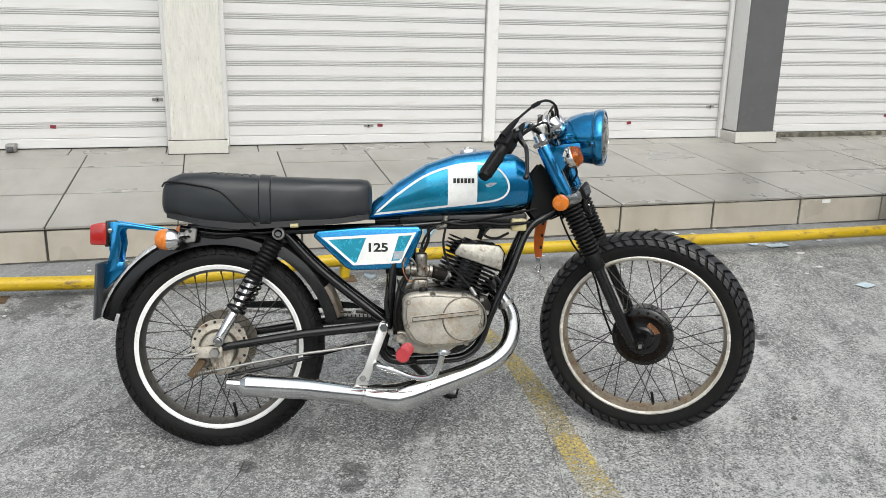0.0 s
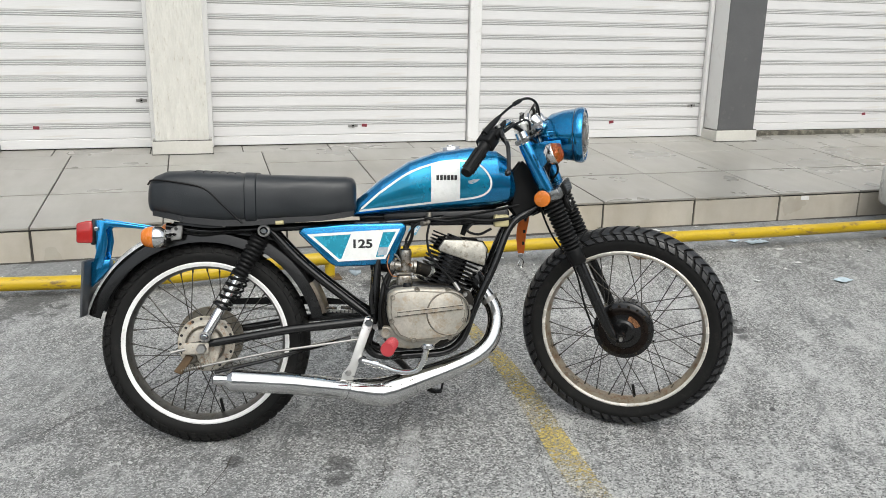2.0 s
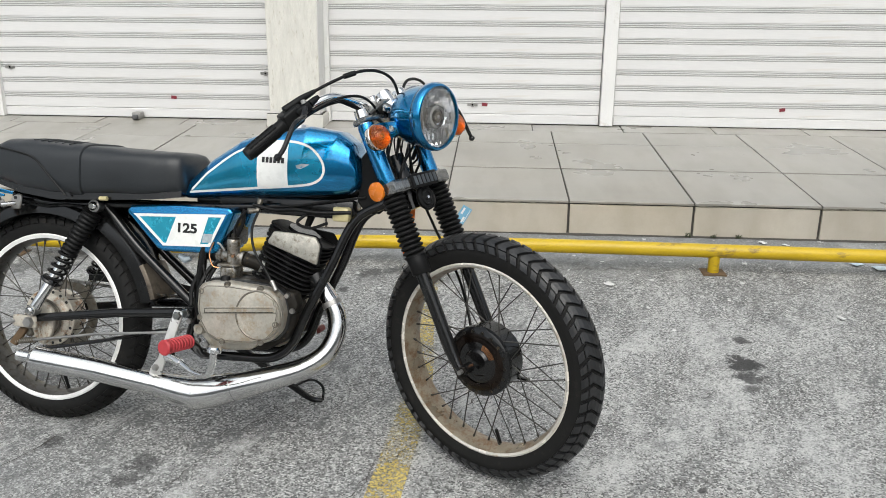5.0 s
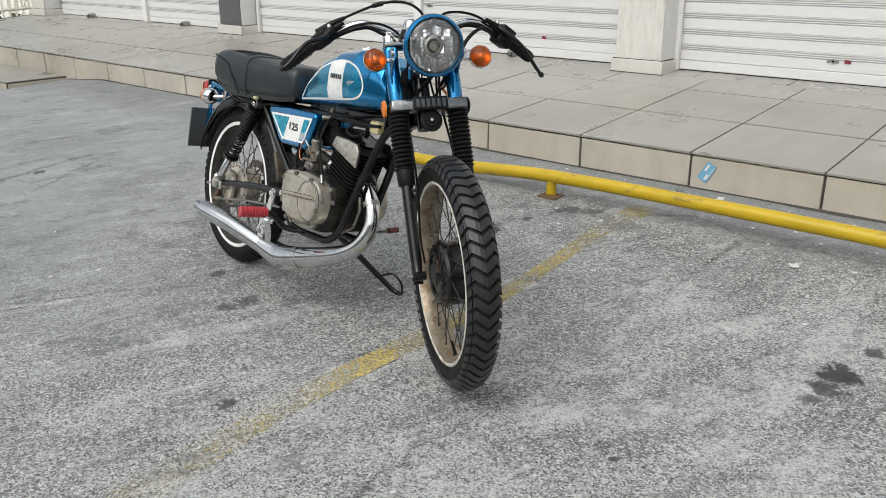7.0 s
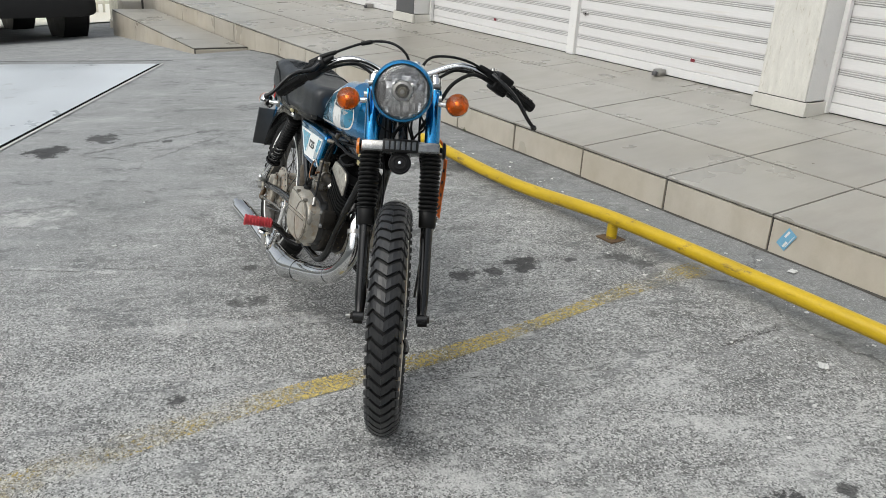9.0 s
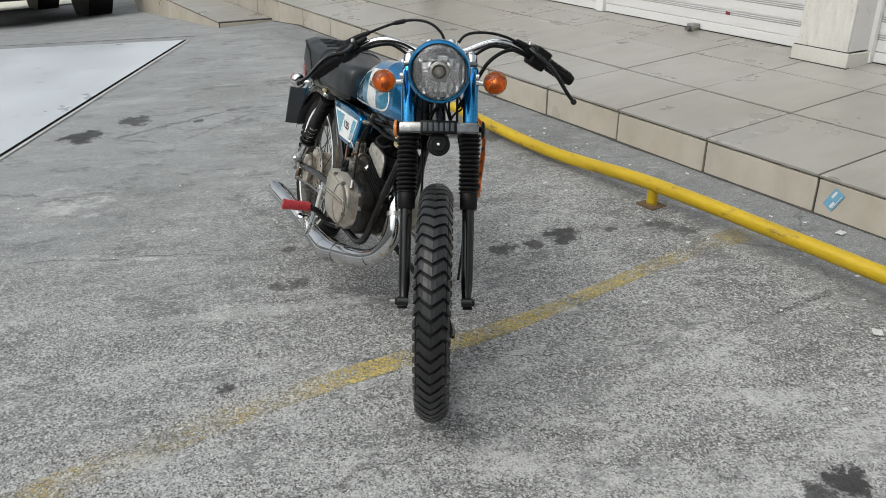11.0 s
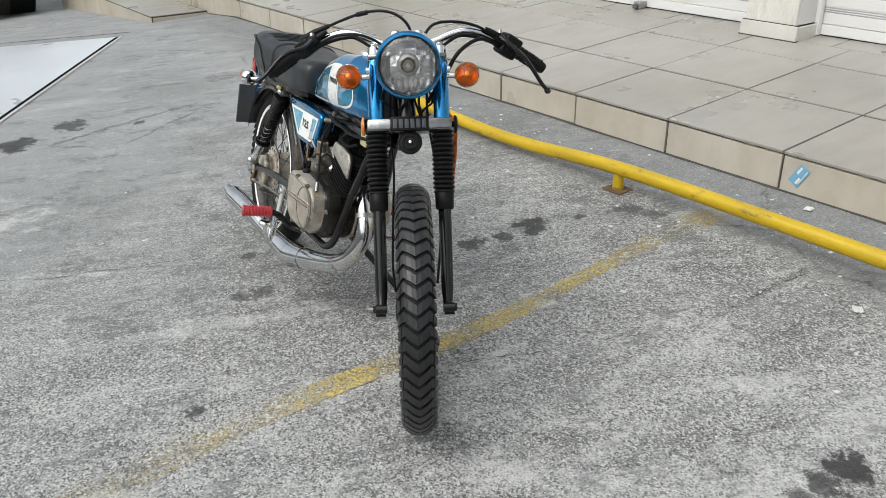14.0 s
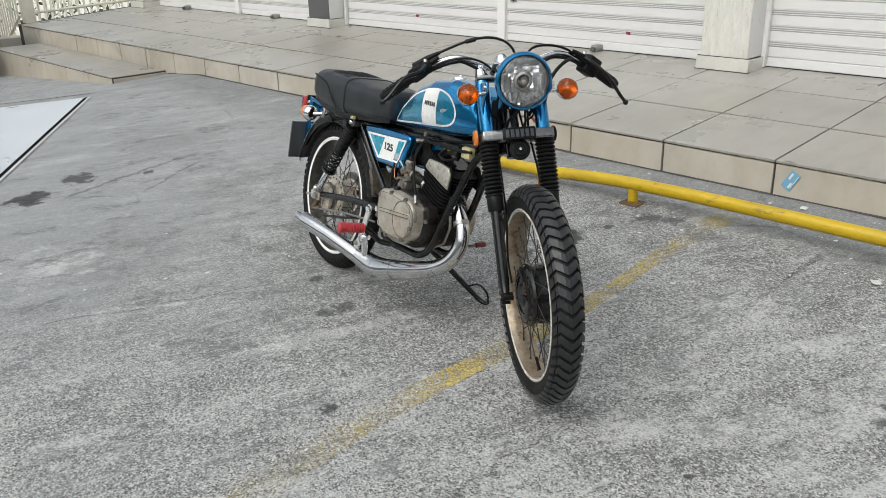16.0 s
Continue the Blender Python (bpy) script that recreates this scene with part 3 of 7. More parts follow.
def slab(points, y0, y1, bevel=0.0, seg=2, bm=None):
    """A plate cut out along points in x and z, from y0 to y1."""
    out = bm or bmesh.new()
    b = bmesh.new()
    f = b.faces.new([b.verts.new((x, y0, z)) for x, z in points])
    ext = bmesh.ops.extrude_face_region(b, geom=[f])
    bmesh.ops.translate(b, verts=[g for g in ext["geom"] if isinstance(g, bmesh.types.BMVert)], vec=(0, y1 - y0, 0))
    if bevel:
        bmesh.ops.bevel(b, geom=list(b.edges), offset=bevel, segments=seg, affect="EDGES", profile=0.5, clamp_overlap=True)
    return merge(out, b)


def loft(rings, bm=None, caps=True):
    out = bm or bmesh.new()
    made = [[out.verts.new(q) for q in ring] for ring in rings]
    for a, b in zip(made, made[1:]):
        for k in range(len(a)):
            j = (k + 1) % len(a)
            out.faces.new((a[k], a[j], b[j], b[k]))
    if caps:
        out.faces.new(made[0][::-1])
        out.faces.new(made[-1])
    return out


def lettering(name, words, size, m, material, parent, label):
    cu = bpy.data.curves.new(name, "FONT")
    cu.body, cu.size, cu.offset, cu.extrude, cu.align_x, cu.align_y = words, size, 0.0011, 0.0006, "CENTER", "CENTER"
    tmp = new(name, cu)
    bpy.context.view_layer.update()
    me = bpy.data.meshes.new_from_object(tmp.evaluated_get(bpy.context.evaluated_depsgraph_get()))
    bpy.data.objects.remove(tmp)
    me.materials.clear()
    me.materials.append(material)
    ob = new(name, me)
    ob.parent = parent
    ob.matrix_local = m
    return tagged(ob, label)


# ---- the ground ----
def build_ground():
    xs = [-400, -120, -60, -30, -20] + [v * 0.5 for v in range(-30, 13)] + [8, 12, 20, 40, 120, 400]
    ys = [-400, -120, -50, -25, -12, -8] + [v * 0.25 for v in range(-24, 9)] + [2.2, 3, 5, 10, 30, 120, 400]
    bm = bmesh.new()
    grid = [[bm.verts.new((x, y, gz(x, y))) for x in xs] for y in ys]
    for a, b in zip(grid, grid[1:]):
        for i in range(len(xs) - 1):
            bm.faces.new((a[i], a[i + 1], b[i + 1], b[i]))
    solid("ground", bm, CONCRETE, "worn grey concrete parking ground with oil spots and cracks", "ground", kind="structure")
    # worn yellow bay line
    bm = bmesh.new()
    rows = [(bm.verts.new((-0.055 + 0.03 * math.sin(y * 3), y, gz(0, y) + 0.004)), bm.verts.new((0.035 + 0.02 * math.sin(y * 4.1), y, gz(0, y) + 0.004))) for y in np.linspace(-1.3, 1.62, 60)]
    for a, b in zip(rows, rows[1:]):
        bm.faces.new((a[0], a[1], b[1], b[0]))
    solid("bay_line", bm, LINE, "faded worn yellow parking bay line on concrete", "road marking", kind="structure")
    # paler slab with an open drain gap along its edge
    a, d = Vector((-5.51, 0.94, 0)), Vector((2.235, -1.545, 0)).normalized()
    e = Vector((-1.10, -1.19, 0)).normalized()
    side = Vector((-d.y, d.x, 0))

    def strip(name, off0, off1, z, material, label):
        bm = bmesh.new()
        rows = []
        for s in np.linspace(0, 7, 29):
            p0, p1 = a + d * s + side * off0, a + d * s + side * off1
            rows.append((bm.verts.new((p0.x, p0.y, gz(p0.x, p0.y) + z)), bm.verts.new((p1.x, p1.y, gz(p1.x, p1.y) + z))))
        for p, q in zip(rows, rows[1:]):
            bm.faces.new((p[0], p[1], q[1], q[0]))
        solid(name, bm, material, label, "ground", kind="structure")
    strip("drain_gap", -0.031, 0.0, 0.005, DRAIN, "dark open drain gap between two concrete slabs")
    strip("slab_edge", 0.0, 0.022, 0.006, EDGE_STRIP, "pale edge strip along the drain gap")
    bm = bmesh.new()
    rows = []
    for s in [0.004, 0.05] + list(np.linspace(0.25, 7, 28)):
        p = a + d * s - side * 0.031
        q = a + e * (s * 1.1)
        rows.append([bm.verts.new((w.x, w.y, gz(w.x, w.y) + 0.005)) for w in [p.lerp(q, k / 12) for k in range(13)]])
    for p, q in zip(rows, rows[1:]):
        for k in range(12):
            bm.faces.new((p[k], p[k + 1], q[k + 1], q[k]))
    for s0, s1, w, mat, name, label in ((0.30, 7.0, 0.02, DRAIN, "slab_joint", "dark joint along the far side of the pale slab"),):
        out = Vector((-0.19, 0.16, 0))
        bm2 = bmesh.new()
        pts = [a + out + e * v for v in np.linspace(0.0, s1, 25)]
        wide = Vector((0.74, -0.68, 0)) * w
        rows2 = [(bm2.verts.new((p.x, p.y, gz(p.x, p.y) + 0.006)), bm2.verts.new((p.x + wide.x, p.y + wide.y, gz(p.x + wide.x, p.y + wide.y) + 0.006))) for p in pts]
        for p, q in zip(rows2, rows2[1:]):
            bm2.faces.new((p[0], p[1], q[1], q[0]))
        solid(name, bm2, mat, label, "ground", kind="structure")
    solid("pale_slab", bm, SLAB, "smooth pale bluish concrete slab beside the drain gap", "ground", kind="structure")


def build_cracks():
    rng = random.Random(31)
    for n, (x0, y0, x1, y1, w) in enumerate(((-1.45, -0.88, -0.97, 0.05, 0.0022), (0.13, 0.22, 0.42, 0.81, 0.0020), (-0.62, -0.22, -0.40, 0.26, 0.0014), (0.46, 1.15, 0.46, 1.44, 0.0020), (0.47, 1.17, 0.72, 1.18, 0.0020), (0.04, 0.11, -0.11, -0.20, 0.0016), (-0.19, -0.50, -0.04, 0.10, 0.0012), (-3.9, 0.62, -3.1, 0.95, 0.0012))):
        bm = bmesh.new()
        d = Vector((x1 - x0, y1 - y0, 0))
        n2 = Vector((-d.y, d.x, 0)).normalized()
        rows = []
        for k in range(41):
            u = k / 40
            p = Vector((x0, y0, 0)) + d * u + n2 * (0.030 * noise.noise(Vector((u * 5, n * 3.1, 0))) + 0.010 * noise.noise(Vector((u * 26, n * 7.7, 1))))
            h = w * max(0.12, 0.6 + 1.1 * noise.noise(Vector((u * 14, n * 2.3, 5))))
            rows.append([bm.verts.new((q.x, q.y, gz(q.x, q.y) + 0.0032)) for q in (p - n2 * h, p + n2 * h)])
        for p, q in zip(rows, rows[1:]):
            bm.faces.new((p[0], p[1], q[1], q[0]))
        solid("crack", bm, MORTAR, "dark crack in the worn concrete", "crack", kind="structure", smooth=False)


def build_scuffs():
    """Pale marks where something was dragged over the concrete."""
    for n, (x0, y0, x1, y1, w) in enumerate(((-0.74, -0.7, -0.37, 0.21, 0.03), (-0.37, -0.61, -0.18, -0.26, 0.01), (-1.41, -0.74, -1.02, -0.19, 0.014), (-0.99, -0.73, -0.9, -0.3, 0.016))):
        bm = bmesh.new()
        d = Vector((x1 - x0, y1 - y0, 0))
        n2 = Vector((-d.y, d.x, 0)).normalized()
        rows = []
        for k in range(31):
            u = k / 30
            p = Vector((x0, y0, 0)) + d * u + n2 * (0.03 * noise.noise(Vector((u * 4, n * 5.3, 2))))
            h = w * (0.25 + math.sin(math.pi * u)) * (1.0 + 0.5 * noise.noise(Vector((u * 12, n * 3.3, 6))))
            rows.append([bm.verts.new((q.x, q.y, gz(q.x, q.y) + 0.0025)) for q in (p - n2 * h, p + n2 * h)])
        for p, q in zip(rows, rows[1:]):
            bm.faces.new((p[0], p[1], q[1], q[0]))
        solid("scuff_mark", bm, SCUFF, "pale worn drag mark on the concrete", "road marking", kind="structure", smooth=False)


TOP, RISE = 0.262, 0.068      # kerb edge height and the floor's rise towards the shutters
LEFT, RIGHT = -10.35, 5.4
KERB_Y, SHUT_Y = 2.0, 3.76


def floor_z(y):
    return TOP + RISE * (y - KERB_Y)


# ---- the raised walkway ----
def build_walkway():
    body = bmesh.new()
    y1 = 4.1
    loft([[(x, KERB_Y + 0.006, -0.9), (x, y1, -0.9), (x, y1, floor_z(y1) - 0.006), (x, KERB_Y + 0.006, TOP - 0.006)] for x in (LEFT, RIGHT)], body)
    foot = bmesh.new()
    rows = []
    for k in range(160):
        x = -6.15 + (RIGHT + 6.15) * k / 159
        w = 0.010 + 0.014 * noise.noise(Vector((x * 2.3, 0, 4))) + 0.006 * noise.noise(Vector((x * 11, 0, 8)))
        w = max(0.001, w)
        rows.append([foot.verts.new((x, y, gz(x, y) + z)) for y, z in ((KERB_Y - 0.006 - w, 0.0015), (KERB_Y - 0.004 - w * 0.4, 0.005), (KERB_Y + 0.004, 0.010))])
    for p, q in zip(rows, rows[1:]):
        for i in (0, 1):
            foot.faces.new((p[i], q[i], q[i + 1], p[i + 1]))
    nosing = bmesh.new()
    rows = []
    for k in range(900):
        x = LEFT + 0.02 + (RIGHT - LEFT - 0.04) * k / 899
        n = noise.noise(Vector((x * 2.3, 7.7, 0))) + 0.7 * noise.noise(Vector((x * 15, 2.2, 3)))
        hang = 0.0125 + 0.0075 * max(-1.0, min(1.0, n))
        rows.append([nosing.verts.new((x, y, TOP + z)) for y, z in ((KERB_Y + 0.004, -hang - 0.003), (KERB_Y - 0.0062, -hang), (KERB_Y - 0.0075, -0.0115), (KERB_Y + 0.004, -0.0110))])
    for p, q in zip(rows, rows[1:]):
        for i in (0, 1, 2):
            nosing.faces.new((p[i], q[i], q[i + 1], p[i + 1]))
    solid("nosing_bed", nosing, KERB_BED, "uneven cement bed under the floor tiles' edge", "mortar", kind="structure", smooth=False)
    solid("kerb_foot", foot, MORTAR, "dark dirt gathered along the kerb's foot", "dirt", kind="structure", smooth=False)
    floor = solid("floor", body, MORTAR, "raised walkway of pale grey tiles along the shop front", "floor", kind="structure", smooth=False)
    return floor


def lay_tiles(floor):
    tilt = math.degrees(math.atan(RISE))
    bm = box(0.004, 0.596, 0.004, 0.596, -0.012, 0.0, 0.0016, 1)
    first = part("tile", bm, TILE, floor, "", smooth=False)
    flat = first.data
    cut = box(0.004, 0.596, 0.004, 0.346, -0.012, 0.0, 0.0016, 1)
    short = part("tile", cut, TILE, floor, "", smooth=False)
    strip = part("tile", box(0.004, 0.596, 0.004, 0.200, -0.012, 0.0, 0.0016, 1), TILE, floor, "", smooth=False)
    rng = random.Random(4)
    used = {flat: first, short.data: short, strip.data: strip}
    for i in range(-17, 9):
        for j, me in enumerate((flat, flat, short.data, strip.data)):
            ob = used.pop(me, None) or new("tile", me)
            ob.parent = floor
            y = (KERB_Y - 0.012, KERB_Y + 0.6, KERB_Y + 1.2, KERB_Y + 1.55)[j]
            ob.matrix_local = pose(0.6 * i - (0.12 if j == 3 else 0.0), y, floor_z(y) + rng.uniform(-0.001, 0.001), tilt + rng.uniform(-0.08, 0.08), rng.uniform(-0.08, 0.08), 0)
    made = None
    for i in range(-17, 9):
        x = 0.6 * (i + 0.5)
        if made is None:
            bm = box(0.0060, 0.5940, -0.004, 0.010, -0.60, -0.020, 0.0016, 1)
            made = part("kerb_tile", bm, KERB_TILE, floor, "", smooth=False)
            ob = made
        else:
            ob = new("kerb_tile", made.data)
            ob.parent = floor
        ob.matrix_local = pose(0.6 * i, KERB_Y + rng.uniform(-0.002, 0.002), TOP, 0, 0, rng.uniform(-0.12, 0.12))


# ---- shop front ----
BAYS = [(-9.78, -7.70), (-7.60, -5.88), (-5.50, -3.34), (-3.25, -1.28), (-0.94, 0.93), (1.03, 2.97), (3.32, 5.30)]
PITCH = 0.1025


def slat_mesh():
    """One shutter slat of unit length: a flat face and three ribs."""
    h = PITCH
    prof = [(-0.009, 0.0), (-0.012, 0.003), (-0.012, 0.066), (-0.0055, 0.0675), (-0.0055, 0.0710), (-0.011, 0.0725), (-0.011, 0.0785), (-0.0055, 0.080), (-0.0055, 0.0835), (-0.011, 0.085), (-0.011, 0.091), (-0.0055, 0.0925), (-0.0055, 0.096), (-0.009, 0.0975), (-0.009, h)]
    bm = bmesh.new()
    rows = [[bm.verts.new((x, y, z)) for y, z in prof] for x in (0.0, 1.0)]
    for k in range(len(prof) - 1):
        f = bm.faces.new((rows[0][k], rows[1][k], rows[1][k + 1], rows[0][k + 1]))
        # groove faces get the darker material, painting in shade between the ribs
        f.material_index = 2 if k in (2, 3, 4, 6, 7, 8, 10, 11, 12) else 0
    me = bpy.data.meshes.new("slat")
    bm.to_mesh(me)
    bm.free()
    for mm in (SHUTTER, SHUTTER, GROOVE_SHADE):
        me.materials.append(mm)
    return me


def build_shutters():
    me = slat_mesh()
    for n, (x0, x1) in enumerate(BAYS):
        z0 = floor_z(SHUT_Y) + (0.035 if n == 6 else 0.004)
        bar = box(x0, x1, SHUT_Y - 0.016, SHUT_Y + 0.02, z0, z0 + 0.062, 0.004, 1)
        sh = solid("roller_shutter", bar, SHUTTER, "closed white ribbed steel roller shutter", "shutter", "shop shutters")
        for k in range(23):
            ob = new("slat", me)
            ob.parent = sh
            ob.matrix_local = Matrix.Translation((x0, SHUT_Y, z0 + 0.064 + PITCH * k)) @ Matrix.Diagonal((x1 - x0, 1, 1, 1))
    for x in (-7.65, -3.295, 0.98):
        bm = box(x - 0.045, x + 0.045, SHUT_Y - 0.045, SHUT_Y + 0.02, floor_z(SHUT_Y), 2.9, 0.004, 1)
        solid("guide_rail", bm, WALL, "white painted steel guide rail between two shutters", "rail", "shutter guide rails")


def build_channels():
    """Narrow steel channels where a shutter meets a pillar."""
    for x, s in ((-5.88, -1), (-5.50, 1), (-1.28, -1), (-0.94, 1), (2.97, -1), (3.32, 1)):
        a, b = sorted((x, x + s * 0.034))
        bm = box(a, b, SHUT_Y - 0.050, SHUT_Y - 0.018, floor_z(SHUT_Y) + 0.001, 2.70, 0.003, 1)
        solid("guide_channel", bm, WALL, "narrow white steel shutter channel beside a pillar", "rail", "shutter guide channels")


def build_pillar(xc, width, dark):
    y0, y1 = 3.525, 3.80
    zf = floor_z(y0)
    p = thing("pillar", ("white pillar with dark grey painted front and pale tile skirting" if dark else "off-white pillar with ribbed stucco front and pale tile skirting"), "pillar", group="shop pillars")
    part("shaft", box(xc - width / 2, xc + width / 2, y0 + 0.006, y1, zf + 0.09, 2.95, 0.006, 2), WALL, p, "smooth white sides")
    if dark:
        part("front_panel", box(xc - width / 2 + 0.004, xc + width / 2 - 0.004, y0 - 0.001, y0 + 0.02, zf + 0.09, 2.95, 0.002, 1), GREY_PAINT, p, "dark grey painted front")
    else:
        # combed stucco: shallow vertical ridges
        bm = bmesh.new()
        rng = random.Random(7)
        nx, nz = 90, 300
        grid = []
        for k in range(nz + 1):
            z = zf + 0.09 + (2.95 - zf - 0.09) * k / nz
            row = []
            for i in range(nx + 1):
                x = xc - width / 2 + 0.004 + (width - 0.008) * i / nx
                edge = min(1.0, min(i, nx - i) / 2)
                d = noise.noise(Vector((x * 210, 3.1, z * 22))) * 0.0034 + noise.noise(Vector((x * 70, 9.0, z * 16))) * 0.0018
                row.append(bm.verts.new((x, y0 - 0.0045 + d * edge, z)))
            grid.append(row)
        for a, b in zip(grid, grid[1:]):
            for i in range(nx):
                bm.faces.new((a[i], a[i + 1], b[i + 1], b[i]))
        part("front_panel", bm, STUCCO, p, "ribbed off-white stucco front", sharp=80)
    w = width / 2 + 0.018
    part("skirting_tile", box(xc - w, xc + w, y0 - 0.022, y0 + 0.004, zf - 0.004, zf + 0.088, 0.003, 1), SKIRT, p, "pale skirting tile, grimy at its foot")
    part("grime_line", box(xc - w - 0.004, xc + w + 0.004, y0 - 0.027, y0 + 0.006, zf - 0.006, zf + 0.0045, 0.001, 1), MORTAR, p)
    part("joint_line", box(xc - w + 0.004, xc + w - 0.004, y0 - 0.014, y0 + 0.004, zf + 0.087, zf + 0.0925, 0.001, 1), MORTAR, p)
    for s in (-1, 1):
        part("skirting_tile", box(xc + s * (w - 0.009) - 0.009, xc + s * (w - 0.009) + 0.009, y0 + 0.006, y1 - 0.03, zf - 0.004, zf + 0.084, 0.003, 1), SKIRT, p)
    return p


def build_front():
    build_shutters()
    build_channels()
    for xc, w, dark in ((-1.11, 0.345, False), (3.145, 0.34, True), (-5.69, 0.36, True), (-9.98, 0.36, False)):
        build_pillar(xc, w, dark)
    solid("wall_back", box(LEFT, RIGHT, SHUT_Y + 0.06, SHUT_Y + 0.25, -0.2, 4.2, 0.01), WALL, "white rendered wall behind the shutters", "wall", kind="structure")
    solid("wall_upper", box(LEFT, RIGHT, 3.60, SHUT_Y + 0.05, 2.72, 4.2, 0.01), WALL, "white rendered wall over the shutters", "wall", kind="structure")
    solid("wall_right", box(RIGHT - 0.1, RIGHT, 3.3, 3.595, 0.3, 4.2, 0.01), WALL, "white rendered end wall", "wall", kind="structure")
    solid("sill", box(3.33, 5.29, SHUT_Y - 0.05, SHUT_Y + 0.05, floor_z(SHUT_Y) - 0.02, floor_z(SHUT_Y) + 0.032, 0.006), KERB_BED, "rough cement sill under a shutter", "sill", kind="structure")
    # plain walls added out of view, to shape light and reflections on the motorcycle
    solid("unseen_wall_back", box(-45, 30, -15.4, -15.0, -1.5, 4.5, 0.02), UNSEEN_WALL, "plain pale grey unseen wall added to shape light and reflections", "wall", kind="structure")
    solid("unseen_wall_side", box(17.0, 17.4, -14.9, 20.0, -1.5, 4.5, 0.02), UNSEEN_WALL, "plain pale grey unseen wall added to shape light and reflections", "wall", kind="structure")
    # small fittings on the shutters
    for x, z in ((0.154, 0.512), (2.147, 0.508), (-2.02, 0.527), (4.6, 0.545), (-4.4, 0.53)):
        solid("sticker", box(-0.019, 0.019, -0.0165, -0.0135, -0.011, 0.011, 0.0008, 1), RED_STICKER, "small dark red sticker on a white shutter", "sticker", "shutter stickers", m=pose(x, SHUT_Y, z, 0, 7 * math.sin(x * 5), 0))
    for x, z in ((0.07, 0.51), (-1.36, 0.70), (2.86, 0.63), (-3.18, 0.72)):
        k = thing("shutter_lock", "small steel shutter lock with a keyhole", "lock", group="shutter locks")
        part("plate", box(x - 0.035, x + 0.035, SHUT_Y - 0.017, SHUT_Y - 0.0125, z - 0.010, z + 0.010, 0.002, 1), STEEL, k)
        part("ring", lathe([(0.010, 0.0), (0.015, 0.0), (0.016, 0.004), (0.013, 0.006), (0.010, 0.004)], (x, SHUT_Y - 0.0160, z), (0, -1, 0), 20), STEEL, k, "round steel collar")
        part("keyhole", lathe([(0.0, 0.0), (0.006, 0.0), (0.006, 0.003), (0.0, 0.003)], (x, SHUT_Y - 0.0165, z), (0, -1, 0), 10), DRAIN, k)
    for x in (-2.27, -6.79, -8.9):
        z = floor_z(SHUT_Y - 0.06)
        k = thing("floor_latch", "grey metal floor latch at the foot of a shutter", "latch", group="floor latches")
        part("block", box(x - 0.03, x + 0.03, SHUT_Y - 0.10, SHUT_Y - 0.02, z, z + 0.05, 0.008), STEEL, k)
        part("padlock", box(x - 0.018, x + 0.018, SHUT_Y - 0.125, SHUT_Y - 0.095, z + 0.004, z + 0.035, 0.006), GREY_PAINT, k)
    solid("kerb_label", box(2.555, 2.615, KERB_Y - 0.0080, KERB_Y - 0.0045, 0.216, 0.240, 0.0008, 1), WHITE_PAPER, "small white paper label on a beige kerb tile", "label")
    # sticker on the kerb
    s = thing("kerb_sticker", "torn blue and white sticker on a beige kerb tile", "sticker", pose(0.085, KERB_Y - 0.008, 0.176, 0, -60, 0))
    part("paper", box(-0.046, 0.046, -0.0015, 0.0, -0.025, 0.025, 0.0005, 1), BLUE_STICKER, s)
    for k, (a, b) in enumerate(((-0.036, -0.006), (0.002, 0.036))):
        part("print_bar", box(a, b, -0.0028, -0.0016, -0.014 + 0.02 * (k == 1), -0.004 + 0.02 * (k == 1), 0.0003, 1), WHITE_PAPER, s)
    part("print_bar", box(-0.03, 0.038, -0.0028, -0.0016, -0.019, -0.016, 0.0003, 1), WHITE_PAPER, s)


# ---- yellow pipe barrier ----
def build_barrier():
    y = 1.515
    g = thing("pipe_barrier", "low scuffed yellow steel pipe barrier on short posts", "barrier")
    path = glide([(-2.08, y + 0.01, 0.140), (-1.2, y - 0.01, 0.122), (-0.46, y, 0.163), (0.4, y, 0.170), (1.19, y, 0.166), (2.0, y, 0.160), (2.84, y, 0.162), (4.6, y, 0.165)], 8)
    part("pipe", tube(path, 0.030, 16), YELLOW, g, "yellow pipe with chipped paint")
    for x, zt in ((-1.93, 0.135), (-0.455, 0.163), (1.187, 0.166), (2.84, 0.162), (4.5, 0.165)):
        z = gz(x, y)
        part("post", tube([(x, y, z), (x, y, zt - 0.015)], 0.024, 14), YELLOW, g)
        part("base_plate", box(x - 0.05, x + 0.05, y - 0.045, y + 0.045, z - 0.006, z + 0.005, 0.002, 1), RUST, g, "rusty base plate")


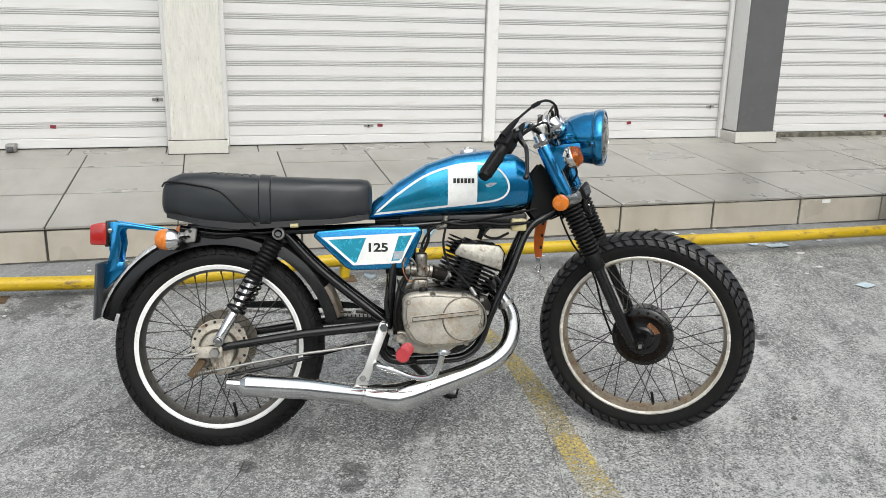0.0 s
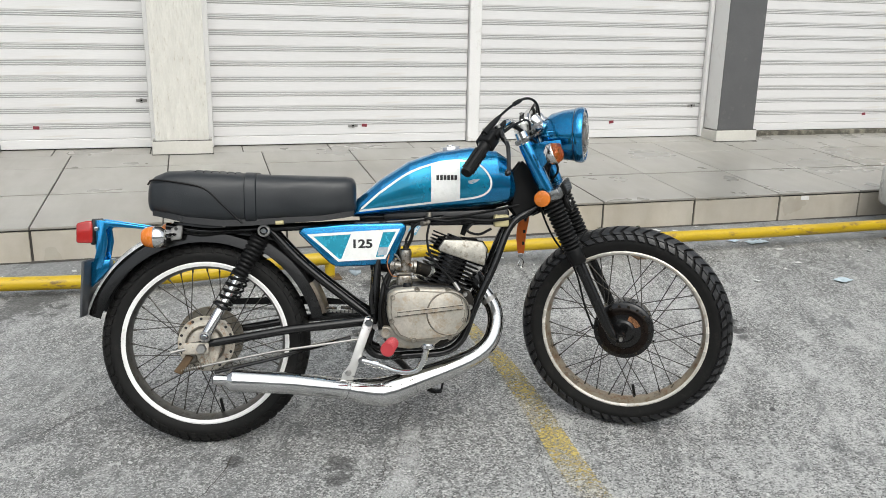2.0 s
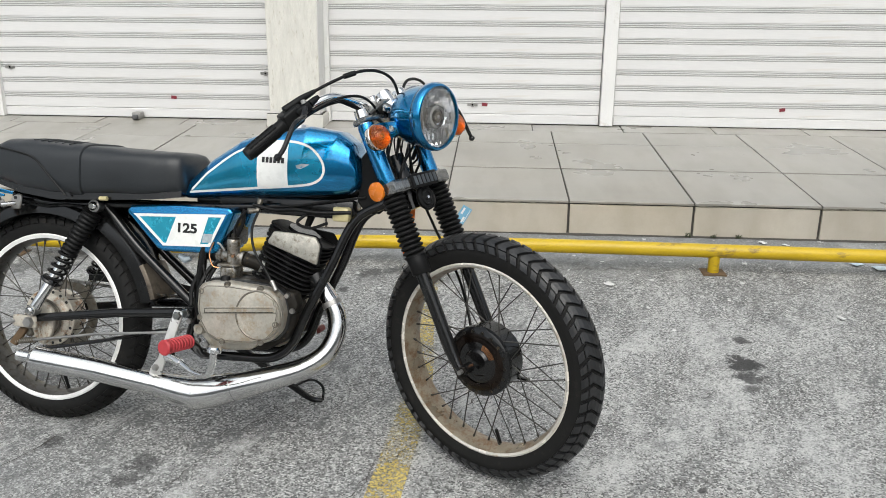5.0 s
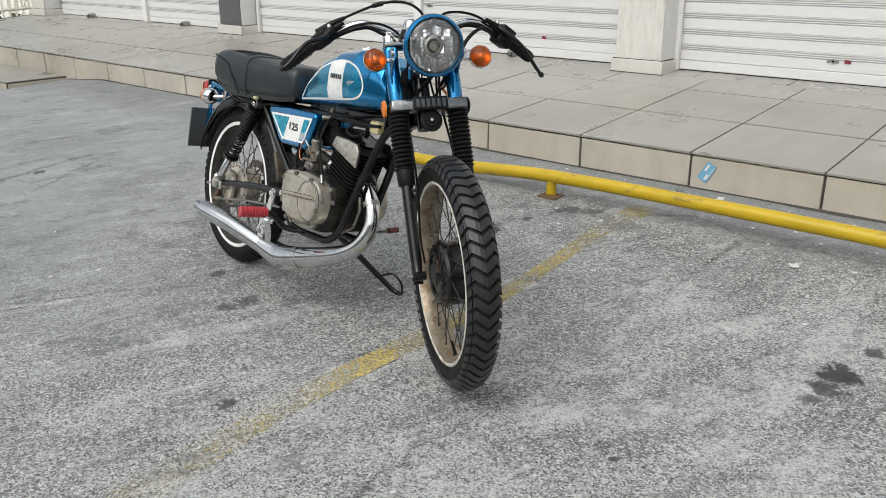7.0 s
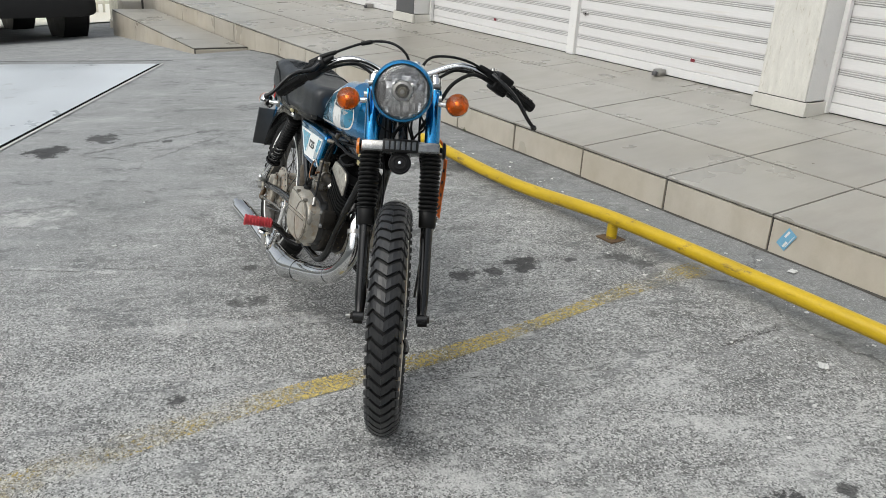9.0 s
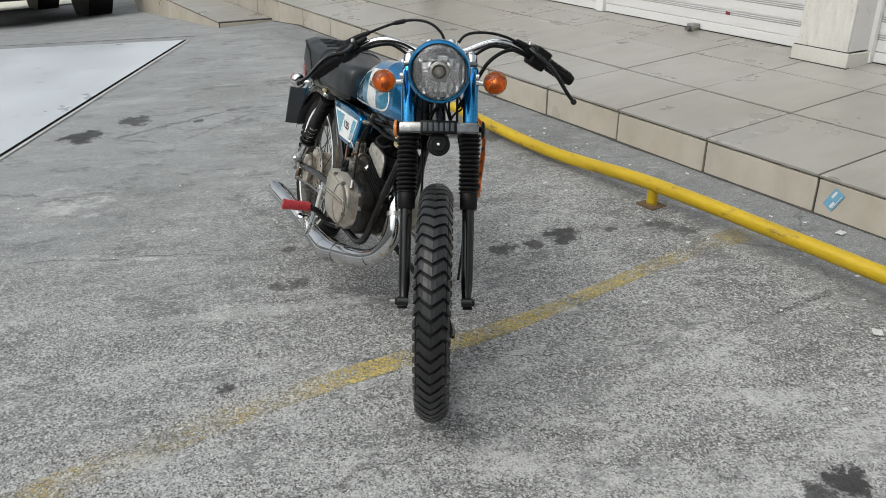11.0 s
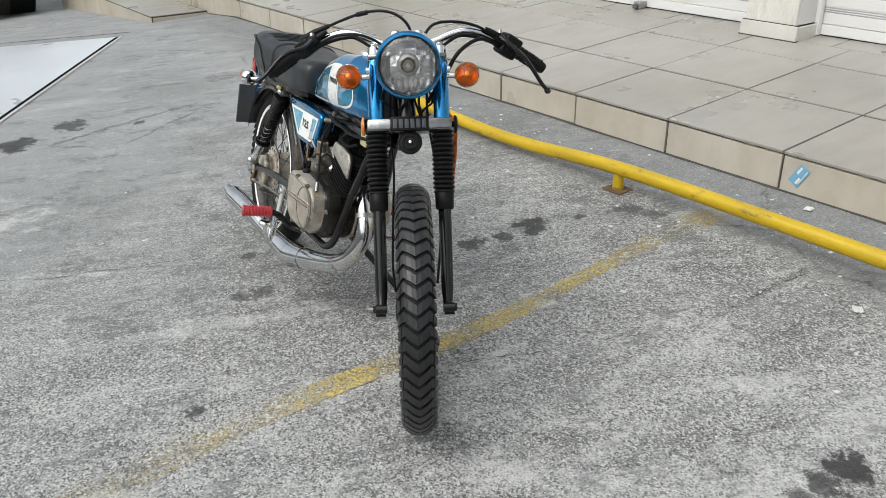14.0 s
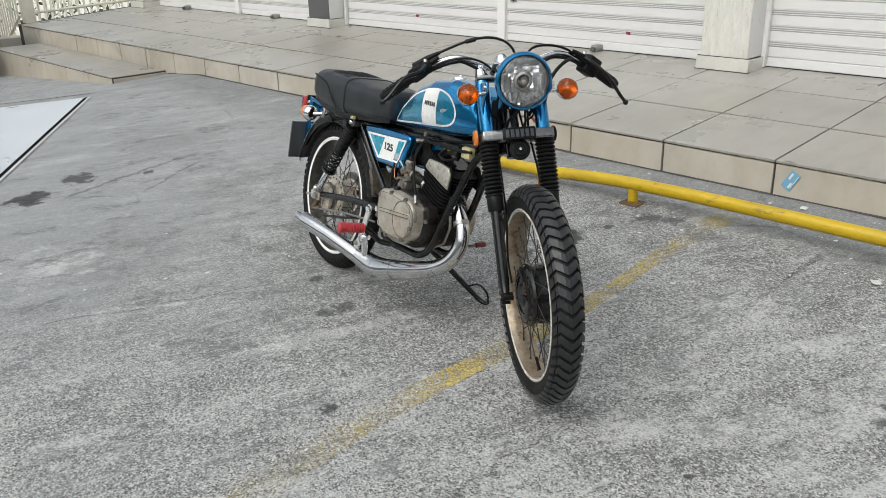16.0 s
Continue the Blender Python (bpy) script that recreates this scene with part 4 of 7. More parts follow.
# ---- far end of the walkway ----
def build_far_end():
    # low step in front of the kerb
    bm = bmesh.new()
    ring = lambda x, y0: [(x, y0, -0.8), (x, KERB_Y - 0.008, -0.8), (x, KERB_Y - 0.008, 0.062), (x, y0, 0.062)]
    loft([ring(-6.20, 1.45), ring(-9.6, 1.45)], bm)
    low = solid("low_step", bm, MORTAR, "low tiled step along the kerb", "step", kind="structure", smooth=False)
    for k in range(6):
        x = -6.20 - 0.57 * k
        part("tile", box(x - 0.566, x - 0.004, 1.444, 1.452, -0.6, 0.050, 0.0015, 1), KERB_TILE, low, "", smooth=False)
        top = box(x - 0.566, x - 0.004, 0.0, 0.53, -0.004, 0.006, 0.0015, 1)
        top.transform(pose(0, 1.446, 0.062, 0.0))
        part("tile", top, TILE, low, "", smooth=False)
    part("tile", box(-6.201, -6.192, 1.46, KERB_Y - 0.012, -0.5, 0.050, 0.0015, 1), KERB_TILE, low, "", smooth=False)
    # stairs going down beyond the corner
    for k in range(4):
        x = LEFT - 0.30 * k
        z = TOP - 0.17 * (k + 1)
        solid("stair_step", box(x - 0.30, x, 1.75, 4.0, -1.2, z, 0.01), KERB_TILE, "beige tiled stair step", "step", "stair steps", "structure")
    # railing along the end
    r = thing("railing", "cream painted steel railing with thin upright bars", "railing")
    zf = floor_z(2.1)
    part("corner_post", box(LEFT + 0.02, LEFT + 0.16, 2.06, 2.20, zf, zf + 1.15, 0.01), RAIL_WHITE, r, "thick cream corner post")
    for z in (0.12, 1.0):
        part("rail", tube([(LEFT + 0.08, 2.2, zf + z), (LEFT + 0.08, 4.2, zf + z + 0.1)], 0.018, 8), RAIL_WHITE, r)
    first = part("bar", tube([(0, 0, 0.04), (0, 0, 1.0)], 0.011, 6), RAIL_WHITE, r)
    bar = first.data
    for k in range(19):
        ob = first if k == 0 else new("bar", bar)
        ob.parent = r
        ob.matrix_local = Matrix.Translation((LEFT + 0.08, 2.28 + 0.1 * k, zf + 0.01 * k))
    h = thing("stair_railing", "cream painted stair railing with thin upright bars", "railing")
    for z in (0.1, 0.95):
        part("rail", tube([(LEFT + 0.02, 2.05, zf + z), (LEFT - 2.2, 2.05, zf + z - 1.15)], 0.018, 8), RAIL_WHITE, h)
    for k in range(22):
        ob = new("bar", bar)
        ob.parent = h
        ob.matrix_local = Matrix.Translation((LEFT - 0.08 - 0.1 * k, 2.05, zf - 0.05 - 0.052 * k))
    # pale fence and shrubs beyond
    f = thing("far_fence", "long cream painted picket fence at the lot's end", "fence")
    first = part("picket", box(-0.02, 0.02, -0.01, 0.01, 0, 1.5, 0.004, 1), RAIL_WHITE, f)
    for k in range(90):
        ob = first if k == 0 else new("picket", first.data)
        ob.parent = f
        y = -4.0 + 0.12 * k
        ob.matrix_local = Matrix.Translation((-14.5, y, gz(-14.5, y))) @ Matrix.Rotation(radians(90), 4, "Z")
    for z in (0.25, 1.3):
        part("rail", box(-14.49, -14.46, -4.0, 6.8, -0.62 + z, -0.57 + z, 0.004, 1), RAIL_WHITE, f)
    # far paving in cream paint: its pale colour stands in for strong sunlight
    bm = bmesh.new()
    xs = (-60.0, -40.0, -25.0, -18.0, -14.0, -13.2, -12.6)
    grid = [[bm.verts.new((x, y, gz(x, y) + 0.02)) for x in xs] for y in (-30.0, -12.0, -4.0, 0.0, 2.2, 5.0, 12.0, 30.0)]
    for p, q in zip(grid, grid[1:]):
        for i in range(len(xs) - 1):
            bm.faces.new((p[i], p[i + 1], q[i + 1], q[i]))
    solid("sunlit_far_paving", bm, RAIL_WHITE, "paving beyond the parking ground, painted pale in place of sunlight", "pavement", kind="structure", smooth=False)
    rng = random.Random(11)
    bm = bmesh.new()
    for k in range(1500):
        c = Vector((-19.0 + rng.gauss(0, 0.9), rng.uniform(-8, 12), -0.6 + abs(rng.gauss(0, 0.4))))
        a, b = Vector((rng.uniform(-1, 1), rng.uniform(-1, 1), rng.uniform(-1, 1))).normalized(), Vector((rng.uniform(-1, 1), rng.uniform(-1, 1), rng.uniform(-1, 1))).normalized()
        s = rng.uniform(0.05, 0.12)
        bm.faces.new([bm.verts.new(c + a * s), bm.verts.new(c + b * s * 0.5), bm.verts.new(c - a * s), bm.verts.new(c - b * s * 0.5)])
    solid("shrubs", bm, LEAF, "loose green shrubs behind the far fence", "shrub", kind="stuff", smooth=False)


# ---- litter ----
def build_litter():
    rng = random.Random(21)
    bm = bmesh.new()
    for k in range(420):
        band = rng.random()
        if band < 0.55:
            x, y = rng.uniform(-3.0, 3.4), rng.uniform(1.58, 1.97)
        elif band < 0.75:
            x, y = rng.uniform(-0.5, 3.0), rng.uniform(1.1, 1.5)
        else:
            x, y = rng.uniform(-3.0, 2.5), rng.uniform(-1.0, 1.4)
        s = 0.0022 + 0.007 * rng.random() ** 3
        b = box(-s, s, -s * rng.uniform(0.4, 1), s * rng.uniform(0.4, 1), 0, s * rng.uniform(0.2, 0.6), s * 0.12, 1)
        b.transform(Matrix.Translation((x, y, gz(x, y))) @ Matrix.Rotation(rng.uniform(0, 6.28), 4, "Z"))
        merge(bm, b)
    solid("grit", bm, LITTER_PALE, "scattered pale grit and paper crumbs on the concrete", "litter", kind="stuff", smooth=False)
    scraps = [(1.99, 0.97, 0.085, 0.030, 20, LITTER, "flat pale blue printed card on the concrete"), (1.97, 1.615, 0.13, 0.028, 6, LITTER, "crushed clear plastic bottle beside the pipe barrier"),
              (1.85, 1.66, 0.05, 0.02, 30, LITTER, "crumpled blue plastic scrap beside the pipe barrier"), (0.72, 1.33, 0.03, 0.02, 40, LITTER_PALE, "small white paper scrap on the concrete"), (0.20, 1.90, 0.03, 0.02, 10, LITTER_PALE, "small white paper scrap at the kerb's foot")]
    for x, y, w in ((2.28, 1.67, 0.045), (2.01, 1.47, 0.05), (1.58, 1.75, 0.035), (1.52, 1.93, 0.04), (1.62, 1.90, 0.03), (1.80, 1.96, 0.025), (1.95, 1.25, 0.035), (1.35, 1.62, 0.03), (2.5, 1.35, 0.03), (1.55, 1.05, 0.03), (2.35, 1.80, 0.035)):
        scraps.append((x, y, w, w * 0.30, x * 190 % 180, LITTER_PALE, "small crumpled white paper scrap on the concrete"))
    for x, y, w, h, turn, mat, label in scraps:
        bm = bmesh.new()
        grid = [[bm.verts.new((w * (i / 8 - 0.5), h * 2 * (j / 4 - 0.5), 0.004 + 0.006 * noise.noise(Vector((i * 0.9 + x * 7, j * 0.9, 2))))) for i in range(9)] for j in range(5)]
        for p, q in zip(grid, grid[1:]):
            for i in range(8):
                bm.faces.new((p[i], p[i + 1], q[i + 1], q[i]))
        bm.normal_update()
        bmesh.ops.solidify(bm, geom=list(bm.faces), thickness=0.0012)
        solid("wrapper", bm, mat, label, "litter", m=Matrix.Translation((x, y, gz(x, y) + 0.003)) @ Matrix.Rotation(radians(turn), 4, "Z"), smooth=False)


def build_weeds():
    rng = random.Random(17)
    for x in (1.18, 1.30, 1.42, -2.3):
        bm = bmesh.new()
        for k in range(16):
            a = rng.uniform(0, 6.28)
            h = rng.uniform(0.008, 0.028)
            lean = Vector((math.cos(a), -abs(math.sin(a)), 0)) * h * rng.uniform(0.3, 0.9)
            w = Vector((-math.sin(a), math.cos(a), 0)) * rng.uniform(0.001, 0.003)
            q = Vector((rng.uniform(-0.012, 0.012), rng.uniform(-0.006, 0.0), 0))
            m = q + lean * 0.5 + Vector((0, 0, h * 0.7))
            tip = q + lean + Vector((0, 0, h))
            vs = [bm.verts.new(v) for v in (q - w * 0.4, q + w * 0.4, m + w, tip, m - w)]
            bm.faces.new(vs)
        solid("weed", bm, LEAF, "small dry weed growing at the kerb's foot", "weed", "kerb weeds", m=Matrix.Translation((x, KERB_Y - 0.012, gz(x, KERB_Y) + 0.004)), smooth=False)


# ---- parked cars ----
def car_wheel(parent, x, y, z, r, w):
    t = part("wheel", lathe([(r * 0.62, -w / 2), (r * 0.90, -w / 2), (r * 0.98, -w * 0.40), (r, -w * 0.3), (r, w * 0.3), (r * 0.98, w * 0.40), (r * 0.90, w / 2), (r * 0.62, w / 2)], (x, y, z), (0, 1, 0), 32, closed=True), TYRE, parent, "black tyre")
    part("rim", lathe([(0.0, -w * 0.30), (r * 0.16, -w * 0.36), (r * 0.50, -w * 0.30), (r * 0.60, -w * 0.42), (r * 0.63, -w * 0.3), (r * 0.63, w * 0.3), (r * 0.60, w * 0.42), (r * 0.50, w * 0.30), (r * 0.16, w * 0.36), (0.0, w * 0.30)], (x, y, z), (0, 1, 0), 24), STEEL, t)
    for k in range(5):
        a = 2 * math.pi * k / 5
        part("nut", lathe([(0.0, 0.0), (0.012, 0.0), (0.012, 0.012), (0.0, 0.012)], (x + 0.06 * math.cos(a), y + math.copysign(w * 0.33, y), z + 0.06 * math.sin(a)), (0, math.copysign(1, y), 0), 6), GREY_PLASTIC, t)


def rounded(x, half, z0, z1, power, n=36):
    """A cross-section of a car body: a rounded box in the plane of x."""
    ring = []
    for k in range(n):
        a = 2 * math.pi * k / n
        ca, sa = math.cos(a), math.sin(a)
        ring.append((x, half * math.copysign(abs(sa) ** power, sa), (z0 + z1) / 2 + (z1 - z0) / 2 * math.copysign(abs(ca) ** power, ca)))
    return ring


def build_car(name, label, m, length, width, height, clear, coat, tall):
    c = thing(name, label, "car", m)
    L, W, H = length, width / 2, height
    belt = H * (0.60 if not tall else 0.62)
    nose = belt * (0.80 if not tall else 0.97)
    hull = [(0.0, 0.84, clear + 0.16, belt * 0.93), (0.04, 0.93, clear + 0.06, belt * 0.98), (0.20, 0.985, clear, belt), (L * 0.45, 1.0, clear, belt), (L * 0.70, 1.0, clear, belt * 0.985), (L - 0.50, 0.985, clear, (belt + nose) / 2), (L - 0.15, 0.95, clear + 0.02, nose), (L - 0.04, 0.90, clear + 0.06, nose * 0.95), (L, 0.82, clear + 0.12, nose * 0.88)]
    part("body", loft([rounded(x, W * k, z0, z1, 0.30) for x, k, z0, z1 in hull]), coat, c, "", sharp=50)
    lean = 0.30 if not tall else 0.10
    house = [(0.06, 0.86, belt), (0.08 + lean, 0.84, H * 0.93), (0.30 + lean, 0.80, H * 0.985), (L * 0.36, 0.79, H * 0.99), (L * 0.50, 0.79, H * 0.965), (L * 0.60, 0.82, H * 0.84), (L * 0.74, 0.88, belt * 1.01)]
    part("windows", loft([rounded(x, W * k, belt - 0.10, z, 0.36) for x, k, z in house]), CAR_GLASS, c, "dark glass all round the cabin", sharp=60)
    top = [(0.10 + lean, 0.66, H * 0.90), (0.18 + lean, 0.77, H * 0.955), (0.32 + lean, 0.80, H), (L * 0.36, 0.80, H * 1.006), (L * 0.48, 0.79, H * 0.985), (L * 0.515, 0.74, H * 0.945)]
    part("roof", loft([rounded(x, W * k, z - 0.05, z, 0.34) for x, k, z in top]), coat, c, "", sharp=60)
    for s in (-1, 1):
        for x0, x1, r in ((0.10, 0.14 + lean, 0.05), (L * 0.33, L * 0.34, 0.035), (L * 0.735, L * 0.51, 0.035)):
            part("window_pillar", tube([(x0, s * W * 0.885, belt - 0.03), (x1, s * W * 0.775, H * 0.955)], r, 10), coat, c)
        part("door_seam", tube([(L * 0.34, s * (W + 0.0005), clear + 0.10), (L * 0.335, s * (W + 0.0005), belt - 0.12)], 0.003, 6), GREY_PLASTIC, c)
        part("door_seam", tube([(L * 0.66, s * (W - 0.001), clear + 0.10), (L * 0.655, s * (W - 0.001), belt - 0.12)], 0.003, 6), GREY_PLASTIC, c)
        part("door_handle", box(L * 0.37, L * 0.37 + 0.16, s * W - 0.012, s * W + 0.018, belt * 0.80, belt * 0.80 + 0.03, 0.008, 2), coat, c)
        part("wing_mirror", box(L * 0.64, L * 0.64 + 0.10, s * (W + 0.09) - 0.09, s * (W + 0.09) + 0.06, belt - 0.02, belt + 0.11, 0.03, 3), coat, c)
        part("side_strip", box(L * 0.22, L * 0.74, s * W - 0.006, s * W + 0.010, clear + 0.26, clear + 0.32, 0.005, 1), GREY_PLASTIC if not tall else CAR_TRIM, c)
        part("headlight", box(L - 0.14, L + 0.012, s * (W - 0.22) - 0.15, s * (W - 0.22) + 0.15, nose * 0.74, nose * 0.90, 0.03, 3), CLEAR, c)
        part("headlight_back", box(L - 0.15, L - 0.04, s * (W - 0.22) - 0.14, s * (W - 0.22) + 0.14, nose * 0.75, nose * 0.89, 0.02, 2), MIRROR, c)
        part("grille_slot", box(L + 0.045, L + 0.080, s * (W - 0.24) - 0.12, s * (W - 0.24) + 0.12, clear + 0.06, clear + 0.19, 0.012), GREY_PLASTIC, c)
        part("tail_light", box(-0.012, 0.10, s * (W - 0.13) - 0.08, s * (W - 0.13) + 0.08, belt * 0.68, belt * 0.92, 0.025, 3), RED_LENS, c)
    trim = coat if not tall else CAR_TRIM
    part("front_bumper", loft([rounded(x, W * k, clear - 0.03, clear + 0.28, 0.30) for x, k in ((L - 0.20, 1.01), (L - 0.02, 1.00), (L + 0.05, 0.96), (L + 0.075, 0.86))]), trim, c, "", sharp=60)
    part("rear_bumper", loft([rounded(x, W * k, clear - 0.03, clear + 0.28, 0.30) for x, k in ((-0.08, 0.88), (-0.05, 0.97), (0.02, 1.0), (0.18, 1.01))]), trim, c, "", sharp=60)
    if not tall:
        part("plate_panel", box(-0.088, -0.075, -0.26, 0.26, clear + 0.08, clear + 0.20, 0.004, 1), GREY_PLASTIC, c, "blank plate panel")
    r = 0.30 if not tall else 0.36
    for x in (0.75, L - 0.80):
        for s in (-1, 1):
            arch = [(0.0, W - 0.30), (r + 0.055, W - 0.30), (r + 0.055, W + 0.002), (0.0, W + 0.002)]
            part("wheel_arch", lathe(arch, (x, 0, r), (0, s, 0), 32), CAR_TRIM, c, "dark wheel arch")
            car_wheel(c, x, s * (W - 0.085), r, r, 0.20 if not tall else 0.25)
    return c


def build_cars():
    build_car("hatchback_car", "pale hatchback parked nose to the kerb", Matrix.Translation((3.80, -1.80, gz(0, 0))) @ Matrix.Rotation(radians(90), 4, "Z"), 3.62, 1.62, 1.45, 0.20, CAR_WHITE, False)
    build_car("off_road_car", "black off-road car with big tyres seen from behind", Matrix.Translation((-9.19, 0.364, gz(-9.19, 0.364) - 0.01)) @ Matrix.Rotation(radians(187.1), 4, "Z") @ Matrix.Rotation(math.atan(0.08), 4, "Y"), 4.0, 1.70, 1.85, 0.33, CAR_DARK, True)


# ---- the motorcycle ----
BIKE = Matrix.Translation((-1.027, 0.162, 0.004)) @ Matrix.Rotation(radians(-10), 4, "Z") @ Matrix.Rotation(radians(-11), 4, "X")
RAKE, TURNED = radians(24), radians(26)
AXIS = Vector((-math.sin(RAKE), 0, math.cos(RAKE)))
AHEAD = Vector((math.cos(RAKE), 0, math.sin(RAKE)))
PIVOT = Vector((1.219, 0, 0.298))
AXLE = PIVOT + AHEAD * 0.057
STEER = Matrix.Translation(PIVOT) @ Matrix.Rotation(-TURNED, 4, AXIS) @ Matrix.Translation(-PIVOT)
# play in the worn steering head: the front end sits slightly out of line with the frame
CROWN = Vector((1.1031, -0.0250, 0.6843))
STEER = Matrix.Translation(CROWN + Vector((0.0015, 0.0058, 0.0005))) @ Euler((radians(-0.45), radians(0.16), radians(0.19))).to_matrix().to_4x4() @ Matrix.Translation(-CROWN) @ STEER


def fk(s, f, l):
    """A place on the front end before it is turned: along the fork, ahead of it, to the left."""
    return AXLE + AXIS * s + AHEAD * f + Vector((0, l, 0))


def turned(bm):
    bm.transform(STEER)
    return bm


def tyre_mesh(c, r, w, rim):
    """A round tyre with side walls, turned about the axle."""
    prof = []
    h = w / 2
    for a in np.linspace(-130, 130, 27):
        t = radians(a)
        prof.append((r - h * 1.02 + h * 1.02 * math.cos(t) * (1.0 if abs(a) < 90 else 1.15), h * math.sin(t) * (1.0 if abs(a) < 95 else 0.93)))
    prof = [(rim, -h * 0.55)] + prof + [(rim, h * 0.55)]
    return lathe(prof, c, (0, 1, 0), 96)


def tread_mesh(c, r, w, count, chevron, proud):
    """Raised rubber bars round the crown: each a chevron that bends back near the shoulders, with a lug on each side."""
    bm = bmesh.new()
    h = w / 2

    def at(ang, side, lift):
        # side runs over the crown from -1 to 1
        t = side * 1.32
        rr = r - h * 1.02 + (h * 1.02 + lift) * math.cos(t)
        return Vector((c[0] + rr * math.cos(ang), c[1] + (h + lift) * math.sin(t), c[2] + rr * math.sin(ang)))

    def lead(u):
        return -chevron * (min(u, 0.50) - 1.0 * max(0.0, u - 0.50))
    step = 2 * math.pi / count
    for k in range(count):
        a0 = k * step
        for s in (-1, 1):
            for cols, shift, part_of in (((0.0, 0.17, 0.34, 0.50, 0.64), 0.0, 0.74), ((0.68, 0.80, 0.94), 0.06 if k % 2 else 0.0, 0.60 if k % 2 else 0.74)):
                base, top = [], []
                for u in cols:
                    off = (lead(u) + shift) * step
                    for e in (0.0, part_of):
                        base.append(bm.verts.new(at(a0 + off + e * step, s * u, -0.001)))
                        top.append(bm.verts.new(at(a0 + off + (0.04 + e * 0.93) * step, s * (u * 0.99 + 0.003), proud)))
                n = 2 * (len(cols) - 1)
                for i in range(0, n, 2):
                    bm.faces.new((top[i], top[i + 1], top[i + 3], top[i + 2]))
                    bm.faces.new((base[i], top[i], top[i + 2], base[i + 2]))
                    bm.faces.new((base[i + 1], base[i + 3], top[i + 3], top[i + 1]))
                bm.faces.new((base[0], base[1], top[1], top[0]))
                bm.faces.new((base[n], top[n], top[n + 1], base[n + 1]))
    return bm


def wheel(bike, name, c, r, w, rim_mat, front):
    """A laced wheel: rim, tyre with tread, hub and 36 spokes."""
    put = turned if front else (lambda b: b)
    ro, ri = (0.252, 0.236) if front else (0.240, 0.221)
    hw = 0.0345 if front else 0.0365
    prof = [(ro, -hw), (ro - 0.004, -hw - 0.002), (ri + 0.006, -hw + 0.001), (ri, -hw * 0.55), (ri - 0.004, 0), (ri, hw * 0.55), (ri + 0.006, hw - 0.001), (ro - 0.004, hw + 0.002), (ro, hw), (ro - 0.012, hw * 0.6), (ro - 0.016, 0), (ro - 0.012, -hw * 0.6)]
    ring = lathe(prof, c, (0, 1, 0), 96, closed=True)
    # inner faces take the second material: rusty in front, painted shade at the rear
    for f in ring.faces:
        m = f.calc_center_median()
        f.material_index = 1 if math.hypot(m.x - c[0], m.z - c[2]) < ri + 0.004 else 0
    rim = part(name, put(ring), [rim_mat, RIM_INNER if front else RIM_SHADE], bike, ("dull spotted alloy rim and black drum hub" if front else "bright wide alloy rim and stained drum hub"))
    part("tyre", put(tyre_mesh(c, r - (0.007 if front else 0.004), w, ro - 0.014)), TYRE, rim, "black rubber tyre, dusty on its side walls")
    tread = part("tread", put(tread_mesh(c, r - (0.007 if front else 0.004), w, 60, -1.25 if front else -0.9, 0.007 if front else 0.0045)), TREAD if front else TYRE, rim, "dusty chevron tread blocks", smooth=False)
    tagged(tread, kind="stuff")
    hr = 0.072
    if front:
        hub = [(0.0, -0.050), (0.030, -0.050), (0.036, -0.044), (0.082, -0.040), (0.090, -0.034), (0.092, -0.026), (0.087, -0.022), (0.087, 0.030), (0.075, 0.036), (0.04, 0.040), (0.0, 0.044)]
        part("hub", put(lathe(hub, c, (0, 1, 0), 48)), BLACK, rim, "black drum brake hub")
        holes = bmesh.new()
        for k in range(18):
            a = 2 * math.pi * k / 18
            lathe([(0.0, 0.0), (0.0048, 0.0), (0.0048, 0.0014), (0.0, 0.0014)], (c[0] + 0.0795 * math.cos(a), -0.0402, c[2] + 0.0795 * math.sin(a)), (0, -1, 0), 10, holes)
        tagged(part("hub_rivets", put(holes), GRIMY, rim), kind="stuff")
        # copper reflection on the hub, painted as a thin metal wedge
        arc = [(0.020 * math.cos(a), 0.020 * math.sin(a)) for a in np.linspace(1.30, 0.45, 6)] + [(0.055 * math.cos(a), 0.055 * math.sin(a)) for a in np.linspace(0.35, 1.25, 10)]
        part("copper_glint", put(slab([(c[0] + x, c[2] + z) for x, z in arc], -0.0412, -0.0438, 0.0006, 1)), COPPER, rim, "copper-coloured painted reflection on the brake plate")
        # the ring's faint copper tint imitates the same reflection
        part("hub_ring", put(lathe([(0.056, -0.0405), (0.055, -0.0445), (0.071, -0.0445), (0.076, -0.0415)], c, (0, 1, 0), 40)), paint("copper_tinted_metal", (0.025, 0.016, 0.011), 0.25, 0.7, dark=0.2, scale=14), rim, "near-black, copper-tinted ring of the brake plate")
    else:
        hub = [(0.0, -0.058), (0.022, -0.058), (0.026, -0.048), (0.060, -0.044), (0.069, -0.037), (0.071, -0.022), (0.062, -0.018), (0.062, 0.030), (0.071, 0.034), (0.0, 0.042)]
        part("hub", put(lathe(hub, c, (0, 1, 0), 40)), HUB, rim, "rust-stained cream drum hub")
        flange = lathe([(0.056, -0.034), (0.080, -0.034), (0.082, -0.031), (0.080, -0.028), (0.056, -0.028)], c, (0, 1, 0), 48)
        fl = part("flange", put(flange), HUB, rim)
        holes = bmesh.new()
        for k in range(18):
            a = 2 * math.pi * k / 18
